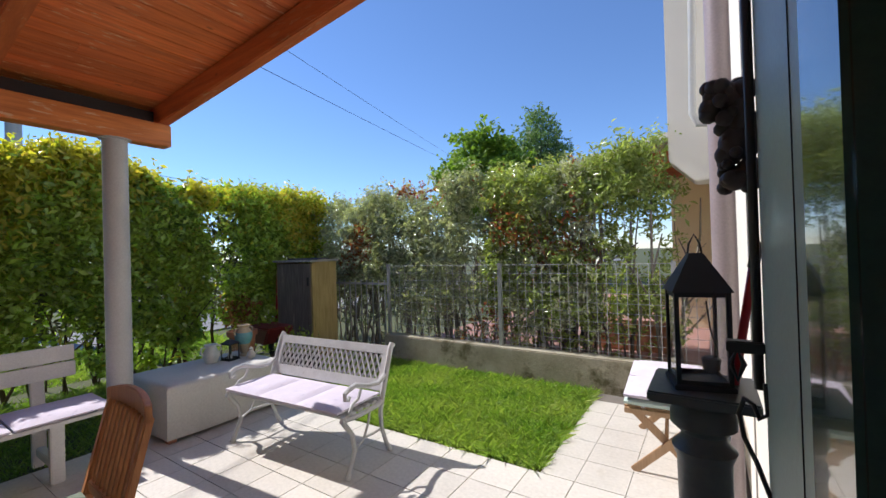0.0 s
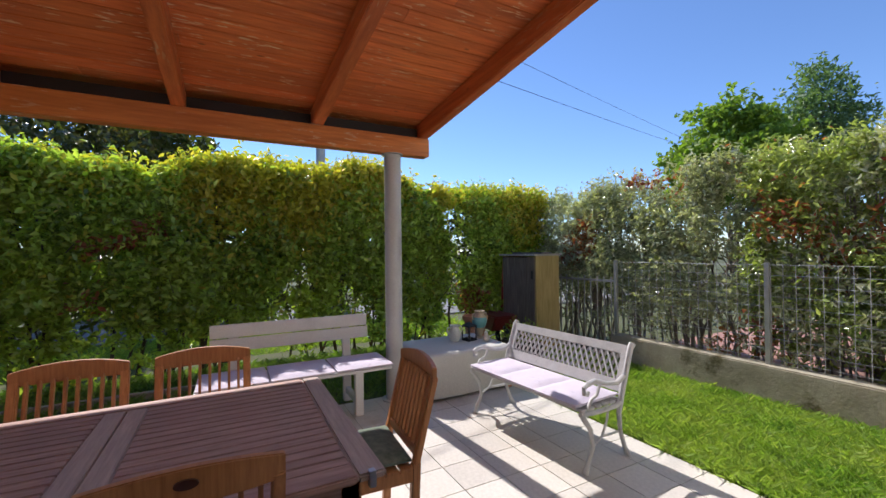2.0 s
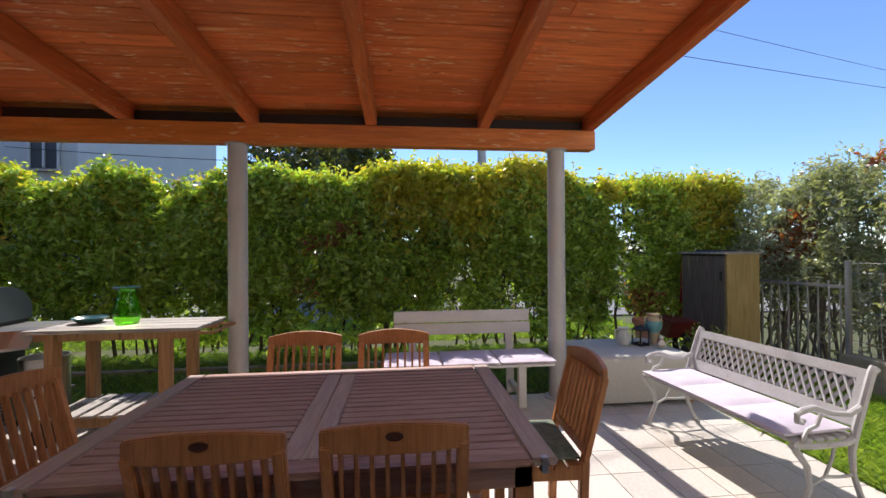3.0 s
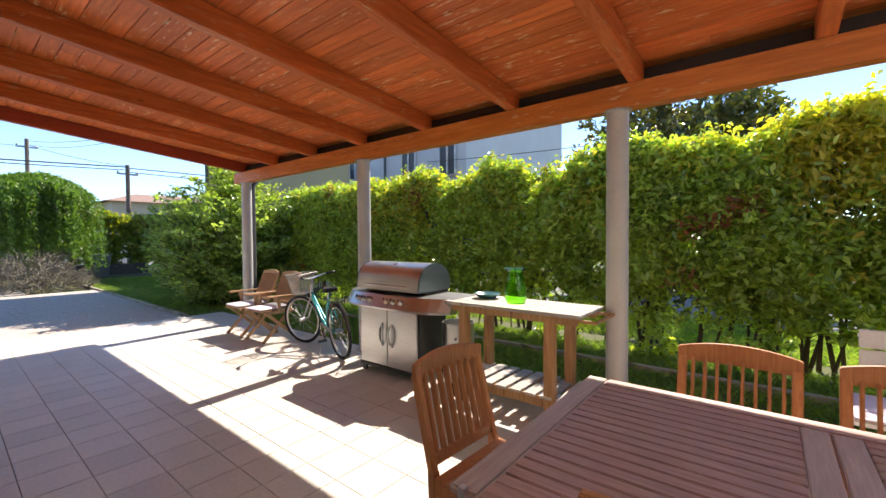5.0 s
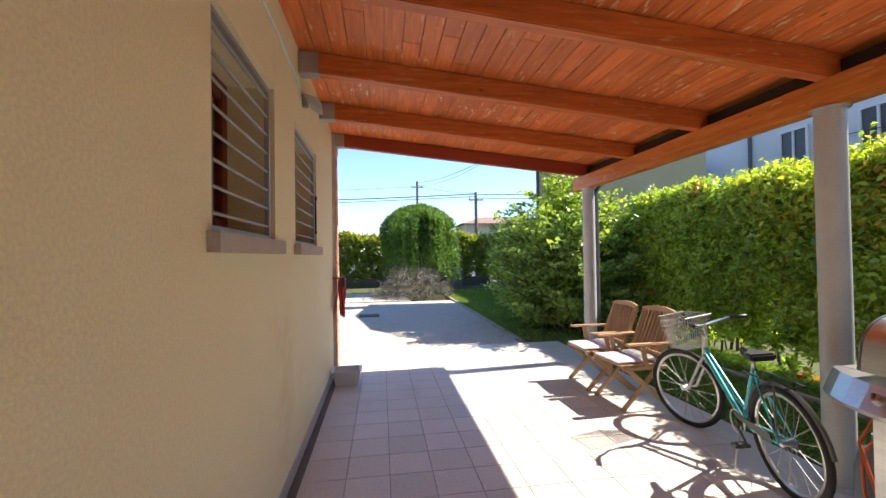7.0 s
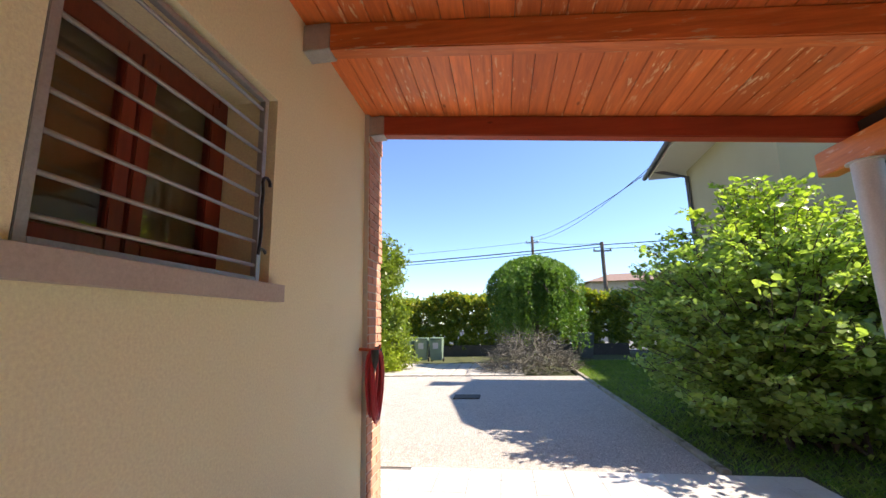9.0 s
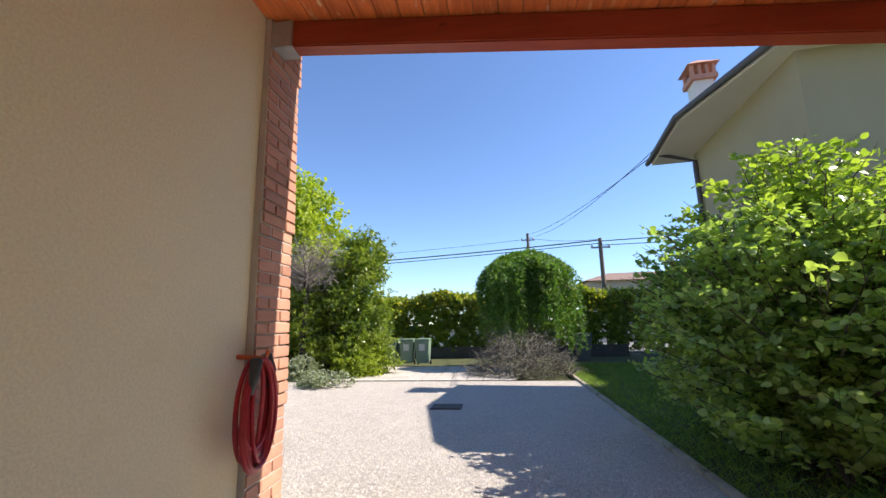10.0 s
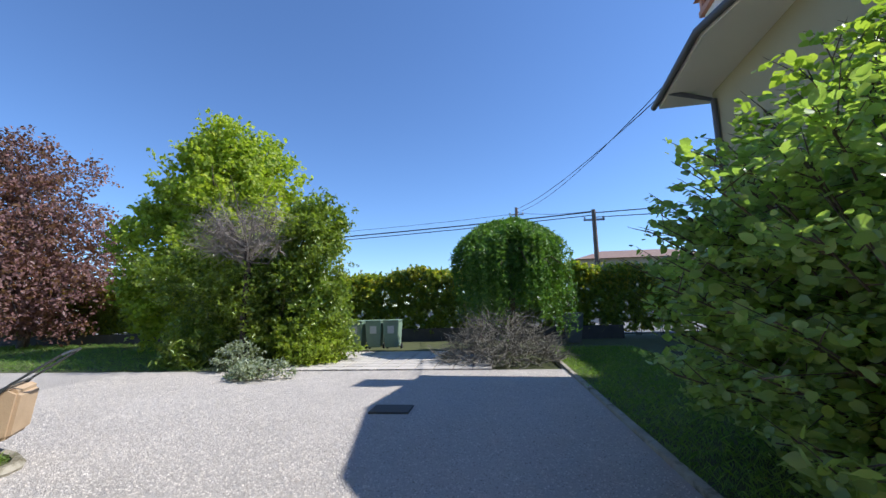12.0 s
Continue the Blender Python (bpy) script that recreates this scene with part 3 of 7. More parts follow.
def hedge(name, label, x0, x1, y0, y1, height, face, mat, count, leaf, thick_from, seed, red=0.0, red_mat=None, gaps=0.0, stems=3.0, ragged=0.25, young=0.0, bark=None, slim=0.48, core=0):
    """A clipped hedge between two lines: stems, and leaves thick over the faces, thin near the ground."""
    r = np.random.default_rng(seed)
    root = thing(name, label, "hedge", pose((x0 + x1) / 2, (y0 + y1) / 2, -0.03))
    cx, cy = (x0 + x1) / 2, (y0 + y1) / 2
    lx, ly = x1 - x0, y1 - y0
    along_y = ly > lx
    u = r.random(count * 2)
    side = r.random(count * 2)
    L, Wd = (ly, lx) if along_y else (lx, ly)
    z = r.random(count * 2) ** 0.8 * height
    dep = np.abs(r.normal(scale=0.3, size=count * 2))
    dep = np.minimum(dep, 1)
    w = np.where(side < face, Wd / 2 * (1 - dep), -Wd / 2 * (1 - dep))
    top = side > 0.86
    z = np.where(top, height * (1 - np.abs(r.normal(scale=0.06, size=count * 2))), z)
    w = np.where(top, (r.random(count * 2) - 0.5) * Wd, w)
    a = (u - 0.5) * L
    p = np.stack([w, a, z], 1) if along_y else np.stack([a, w, z], 1)
    g = lump(p + seed * 7.3, 1.1)
    g2 = lump(p + seed * 3.1, 3.0)
    keep = r.random(count * 2) < np.clip((z - thick_from * 0.25) / thick_from, 0.10, 1) * np.clip(0.85 + 2.3 * g2 + 1.3 * g - gaps, 0.05, 1)
    tuft = 5
    p, g = p[keep][: count // tuft], np.repeat(g[keep][: count // tuft], tuft)
    out = np.zeros_like(p)
    out[:, 0 if along_y else 1] = np.sign(p[:, 0 if along_y else 1]) * 0.7
    out[:, 2] = 0.5
    p = clumped(r, p, out, tuft, 0.062)[0]
    p[:, 2] = np.maximum(p[:, 2], 0.06)
    k = p[:, 2] / height
    off = 1 + 0.22 * g * (k > 0.2)
    p[:, 0 if along_y else 1] *= off
    p[:, 2] += ragged * g * k
    way = r.normal(size=p.shape) * 0.6
    way[:, 0 if along_y else 1] += np.sign(p[:, 0 if along_y else 1]) * 0.8
    way[:, 2] += 0.7
    way /= np.linalg.norm(way, axis=1)[:, None]
    at = sprigs(p, way, 8, 0.16, r, 0.03)
    sz = leaf * r.uniform(0.6, 1.35, len(at))
    shoot = p[k > 0.93][:: 5]
    if len(shoot):
        sw = np.stack([r.normal(scale=0.2, size=len(shoot)), r.normal(scale=0.2, size=len(shoot)), np.ones(len(shoot))], 1)
        extra = sprigs(shoot, sw, 9, 0.26, r, 0.025)
        at = np.concatenate([at, extra])
        sz = np.concatenate([sz, leaf * r.uniform(0.6, 1.1, len(extra))])
    if red:
        gr = lump(at[::8] + 50 + seed, 0.9)
        is_red = np.repeat(gr > red, 8)[: len(at)] if len(at) % 8 == 0 else np.append(np.repeat(gr > red, 8), np.zeros(8, bool))[: len(at)]
        is_red &= r.random(len(at)) < 0.55
        leaves("red_foliage", at[is_red], sz[is_red], red_mat, root, r, 0.3, 0.45, label="reddish young leaves")
        at, sz = at[~is_red], sz[~is_red]
    # yellow-green leaves, more of them towards the top; young sets their share
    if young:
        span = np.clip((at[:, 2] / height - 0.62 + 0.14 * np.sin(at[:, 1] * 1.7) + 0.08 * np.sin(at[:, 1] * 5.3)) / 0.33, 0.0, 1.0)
        yellow_pick = r.random(len(at)) < young * np.maximum(span ** 1.6, 0.04) * np.clip(0.8 + 0.3 * at[:, 1], 0.25, 1.0)
        leaves("young_foliage", at[yellow_pick], sz[yellow_pick], M_YELLOWLEAF, root, r, 0.3, 0.45, label="yellow-green leaves, most of them near the top")
        at, sz = at[~yellow_pick], sz[~yellow_pick]
    leaves("foliage", at, sz, mat, root, r, 0.35, slim)
    # dark-coloured leaf mass that paints the shade in the hedge's gaps
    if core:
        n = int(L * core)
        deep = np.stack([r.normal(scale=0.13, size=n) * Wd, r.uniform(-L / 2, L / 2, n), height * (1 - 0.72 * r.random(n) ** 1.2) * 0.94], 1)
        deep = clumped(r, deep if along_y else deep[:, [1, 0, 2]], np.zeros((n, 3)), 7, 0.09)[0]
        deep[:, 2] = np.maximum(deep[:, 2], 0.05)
        leaves("old_foliage", deep, leaf * 1.15 * r.uniform(0.6, 1.2, len(deep)), M_INNERLEAF, root, r, 0.3, slim, label="inner leaves coloured dark for the shade inside the hedge")
    st = Shape()
    for _ in range(int(L * stems)):
        a0, w0 = r.uniform(-L / 2, L / 2), r.uniform(-0.34, 0.34) * Wd
        x, y, zz = (w0, a0, 0.0) if along_y else (a0, w0, 0.0)
        pts, rad = [], r.uniform(0.010, 0.028)
        for j in range(6):
            pts.append((x, y, zz))
            x, y, zz = x + r.normal(scale=0.05), y + r.normal(scale=0.06), zz + height * 0.17
        st.tube(pts, [rad * (1 - 0.14 * j) for j in range(6)], 5)
        for b in range(3):
            q = pts[1 + b]
            e = (q[0] + r.normal(scale=0.2), q[1] + r.normal(scale=0.2), q[2] + r.uniform(0.3, 0.6))
            st.tube([q, e], [rad * 0.6, rad * 0.3], 4)
    tagged(part("stem_work", st, bark or M_BARK, root, "bare brown stems"), kind="stuff")
    return root


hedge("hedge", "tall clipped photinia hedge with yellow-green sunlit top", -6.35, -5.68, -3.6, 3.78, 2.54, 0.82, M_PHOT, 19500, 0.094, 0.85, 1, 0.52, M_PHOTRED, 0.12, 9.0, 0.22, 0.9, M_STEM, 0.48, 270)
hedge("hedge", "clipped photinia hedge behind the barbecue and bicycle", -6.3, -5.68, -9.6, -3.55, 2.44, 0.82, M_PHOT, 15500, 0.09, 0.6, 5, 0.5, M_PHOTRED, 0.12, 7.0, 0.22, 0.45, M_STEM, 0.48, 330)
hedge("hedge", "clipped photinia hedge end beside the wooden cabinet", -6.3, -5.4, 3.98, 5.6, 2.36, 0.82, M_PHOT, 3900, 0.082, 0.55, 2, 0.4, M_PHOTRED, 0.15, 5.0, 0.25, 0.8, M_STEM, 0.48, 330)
hedge("hedge", "loose grey-leaved evergreen hedge with reddish patches behind the fence", -6.2, -0.7, 5.55, 6.4, 2.45, 0.3, M_NHEDGE, 6600, 0.075, 0.8, 3, 0.36, M_PHOTRED, 0.25, 17.0, 0.2, 0.0, M_TWIG, 0.34)
hedge("hedge", "green hedge end with a few orange-red leaves beside the house", -2.0, 0.12, 5.5, 6.4, 2.42, 0.3, M_ENDHEDGE, 2600, 0.074, 0.8, 8, 0.27, M_PHOTRED, 0.3, 9.0, 0.3, 0.0, M_TWIG, 0.34)
hedge("hedge", "clipped evergreen hedge along the road", -14.0, 30, -24.4, -23.4, 2.5, 0.72, M_DARKLEAF, 34000, 0.17, 0.45, 4, 0, None, -0.5, 2.4, 0.25, 0.3)

# ---- trees ----


def crown(r, blobs, count):
    """Twig places on the shells of lumpy blobs (x, y, z, rx, ry, rz)."""
    vol = np.array([b[3] * b[4] + b[4] * b[5] + b[3] * b[5] for b in blobs])
    out, ways = [], []
    for b, n in zip(blobs, (count * vol / vol.sum()).astype(int)):
        d = r.normal(size=(n, 3))
        d /= np.linalg.norm(d, axis=1)[:, None]
        rad = 1 - np.abs(r.normal(scale=0.28, size=n))
        q = d * np.array(b[3:])
        g = lump(q + np.array(b[:3]) * 1.7, 1.3)
        p = np.array(b[:3]) + q * np.clip(rad + 0.42 * g + 0.3 * lump(q + 40, 2.8), 0.15, 1.45)[:, None]
        keep = r.random(n) < np.clip(0.7 + 1.5 * g, 0.12, 1)
        out.append(p[keep])
        ways.append(d[keep])
    return np.concatenate(out), np.concatenate(ways)


def tree(name, label, m, blobs, trunk, mat, count, leaf, seed, limbs=9, per=8, twig=0.3, up=0.4, wide=0.55, sides=4, category="tree", droop=0.0, radius=0.12, bark=None, tuft=1, bunch=0.2):
    r = np.random.default_rng(seed)
    root = thing(name, label, category, m)
    p, d = crown(r, blobs, count // tuft)
    if tuft > 1:
        p, d = clumped(r, p, d, tuft, bunch)
    way = d * 0.8 + r.normal(scale=0.45, size=d.shape)
    way[:, 2] += 0.35 - droop
    way /= np.linalg.norm(way, axis=1)[:, None]
    at = sprigs(p, way, per, twig, r, twig * 0.16)
    at[:, 2] = np.maximum(at[:, 2], 0.05)
    leaves("crown", at, leaf * r.uniform(0.6, 1.3, len(at)), mat, root, r, up, wide, sides)
    st = Shape()
    pts = [(0, 0, -0.05)]
    for j in range(1, 6):
        pts.append((r.normal(scale=0.02) * trunk + pts[-1][0], r.normal(scale=0.02) * trunk + pts[-1][1], trunk * j / 5))
    st.tube(pts, [radius * (1.25 if j == 0 else 1 - 0.11 * j) for j in range(6)], 9)
    part("trunk", st, bark or M_BARK, root, "", 0, True)
    st = Shape()
    for i in range(limbs):
        q = Vector(pts[r.integers(1, 6)])
        e = Vector(p[r.integers(0, len(p))])
        mid = q.lerp(e, 0.5) + Vector(r.normal(scale=0.12, size=3)) * (e - q).length
        st.tube([q, mid, e], [radius * 0.45, radius * 0.28, radius * 0.08], 6)
        for _ in range(3):
            e2 = mid + Vector(r.normal(scale=0.35, size=3)) * (e - q).length * 0.7
            st.tube([mid, e2], [radius * 0.2, radius * 0.06], 4)
    tagged(part("branchwork", st, bark or M_BARK, root), kind="stuff")
    return root




def hazel(m, stems, seed):
    """A many-stemmed bush: arching rods with level sprays of round drooping leaves."""
    r = np.random.default_rng(seed)
    root = thing("hazel_bush", "large leafy hazel bush beside the gravel drive", "bush", m)
    wood_work, low, high = Shape(), [], []
    for i in range(stems):
        az, reach, rise = r.uniform(0, 2 * math.pi), 1.75 * r.random() ** 0.7, 0
        rise = (3.45 - 0.66 * reach ** 1.5) * r.uniform(0.72, 1.0) if i % 3 else r.uniform(0.5, 1.8)
        base = Vector((r.normal(scale=0.28), r.normal(scale=0.4), 0))
        reach = reach if i % 3 else r.uniform(1.0, 1.75)
        tip = Vector((math.cos(az) * reach, math.sin(az) * reach * 1.15, rise))
        bend = Vector((math.cos(az) * reach * 0.35, math.sin(az) * reach * 0.4, rise * 0.62))
        pts = [base * (1 - t) ** 2 + bend * 2 * t * (1 - t) + tip * t * t for t in (0, 0.2, 0.4, 0.6, 0.8, 1.0)]
        wood_work.tube(pts, [0.022, 0.019, 0.015, 0.012, 0.008, 0.004], 5)
        for k in range(18):
            t = r.uniform(0.12, 1.0)
            q = base * (1 - t) ** 2 + bend * 2 * t * (1 - t) + tip * t * t
            a = az + r.normal(scale=1.1)
            length = r.uniform(0.25, 0.62) * (1.15 - 0.55 * t)
            way = Vector((math.cos(a), math.sin(a), r.normal(scale=0.16) + (0.55 if t > 0.85 else 0.0)))
            end = q + way * length
            wood_work.tube([q, end], [0.006, 0.002], 3)
            n = int(6 + length * 30)
            u = np.linspace(0.12, 1.05, n)[:, None]
            side = np.array((-way.y, way.x, 0.0)) * np.where(np.arange(n) % 2, 0.055, -0.055)[:, None]
            place = np.array(q) + np.array(way) * length * u + side + r.normal(scale=0.022, size=(n, 3)) - np.array((0, 0, 0.06)) * u ** 2
            (high if q.z > 2.35 and t > 0.7 else low).append(place)
    # the high outer leaves get a yellower green than the rest
    for name, lot, mat, lb in (("foliage", low, M_HAZEL, ""), ("young_growth", high, M_HAZELTOP, "yellower green leaves at the top of the bush")):
        at = np.concatenate(lot)
        at = at[(at[:, 2] > 0.04) & (at[:, 0] < 1.62)]
        leaves(name, at, 0.068 * r.uniform(0.5, 1.4, len(at)), mat, root, r, 0.75, 0.84, 8, 0.10, None, lb)
    tagged(part("stem_work", wood_work, M_BARK, root, "slim brown rods"), kind="stuff")


hazel(pose(-4.6, -10.4, 0), 320, 21)
wp = thing("weeping_tree", "rounded weeping tree with hanging green branches", "tree", pose(-2.25, -19.2, 0))
r = np.random.default_rng(22)
n, per = 430, 125
az, reach = r.uniform(0, 2 * math.pi, n), 1.47 * np.sqrt(r.uniform(0.12, 1.0, n))
low = 0.55 + 1.6 * r.random(n) ** 1.3 + 0.35 * np.sin(3 * az + 0.7) + 0.25 * np.sin(8 * az)
t = r.random((n, per))
arc = np.clip(t / 0.4, 0, 1)
fall_out = r.normal(size=(n, 1))
rad = reach[:, None] * np.sin(arc * math.pi / 2) * (1 + 0.10 * np.sin(2 * az + 0.6)[:, None] + 0.07 * np.sin(7 * az)[:, None] + 0.05 * fall_out)
crest_z = 1.95 + 1.6 * np.clip(1 - (rad / 1.9) ** 2, 0, 1) ** 0.62 + 0.14 * np.sin(4 * az + 1)[:, None]
fall = np.clip((t - 0.4) / 0.6, 0, 1)
zz = crest_z - fall * np.maximum(crest_z - low[:, None], 0.2) * (0.3 + 0.7 * (reach / 1.47)[:, None])
at = np.stack([rad * np.cos(az)[:, None], rad * np.sin(az)[:, None], zz], 2).reshape(-1, 3) + r.normal(scale=0.045, size=(n * per, 3))
leaves("crown", at, 0.125 * r.uniform(0.6, 1.3, n * per), M_WEEP, wp, r, -0.1, 0.32)
part("trunk", Shape().tube([(0, 0, -0.05), (0.05, 0, 1.0), (0, 0.04, 2.0), (0, 0, 3.2)], [0.14, 0.11, 0.09, 0.04], 9), M_BARK, wp, "", 0, True)
st = Shape()
for i in range(14):
    a = i * 0.45
    st.tube([(0, 0, 1.9 + 0.08 * i), (0.7 * math.cos(a), 0.7 * math.sin(a), 2.9), (1.5 * math.cos(a), 1.5 * math.sin(a), 2.3)], [0.045, 0.03, 0.01], 5)
tagged(part("branchwork", st, M_BARK, wp), kind="stuff")
tree("broadleaf_tree", "bright green tree behind clipped evergreen shrubs", pose(7.2, -20.5, 0), [(0, 0, 5.0, 2.0, 1.8, 2.2), (-0.1, 0, 6.7, 1.1, 1.0, 1.25), (-0.6, 0.3, 3.4, 1.8, 1.7, 1.5), (2.3, 0.2, 3.2, 1.3, 1.2, 1.4), (1.2, 0, 5.0, 1.4, 1.3, 1.2), (1.9, 0.1, 1.8, 1.4, 1.2, 1.3)], 3.5, M_MAPLE, 9000, 0.16, 23, 30, 9, 0.4, 0.4, 0.75, 4, "tree", 0, 0.14, None, 14, 0.2)
tree("evergreen_shrub", "tall dense dark green shrub by the drive", pose(4.08, -17.8, 0), [(0, 0, 1.3, 1.4, 1.1, 1.3), (-0.95, 0.1, 2.6, 0.7, 0.7, 1.0), (-1.15, 0.1, 3.5, 0.5, 0.5, 0.6), (1.6, 0, 1.7, 1.45, 1.2, 1.6), (-1.3, 0.3, 0.9, 0.7, 0.7, 0.9), (-0.2, 0.4, 2.0, 0.8, 0.6, 0.7)], 1.5, M_DARKLEAF, 11000, 0.115, 24, 16, 9, 0.26, 0.4, 0.5, 4, "shrub", 0, 0.08, None, 13, 0.14)
tree("purple_tree", "dark purple-leaved tree on the far lawn", pose(17.3, -22.0, 0), [(0, 0, 3.6, 3.0, 2.8, 2.4), (0.3, 0, 5.8, 1.9, 1.8, 2.2), (0.5, 0, 7.6, 0.9, 0.9, 1.5), (-0.6, 0.3, 2.0, 2.9, 2.7, 1.4)], 5.0, M_PURPLE, 5200, 0.17, 25, 40, 10, 0.6, 0.3, 0.6, 4, "tree", 0, 0.16, None, 12, 0.24)
tree("far_tree", "green broadleaf tree beyond the neighbouring hedge", pose(-8.7, 18.5, 0), [(0, 0, 5.5, 1.6, 1.6, 1.8), (-1.3, 0, 4.6, 1.1, 1.1, 1.5), (0.9, 0, 4.9, 1.3, 1.3, 1.6)], 4.5, M_TREEN, 3600, 0.24, 26, 14, 8, 0.4, 0.4, 0.6, 4, "tree", 0, 0.15, None, 12, 0.2)
tree("conifer_tree", "slim grey-green tree beyond the neighbouring hedge", pose(-6.75, 21.0, 0), [(0, 0, 4.6, 1.4, 1.4, 2.0), (0, 0, 6.4, 1.1, 1.1, 1.4), (0, 0, 7.7, 0.55, 0.55, 1.0)], 6.5, M_CONIFER, 1200, 0.24, 27, 20, 8, 0.6, 0.2, 0.4, 4, "tree", 0, 0.12)
tree("magnolia_tree", "dark glossy evergreen tree beyond the hedge", pose(-13.0, -1.9, 0), [(0, 0, 4.1, 2.4, 2.3, 1.9), (0, 0, 2.8, 2.2, 2.2, 1.6)], 3.0, M_MAGNOLIA, 3600, 0.2, 28, 14, 8, 0.35, 0.3, 0.5, 4, "tree", 0, 0.15, None, 10, 0.18)

# ---- dining table and chairs ----


def dining_table():
    t = thing("dining_table", "weathered red-brown slatted teak dining table on the patio", "table", pose(-1.63, 0.13, 0))
    hx, hy, z0, z1 = 0.6, 0.91, 0.722, 0.75
    for s in (-1, 1):
        part("frame_board", Shape().box(s * hx - (0.095 if s > 0 else 0), -hy + 0.1, z0, s * hx + (0 if s > 0 else 0.095), hy - 0.1, z1), M_TABLE, t, "", 0.006)
        part("frame_board", Shape().box(-hx, s * hy - (0.1 if s > 0 else 0), z0, hx, s * hy + (0 if s > 0 else 0.1), z1), M_TABLEX, t, "", 0.008)
        part("middle_board", Shape().box(-hx + 0.097, 0.004 if s > 0 else -0.084, z0, hx - 0.097, 0.084 if s > 0 else -0.004, z1 - 0.001), M_TABLEX, t, "pale middle board", 0.004)
        n = 17
        w = (2 * hx - 0.19) / n
        for i in range(n):
            x = -hx + 0.096 + i * w
            a, b = (0.087, hy - 0.103) if s > 0 else (-hy + 0.103, -0.087)
            part("slat", Shape().box(x + 0.004, a, z0 + 0.004, x + w - 0.004, b, z1 - 0.002), M_TABLE, t, "", 0.003)
    for s in (-1, 1):
        part("apron", Shape().box(s * (hx - 0.072) - 0.012, -hy + 0.08, 0.62, s * (hx - 0.072) + 0.012, hy - 0.08, z0), M_TABLE, t)
        part("apron", Shape().box(-hx + 0.085, s * (hy - 0.092) - 0.012, 0.62, hx - 0.085, s * (hy - 0.092) + 0.012, z0), M_TABLEX, t)
    for sx in (-1, 1):
        for sy in (-1, 1):
            part("leg", Shape().box(sx * 0.5 - 0.04, sy * 0.8 - 0.04, 0, sx * 0.5 + 0.04, sy * 0.8 + 0.04, z0), M_CHAIR, t, "", 0.008)
    for sy in (-1, 1):
        part("clip", Shape().box(hx - 0.02, sy * 0.86 - 0.012, 0.70, hx + 0.006, sy * 0.86 + 0.012, 0.756), M_STEEL, t, "small steel tablecloth clip", 0.002)


def crest(w, z, y, rise, mat, parent, tall=0.085, thick=0.028, lean=0.0):
    """An arched top rail of a chair back."""
    n, vs, fs = 12, [], []
    for i in range(n + 1):
        u = 2 * i / n - 1
        for dz in (0, tall + rise * (1 - u * u)):
            for dy in (-thick / 2, thick / 2):
                vs.append((u * w / 2, y + dy - 0.03 * (1 - u * u) - lean * dz, z + dz))
    for i in range(n):
        a = i * 4
        fs += [(a, a + 4, a + 5, a + 1), (a + 2, a + 3, a + 7, a + 6), (a, a + 2, a + 6, a + 4), (a + 1, a + 5, a + 7, a + 3)]
    fs += [(0, 1, 3, 2), (n * 4, n * 4 + 2, n * 4 + 3, n * 4 + 1)]
    return part("top_rail", Shape().add(vs, fs), mat, parent, "", 0.004)


def garden_chair(m, mat, pad=None):
    c = thing("garden_chair", "oiled teak slat-back garden chair at the dining table", "chair", m, "chairs round the table")
    w = 0.49
    for s in (-1, 1):
        part("stile", Shape().bar((s * (w / 2 - 0.02), -0.20, 0.0), (s * (w / 2 - 0.02), -0.22, 0.46), 0.04, 0.045).bar((s * (w / 2 - 0.02), -0.22, 0.45), (s * (w / 2 - 0.02), -0.325, 0.86), 0.04, 0.036), mat, c, "", 0.006)
        part("front_leg", Shape().box(s * (w / 2 - 0.02) - 0.022, 0.18, 0, s * (w / 2 - 0.02) + 0.022, 0.225, 0.42), mat, c, "", 0.005)
        part("side_rail", Shape().box(s * (w / 2 - 0.02) - 0.015, -0.2, 0.365, s * (w / 2 - 0.02) + 0.015, 0.2, 0.42), mat, c)
    top = crest(w, 0.835, -0.318, 0.03, mat, c, 0.07)
    part("knot_hole", Shape().lathe([(0.001, -0.003), (0.029, -0.003), (0.029, 0.003), (0.001, 0.003)], (0, 0, 0), 16), M_INLAY, top, "dark oval inlay").matrix_basis = pose(0, -0.364, 0.895, 98, 0, 0) @ Matrix.Diagonal((1, 0.5, 1, 1))
    part("lower_rail", Shape().bar((-w / 2 + 0.03, -0.235, 0.49), (w / 2 - 0.03, -0.235, 0.49), 0.025, 0.05), mat, c, "", 0.004)
    for i in range(8):
        x = -0.178 + i * 0.0508
        part("back_slat", Shape().bar((x, -0.24, 0.49), (x, -0.325, 0.855), 0.034, 0.014, radians(90)), mat, c, "", 0.003)
    for i in range(6):
        y = -0.2 + i * 0.072
        part("seat_slat", Shape().box(-w / 2, y, 0.42, w / 2, y + 0.062, 0.438), mat, c, "", 0.003)
    if pad:
        part("seat_pad", Shape().pad(-0.22, -0.2, 0.438, 0.22, 0.24, 0.49), pad, c, "green checked seat pad", 0, True)
    return c


dining_table()
ch = garden_chair(pose(-2.2, -0.17, 0, 0, 0, -90), M_CHAIR)
for x, y, r in ((-2.2, 0.43, -91), (-1.31, -0.13, 90), (-1.31, 0.47, 89)):
    copy_thing(ch, pose(x, y, 0, 0, 0, r))
copy_thing(ch, pose(-1.65, -0.95, 0, 0, 0, -3))
tagged(garden_chair(pose(-1.79, 1.17, 0, 0, 0, 177), M_CHAIR, M_GREENPAD), "oiled teak slat-back garden chair with green checked pad")

# ---- white cast bench ----


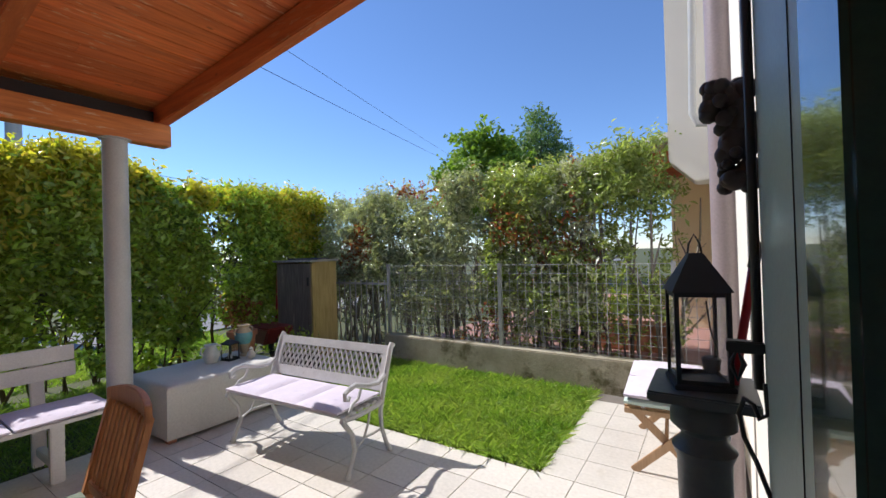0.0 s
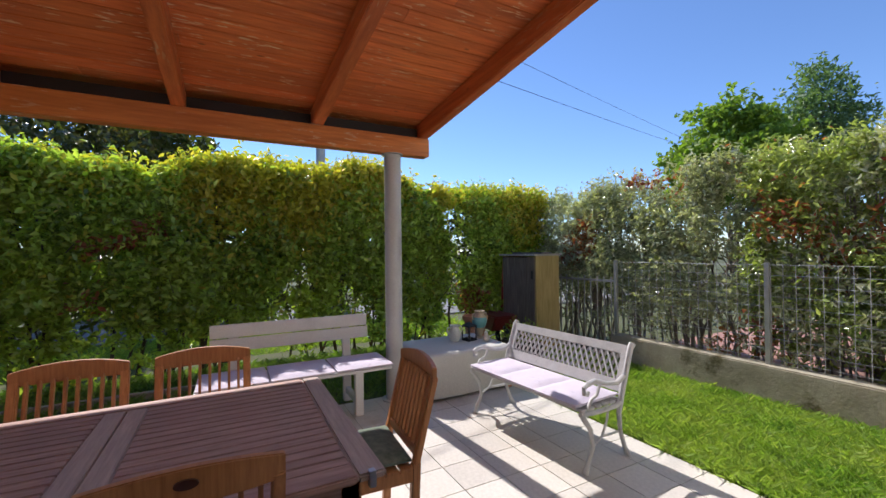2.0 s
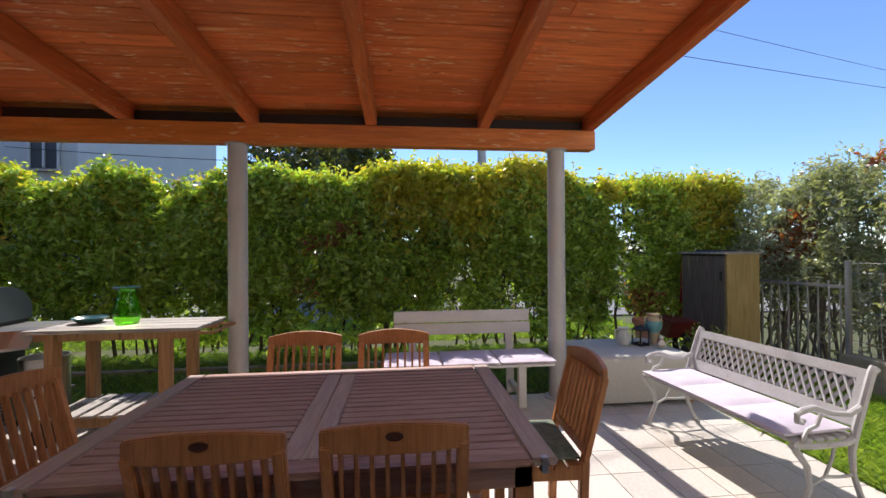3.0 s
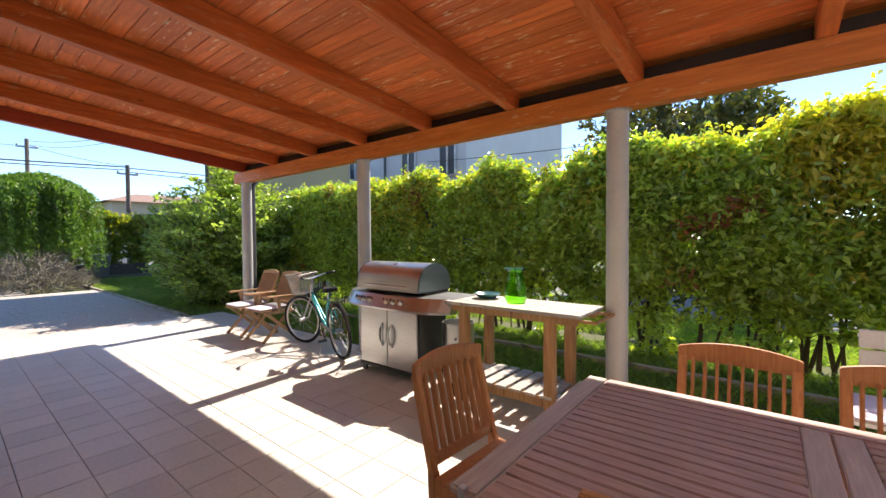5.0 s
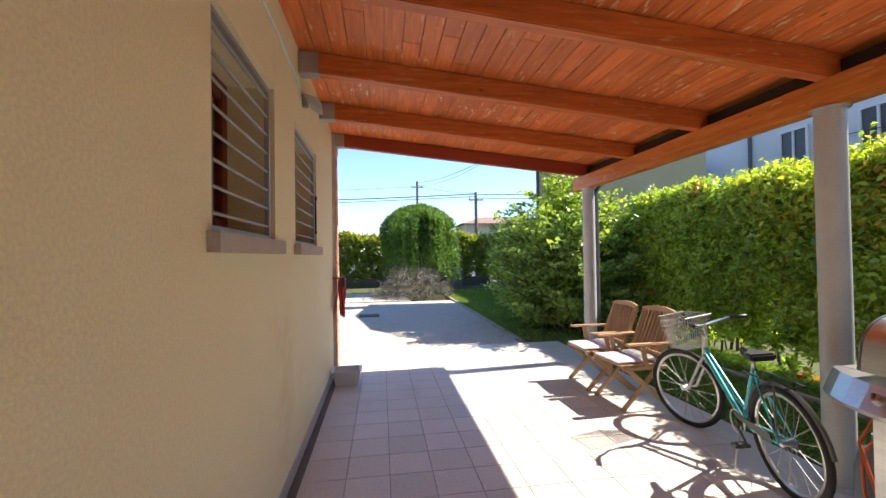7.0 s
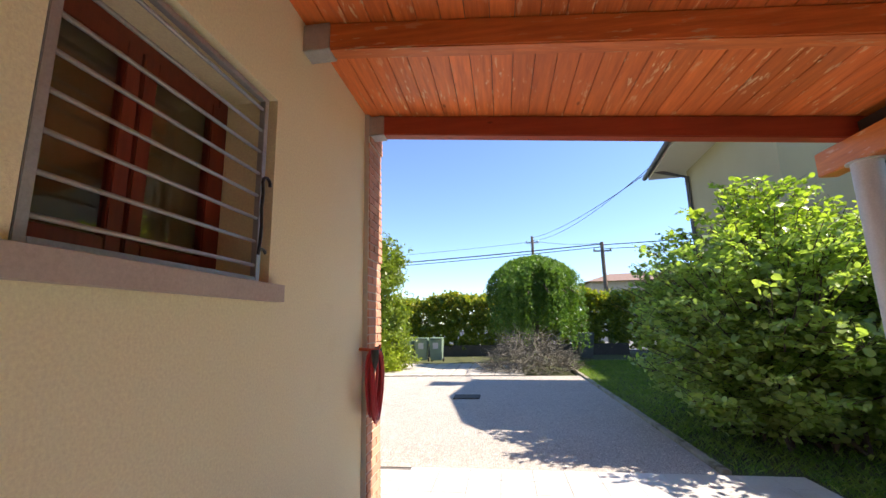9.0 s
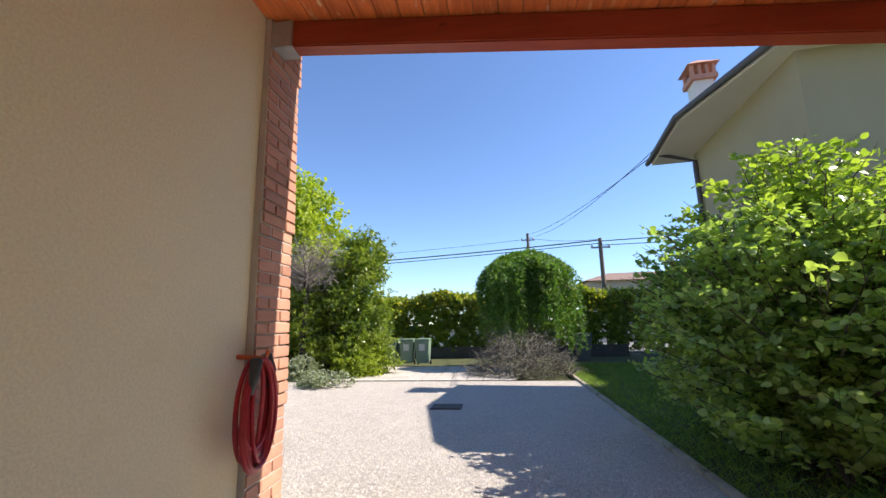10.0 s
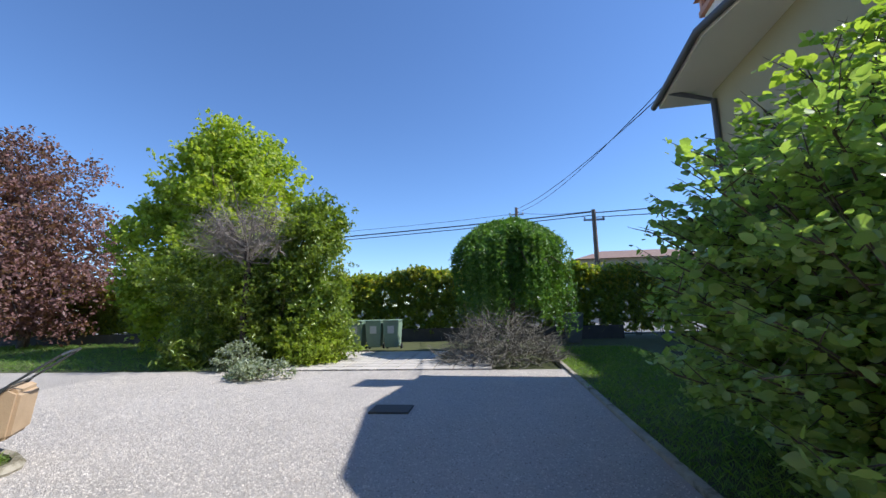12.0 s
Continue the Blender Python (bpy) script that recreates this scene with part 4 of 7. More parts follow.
def iron_bench():
    b = thing("iron_bench", "white cast-iron garden bench with lattice back on the patio", "bench", pose(-2.3, 2.84, 0, 0, 0, 4))
    for s in (-1, 1):
        x = s * 0.62
        part("front_leg", Shape().tube([(x, -0.23, 0), (x, -0.2, 0.06), (x, -0.15, 0.16), (x, -0.17, 0.28), (x, -0.24, 0.37), (x, -0.25, 0.43)], [0.024, 0.016, 0.015, 0.017, 0.02, 0.018], 8), M_WHITEIRON, b, "", 0, True)
        part("rear_leg", Shape().tube([(x, 0.24, 0), (x, 0.2, 0.07), (x, 0.15, 0.2), (x, 0.14, 0.33), (x, 0.17, 0.45), (x, 0.23, 0.62), (x, 0.285, 0.77), (x, 0.31, 0.795)], [0.024, 0.016, 0.015, 0.018, 0.022, 0.022, 0.022, 0.026], 8), M_WHITEIRON, b, "", 0, True)
        part("side_rail", Shape().tube([(x, -0.27, 0.4), (x, -0.1, 0.385), (x, 0.1, 0.385), (x, 0.17, 0.41)], 0.018, 8), M_WHITEIRON, b, "", 0, True)
        curl = [(x, -0.2 - 0.05 * math.cos(a) * k, 0.545 + 0.05 * math.sin(a) * k) for a, k in ((3.4, 0.35), (4.6, 0.5), (5.8, 0.65), (7.0, 0.8), (8.0, 0.9))]
        part("armrest", Shape().tube([(x, 0.2, 0.58), (x, 0.12, 0.545), (x, 0.0, 0.56), (x, -0.12, 0.60)] + curl[::-1], [0.018, 0.017, 0.016, 0.018, 0.018, 0.016, 0.015, 0.013, 0.012], 8), M_WHITEIRON, b, "", 0, True)
        part("scroll", Shape().tube([(x, -0.2, 0.42), (x, -0.16, 0.48), (x, -0.1, 0.50), (x, -0.07, 0.56)], 0.011, 6).tube([(x, -0.16, 0.16), (x, -0.05, 0.21), (x, 0.05, 0.2), (x, 0.15, 0.2)], 0.009, 6).tube([(x, -0.05, 0.21), (x, 0.0, 0.3), (x, 0.02, 0.38)], 0.009, 6), M_WHITEIRON, b, "", 0, True)
    def back(z):
        return 0.16 + (z - 0.42) * 0.36
    for z0, z1 in ((0.46, 0.545), (0.715, 0.785)):
        part("back_board", Shape().bar((-0.61, back((z0 + z1) / 2), (z0 + z1) / 2), (0.61, back((z0 + z1) / 2), (z0 + z1) / 2), 0.024, z1 - z0, radians(-18)), M_WHITEIRON, b, "", 0.006)
    for s in (-1, 1):
        part("back_stile", Shape().bar((s * 0.585, back(0.53), 0.53), (s * 0.585, back(0.73), 0.73), 0.022, 0.05, radians(90)), M_WHITEIRON, b, "", 0.004)
    h, x0, x1 = 0.18, -0.565, 0.565
    for k in range(-3, 24):
        for s in (1, -1):
            a = x0 + k * 0.053
            p, q = (a, 0.54), (a + s * 0.105, 0.72)
            t0, t1 = 0.0, 1.0
            for bound, sign in ((x0, 1), (x1, -1)):
                dx = q[0] - p[0]
                t = (bound - p[0]) / dx
                if sign * dx > 0:
                    t0 = max(t0, t)
                else:
                    t1 = min(t1, t)
            if t1 - t0 > 0.08:
                u = [(p[0] + (q[0] - p[0]) * t, back(0.54 + h * t) + (0.004 if s > 0 else -0.004), 0.54 + h * t) for t in (t0, t1)]
                part("lattice_strip", Shape().bar(u[0], u[1], 0.008, 0.02), M_WHITEIRON, b)
    for i in range(6):
        y = -0.25 + i * 0.075
        part("seat_slat", Shape().box(-0.62, y, 0.405, 0.62, y + 0.055, 0.423), M_WHITEIRON, b, "", 0.004)
    for i in range(3):
        tagged(part("bench_cushion", Shape().pad(-0.6 + 0.4 * i, -0.29, 0.418, -0.2 + 0.4 * i, 0.16, 0.475, 10), M_CUSHION, None, "", 0, True), "pale flat cotton cushion on the white iron bench", "cushion", "iron bench cushions").matrix_basis = pose(-2.3, 2.84, 0.006, 0, 0, 4)


iron_bench()


def wooden_bench():
    b = thing("wooden_bench", "white painted wooden bench with a two-board back", "bench", pose(-3.55, 1.12, 0))
    for z0, z1, x in ((0.62, 0.735, -0.285), (0.74, 0.86, -0.31)):
        part("back_board", Shape().box(x - 0.012, -0.71, z0, x + 0.012, 0.72, z1), M_WHITE, b, "", 0.005)
    for i in range(3):
        part("seat_board", Shape().box(-0.22 + i * 0.155, -0.8, 0.40, -0.075 + i * 0.155, 0.8, 0.43), M_WHITE, b, "", 0.005)
    for y in (-0.52, 0.5):
        part("back_upright", Shape().bar((-0.26, y, 0.0), (-0.28, y, 0.42), 0.08, 0.05).bar((-0.27, y, 0.40), (-0.345, y, 0.80), 0.08, 0.04), M_WHITE, b, "", 0.006)
        part("leg", Shape().bar((0.16, y, 0.0), (0.16, y, 0.40), 0.075, 0.06), M_WHITE, b, "", 0.006)
        part("foot_rail", Shape().bar((-0.23, y, 0.12), (0.13, y, 0.12), 0.05, 0.06), M_WHITE, b, "", 0.005)
        part("seat_bearer", Shape().bar((-0.24, y, 0.37), (0.13, y, 0.37), 0.06, 0.05), M_WHITE, b, "", 0.005)
    for i in range(3):
        tagged(part("bench_cushion", Shape().pad(-3.78, 0.33 + i * 0.535, 0.431, -3.28, 0.85 + i * 0.535, 0.475, 10), M_CUSHION, None, "", 0, True), "white quilted cushion on the white wooden bench", "cushion", "wooden bench cushions")


wooden_bench()

# ---- covered box and what stands on it ----
box = thing("storage_box", "low box under a pale grey fitted vinyl cover", "box", pose(-3.72, 2.8, 0))
def cover_shape():
    s = Shape()
    n, rows = 64, ((0.03, 0.012), (0.15, 0.004), (0.3, 0.0), (0.435, -0.002), (0.458, -0.02), (0.466, -0.05))
    for z, out in rows:
        for i in range(n):
            a = 2 * math.pi * i / n
            c, d = math.cos(a), math.sin(a)
            k = 1 / max(abs(c), abs(d))
            fold = 0.008 * math.sin(9 * a) * math.exp(-((abs(c) - abs(d)) ** 2) * 14) * (1 - z / 0.47)
            s.v.append(((0.4 + out + fold) * max(-1, min(1, c * k)), (0.53 + out + fold) * max(-1, min(1, d * k)), z + (0.004 * math.sin(5 * a) if z < 0.05 else 0)))
    for j in range(len(rows) - 1):
        s.f += [(j * n + i, j * n + (i + 1) % n, (j + 1) * n + (i + 1) % n, (j + 1) * n + i) for i in range(n)]
    s.f.append(tuple(range((len(rows) - 1) * n, len(rows) * n)))
    return s
part("cover", cover_shape(), M_COVER, box, "", 0, True)
part("crate", Shape().box(-0.37, -0.5, 0.03, 0.37, 0.5, 0.42), M_GREYWOOD, box)
for sx in (-1, 1):
    for sy in (-1, 1):
        part("foot", Shape().box(sx * 0.36 - 0.03, sy * 0.49 - 0.03, 0, sx * 0.36 + 0.03, sy * 0.49 + 0.03, 0.035), M_TERRA, box, "small reddish foot")
jug = thing("jug", "pale glazed two-handled jug on the covered box", "jug", pose(-3.78, 2.86, 0.466))
CERAMIC = surface("pale_glaze", (0.5, 0.52, 0.5), (0.66, 0.67, 0.64), 14, 50, 0.4, spots=((0.4, 0.42, 0.36), 12, 0.6))
part("body", Shape().lathe([(0.03, 0), (0.05, 0.005), (0.075, 0.06), (0.078, 0.10), (0.05, 0.145), (0.047, 0.165), (0.065, 0.185), (0.058, 0.185), (0.04, 0.165)]), CERAMIC, jug, "", 0, True)
for s in (-1, 1):
    part("handle", Shape().tube([(0, s * 0.05, 0.17), (0, s * 0.092, 0.16), (0, s * 0.1, 0.12), (0, s * 0.078, 0.09)], 0.008, 7), CERAMIC, jug, "", 0, True)


def lantern(name, label, m, w, h, glass_mat, roof):
    l = thing(name, label, "lantern", m)
    t = w * 0.09
    part("base", Shape().box(-w / 2 - t, -w / 2 - t, 0, w / 2 + t, w / 2 + t, t * 1.3), M_BLACK, l, "", t * 0.2)
    for sx in (-1, 1):
        for sy in (-1, 1):
            part("corner_post", Shape().box(sx * w / 2 - t / 2, sy * w / 2 - t / 2, t, sx * w / 2 + t / 2, sy * w / 2 + t / 2, h), M_BLACK, l)
    for k in range(4):
        c, s = round(math.cos(k * math.pi / 2)), round(math.sin(k * math.pi / 2))
        a, b = (abs(c) * 0.002 + abs(s) * w / 2, abs(s) * 0.002 + abs(c) * w / 2)
        g = part("glass_pane", Shape().box(c * w / 2 - a, s * w / 2 - b, t * 2.2, c * w / 2 + a, s * w / 2 + b, h - t), glass_mat, l, "clear glass pane")
        g.visible_shadow = False
        a, b = (abs(c) * t * 0.3 + abs(s) * w / 2, abs(s) * t * 0.3 + abs(c) * w / 2)
        part("rail", Shape().box(c * w / 2 - a, s * w / 2 - b, t, c * w / 2 + a, s * w / 2 + b, t * 2.4).box(c * w / 2 - a, s * w / 2 - b, h - t * 1.2, c * w / 2 + a, s * w / 2 + b, h), M_BLACK, l)
    e, q = w / 2 + t * 1.1, w * 0.14
    part("roof", Shape().add([(-e, -e, h), (e, -e, h), (e, e, h), (-e, e, h), (-q, -q, h + roof), (q, -q, h + roof), (q, q, h + roof), (-q, q, h + roof)], [(3, 2, 1, 0), (4, 5, 6, 7), (0, 1, 5, 4), (1, 2, 6, 5), (2, 3, 7, 6), (3, 0, 4, 7)]), M_BLACK, l, "pointed dark metal roof", t * 0.1)
    part("handle", Shape().tube([(-q, 0, h + roof), (-q * 0.8, 0, h + roof * 1.25), (0, 0, h + roof * 1.5), (q * 0.8, 0, h + roof * 1.25), (q, 0, h + roof)], t * 0.25, 6), M_BLACK, l)
    if h < 0.3:
        part("candle", Shape().lathe([(w * 0.16, 0), (w * 0.16, h * 0.22), (w * 0.13, h * 0.23), (0.002, h * 0.2)], (0, 0, t * 1.3), 14), M_WHITE, l, "white candle stub", 0, True)
    return l


lantern("lantern", "small black metal lantern on the covered box", pose(-3.74, 3.03, 0.466, 0, 0, 12), 0.11, 0.17, M_GLASS, 0.035)
vase = thing("vase", "tall ochre and turquoise pottery vase on the covered box", "vase", pose(-3.78, 3.2, 0.466))
VASE = surface("ochre_pottery", (0.38, 0.3, 0.2), (0.5, 0.41, 0.29), 9, 50, 0.6)
part("foot", Shape().lathe([(0.04, 0), (0.045, 0.01), (0.03, 0.03), (0.062, 0.13)]), VASE, vase, "", 0, True)
part("belly", Shape().lathe([(0.062, 0.13), (0.086, 0.18), (0.09, 0.22), (0.078, 0.25)]), surface("turquoise_glaze", (0.08, 0.26, 0.31), (0.16, 0.38, 0.42), 9, 50, 0.4), vase, "turquoise band", 0, True)
part("neck", Shape().lathe([(0.078, 0.25), (0.06, 0.285), (0.052, 0.30), (0.066, 0.325), (0.058, 0.325), (0.04, 0.30)]), VASE, vase, "", 0, True)
for s in (-1, 1):
    part("handle", Shape().tube([(0, s * 0.055, 0.3), (0, s * 0.095, 0.29), (0, s * 0.1, 0.25), (0, s * 0.085, 0.225)], 0.008, 7), VASE, vase, "", 0, True)
tagged(part("bird_figurine", Shape().lathe([(0.015, 0), (0.035, 0.012), (0.045, 0.035), (0.03, 0.065), (0.02, 0.085), (0.024, 0.1), (0.004, 0.118)], (-3.6, 3.17, 0.466), 12).add([(-3.6, 3.2, 0.5), (-3.58, 3.29, 0.535), (-3.62, 3.29, 0.535), (-3.6, 3.2, 0.515)], [(0, 1, 2), (3, 2, 1), (0, 2, 3), (0, 3, 1)]), surface("pale_ceramic", (0.55, 0.5, 0.42), (0.68, 0.62, 0.53), 9, 50, 0.5), None, "", 0, True), "small pale ceramic bird figurine on the covered box", "figurine")

# ---- cabinet corner ----
cab = thing("wooden_cabinet", "tall weathered wooden garden cabinet, grey door and mossy side", "cabinet", pose(-4.74, 4.77, 0))
part("side_panel", Shape().box(0.38, -0.22, 0.0, 0.41, 0.23, 1.42), M_CABSIDE, cab, "yellowish mossy side panel", 0.004)
part("side_panel", Shape().box(-0.41, -0.22, 0.0, -0.38, 0.23, 1.42), M_CABSIDE, cab, "", 0.004)
part("back_panel", Shape().box(-0.38, 0.205, 0.05, 0.38, 0.23, 1.4), M_CABSIDE, cab)
part("roof", Shape().box(-0.44, -0.27, 1.42, 0.44, 0.26, 1.45), M_GREYWOOD, cab, "flat grey lid", 0.005)
part("lid_batten", Shape().box(-0.3, -0.1, 1.45, 0.4, 0.1, 1.475), M_DARKPIPE, cab)
for i in range(4):
    door = part("door_board", Shape().box(-0.378 + i * 0.19, -0.235, 0.06, -0.378 + i * 0.19 + 0.187, -0.215, 1.4), M_CABDOOR, cab, "grey door board", 0.003)
part("handle", Shape().box(0.335, -0.255, 1.08, 0.355, -0.235, 1.2), M_BLACK, cab, "dark latch")
part("base", Shape().box(-0.38, -0.2, 0.0, 0.38, 0.2, 0.06), M_CABDOOR, cab)
barrow = thing("wheelbarrow", "red wheelbarrow leaning beside the cabinet", "wheelbarrow", pose(-5.3, 4.35, 0))
part("tray", Shape().prism(((-0.35, 0.32), (0.42, 0.26), (0.55, 0.5), (-0.45, 0.52)), "y", -0.22, 0.22), plain("dull_red_paint", (0.2, 0.03, 0.03), 0.5), barrow, "red metal tray", 0.02)
part("handle", Shape().tube([(0.3, 0.2, 0.2), (0.05, 0.24, 0.45), (0.12, 0.25, 1.42)], 0.02, 7), M_RED, barrow, "", 0, True)
part("wheel", Shape().tube([(0.4 + 0.14 * math.cos(a * 0.3927), 0, 0.18 + 0.14 * math.sin(a * 0.3927)) for a in range(16)], 0.04, 8, True), M_RUBBER, barrow, "black rubber wheel", 0, True)
part("leg", Shape().tube([(-0.2, -0.18, 0.34), (-0.25, -0.2, 0.0), (-0.25, 0.2, 0.0), (-0.2, 0.18, 0.34)], 0.014, 6), M_BLACK, barrow, "", 0, True)
pl = thing("planter", "dark rectangular planter with a small green plant", "planter", pose(-4.05, 4.05, 0))
part("trough", Shape().box(-0.3, -0.13, 0, 0.3, 0.13, 0.3), plain("dark_plastic", (0.05, 0.04, 0.04), 0.5), pl, "", 0.02)
r = np.random.default_rng(5)
leaves("plant", np.stack([r.normal(scale=0.15, size=500), r.normal(scale=0.08, size=500), 0.3 + np.abs(r.normal(scale=0.12, size=500))], 1), 0.06, M_DARKLEAF, pl, r)
pot = thing("flower_pot", "terracotta flower pot by the hedge", "pot", pose(-4.75, 3.75, 0))
part("pot", Shape().lathe([(0.11, 0), (0.16, 0.5), (0.185, 0.5), (0.185, 0.56), (0.16, 0.56), (0.15, 0.5), (0.01, 0.48)]), M_TERRA, pot, "", 0, True)

# ---- fence on the low wall ----
fence = thing("wire_fence", "galvanised welded wire fence panel on the low wall", "fence", pose(0, 5.26, 0.35))
for x in (-3.52, -1.75, 0.1):
    part("post", Shape().box(x - 0.02, -0.02, 0, x + 0.02, 0.02, 1.0), M_GALV, fence)
wire_v = Shape().tube([(0, 0, 0.01), (0, 0, 0.98)], 0.003, 5)
first = part("wire", wire_v, M_GALV, fence)
first.location = (-3.42, 0, 0)
for i in range(1, 39):
    o = new("wire", first.data)
    o.parent, o.location = fence, (-3.42 + i * 0.1, 0, 0)
for j in range(10):
    part("cross_wire", Shape().tube([(-3.52, 0.006, 0.05 + j * 0.103), (0.5, 0.006, 0.05 + j * 0.103)], 0.0025, 5), M_GALV, fence)
fence = thing("bar_fence", "old grey metal bar fence behind the cabinet", "fence", pose(-3.6, 5.26, 0))
bar1 = part("bar", Shape().tube([(0, 0, 0.02), (0, 0, 1.12)], 0.009, 6), M_GALV, fence)
for i in range(1, 22):
    o = new("bar", bar1.data)
    o.parent, o.location = fence, (-0.12 * i, 0, 0)
for z in (0.12, 1.05):
    part("rail", Shape().box(-2.6, -0.015, z, 0.05, 0.015, z + 0.03), M_GALV, fence)

# ---- by the door: shutter, pedestal, stool, broom, pipes ----
sh = tagged(thing("door_shutter", "glossy dark green wooden shutter folded open against the wall", "shutter", pose(0.0, 0, 0)), kind="")
part("panel", Shape().box(0.487, 1.33, 0.03, 0.525, 1.84, 2.3), M_SHUTTERSHEEN, sh, "glossy green panel, coloured pale for the sky's reflection", 0.004)
part("frame", Shape().box(0.472, 1.12, 0.02, 0.53, 1.21, 2.32), M_GREENPAINT, sh, "", 0.005)
part("frame", Shape().box(0.480, 1.212, 0.02, 0.53, 1.32, 2.32), M_GREENPAINT, sh, "", 0.005)
for y in (1.42,):
    part("groove", Shape().box(0.4855, y, 0.05, 0.4885, y + 0.002, 2.28), M_BLACK, sh)
part("espagnolette", Shape().tube([(0.476, 1.835, 1.19), (0.476, 1.835, 2.3)], 0.009, 8), M_BLACK, sh, "black iron locking rod", 0, True)
lat = part("latch", Shape().box(0.42, 1.82, 1.265, 0.487, 1.85, 1.29), M_BLACK, sh, "black iron latch", 0.003)
part("loop", Shape().tube([(0.44, 1.84, 1.27), (0.428, 1.85, 1.235), (0.44, 1.85, 1.20), (0.452, 1.85, 1.235)], 0.006, 7, True), M_BLACK, lat, "", 0, True)
part("hook", Shape().tube([(0.484, 1.81, 1.21), (0.486, 1.80, 1.15), (0.472, 1.81, 1.135), (0.464, 1.82, 1.16), (0.45, 1.84, 1.165), (0.44, 1.85, 1.13), (0.447, 1.84, 1.08), (0.466, 1.82, 1.04), (0.486, 1.80, 0.98)], 0.005, 7), M_BLACK, sh, "", 0, True)
orn = Shape()
r = np.random.default_rng(8)
for dx, dz, rx, rz in ((-0.05, 0.12, 0.05, 0.04), (-0.09, 0.09, 0.035, 0.035), (0.0, 0.13, 0.045, 0.03), (-0.015, 0.05, 0.04, 0.06), (-0.03, -0.03, 0.045, 0.05), (-0.055, -0.06, 0.03, 0.03), (0.005, -0.02, 0.035, 0.06), (-0.03, -0.14, 0.045, 0.03), (0.005, -0.13, 0.035, 0.05)):
    orn.lathe([(0.85 * rx * math.sin(math.pi * k / 7), -rz * math.cos(math.pi * k / 7)) for k in range(8)], (0.487 + dx * 0.85, 2.14, 1.80 + dz * 0.9), 12)
for k in range(46):
    a, z = r.uniform(0, 2 * math.pi), r.uniform(-0.15, 0.15)
    q = 0.012 + 0.014 * r.random()
    orn.lathe([(q * math.sin(math.pi * i / 5), -q * math.cos(math.pi * i / 5)) for i in range(6)], (0.472 - 0.03 * (z > 0.06) + 0.036 * math.cos(a), 2.14 + 0.03 * math.sin(a), 1.80 + z), 8)
tagged(part("wall_ornament", orn, surface("dark_bronze", (0.035, 0.028, 0.022), (0.07, 0.055, 0.045), 12, 60, 0.6, 0, 0.5), None, "", 0, True), "dark moulded ornament hanging on the wall by the shutter", "ornament")
ped = thing("pedestal", "dark green turned wooden column pedestal beside the door", "pedestal", pose(0.36, 2.42, 0.0))
M_PED = surface("dark_green_marbled", (0.03, 0.042, 0.042), (0.10, 0.12, 0.115), 7, 40, 0.4)
part("column", Shape().lathe([(0.13, 0), (0.13, 0.06), (0.1, 0.09), (0.085, 0.16), (0.08, 0.5), (0.083, 0.76), (0.098, 0.80), (0.07, 0.83), (0.068, 0.85), (0.1, 0.88), (0.1, 0.92), (0.085, 0.95), (0.1, 0.98)], (0, 0, 0), 24), M_PED, ped, "", 0, True)
part("top_plate", Shape().box(-0.155, -0.155, 0.98, 0.155, 0.155, 1.015), M_PED, ped, "", 0.006)
lantern("lantern", "large black metal lantern with glass panes on the pedestal", pose(0.352, 2.42, 1.015, 0, 0, 14), 0.15, 0.325, M_GLASS, 0.13)
tagged(part("tea_light_hanger", Shape().tube([(0.38, 2.46, 1.3), (0.39, 2.46, 1.2), (0.41, 2.46, 1.12), (0.39, 2.46, 1.1)], 0.003, 5).lathe([(0.025, 1.06), (0.03, 1.1), (0.02, 1.105)], (0.39, 2.46, 0)), M_BLACK), "small black wire tea-light holder inside the lantern", "candle holder")
tagged(part("downpipe", Shape().tube([(0.46, 3.3, 0), (0.46, 3.3, 6)], 0.055, 16), M_MAUVE, None, "", 0, True), "mauve round downpipe on the pale wall", "downpipe")
tagged(part("wall_pipe", Shape().tube([(0.36, 5.2, 5.5), (0.30, 5.2, 2.72), (0.34, 5.2, 2.62), (0.46, 5.2, 2.6), (0.5, 5.2, 2.54), (0.5, 5.2, 0.0)], 0.032, 10), M_GREYPOST, None, "", 0, True), "pale pipe bent into the house wall", "pipe")
structure("wall_corbel", Shape().prism(((0.08, 6.0), (0.08, 2.35), (0.3, 2.12), (0.56, 2.12), (0.56, 6.0)), "y", 5.4, 5.75), M_WHITEWALL, "pale rendered wall projection between the two houses", "wall", 0.01)
broom = thing("broom", "red-handled broom leaning on the wall by the door", "broom", pose(0.452, 2.4, 0))
part("handle", Shape().tube([(-0.02, 0.1, 0.85), (0.06, 0.0, 1.42)], 0.013, 8), M_RED, broom, "red handle", 0, True)
part("pole", Shape().tube([(-0.09, 0.18, 0.2), (-0.02, 0.1, 0.85)], 0.012, 8), M_STEEL, broom, "bare metal pole", 0, True)
part("brush", Shape().box(-0.2, 0.13, 0.0, -0.02, 0.23, 0.2), M_TWIG, broom, "", 0.02)
part("grip", Shape().tube([(0.06, 0.0, 1.42), (0.075, -0.02, 1.5)], 0.016, 8), M_BLACK, broom, "", 0, True)
stool = thing("folding_stool", "pale wooden folding stool with cushions on the paving", "stool", pose(0.1, 4.1, 0, 0, 0, 4))
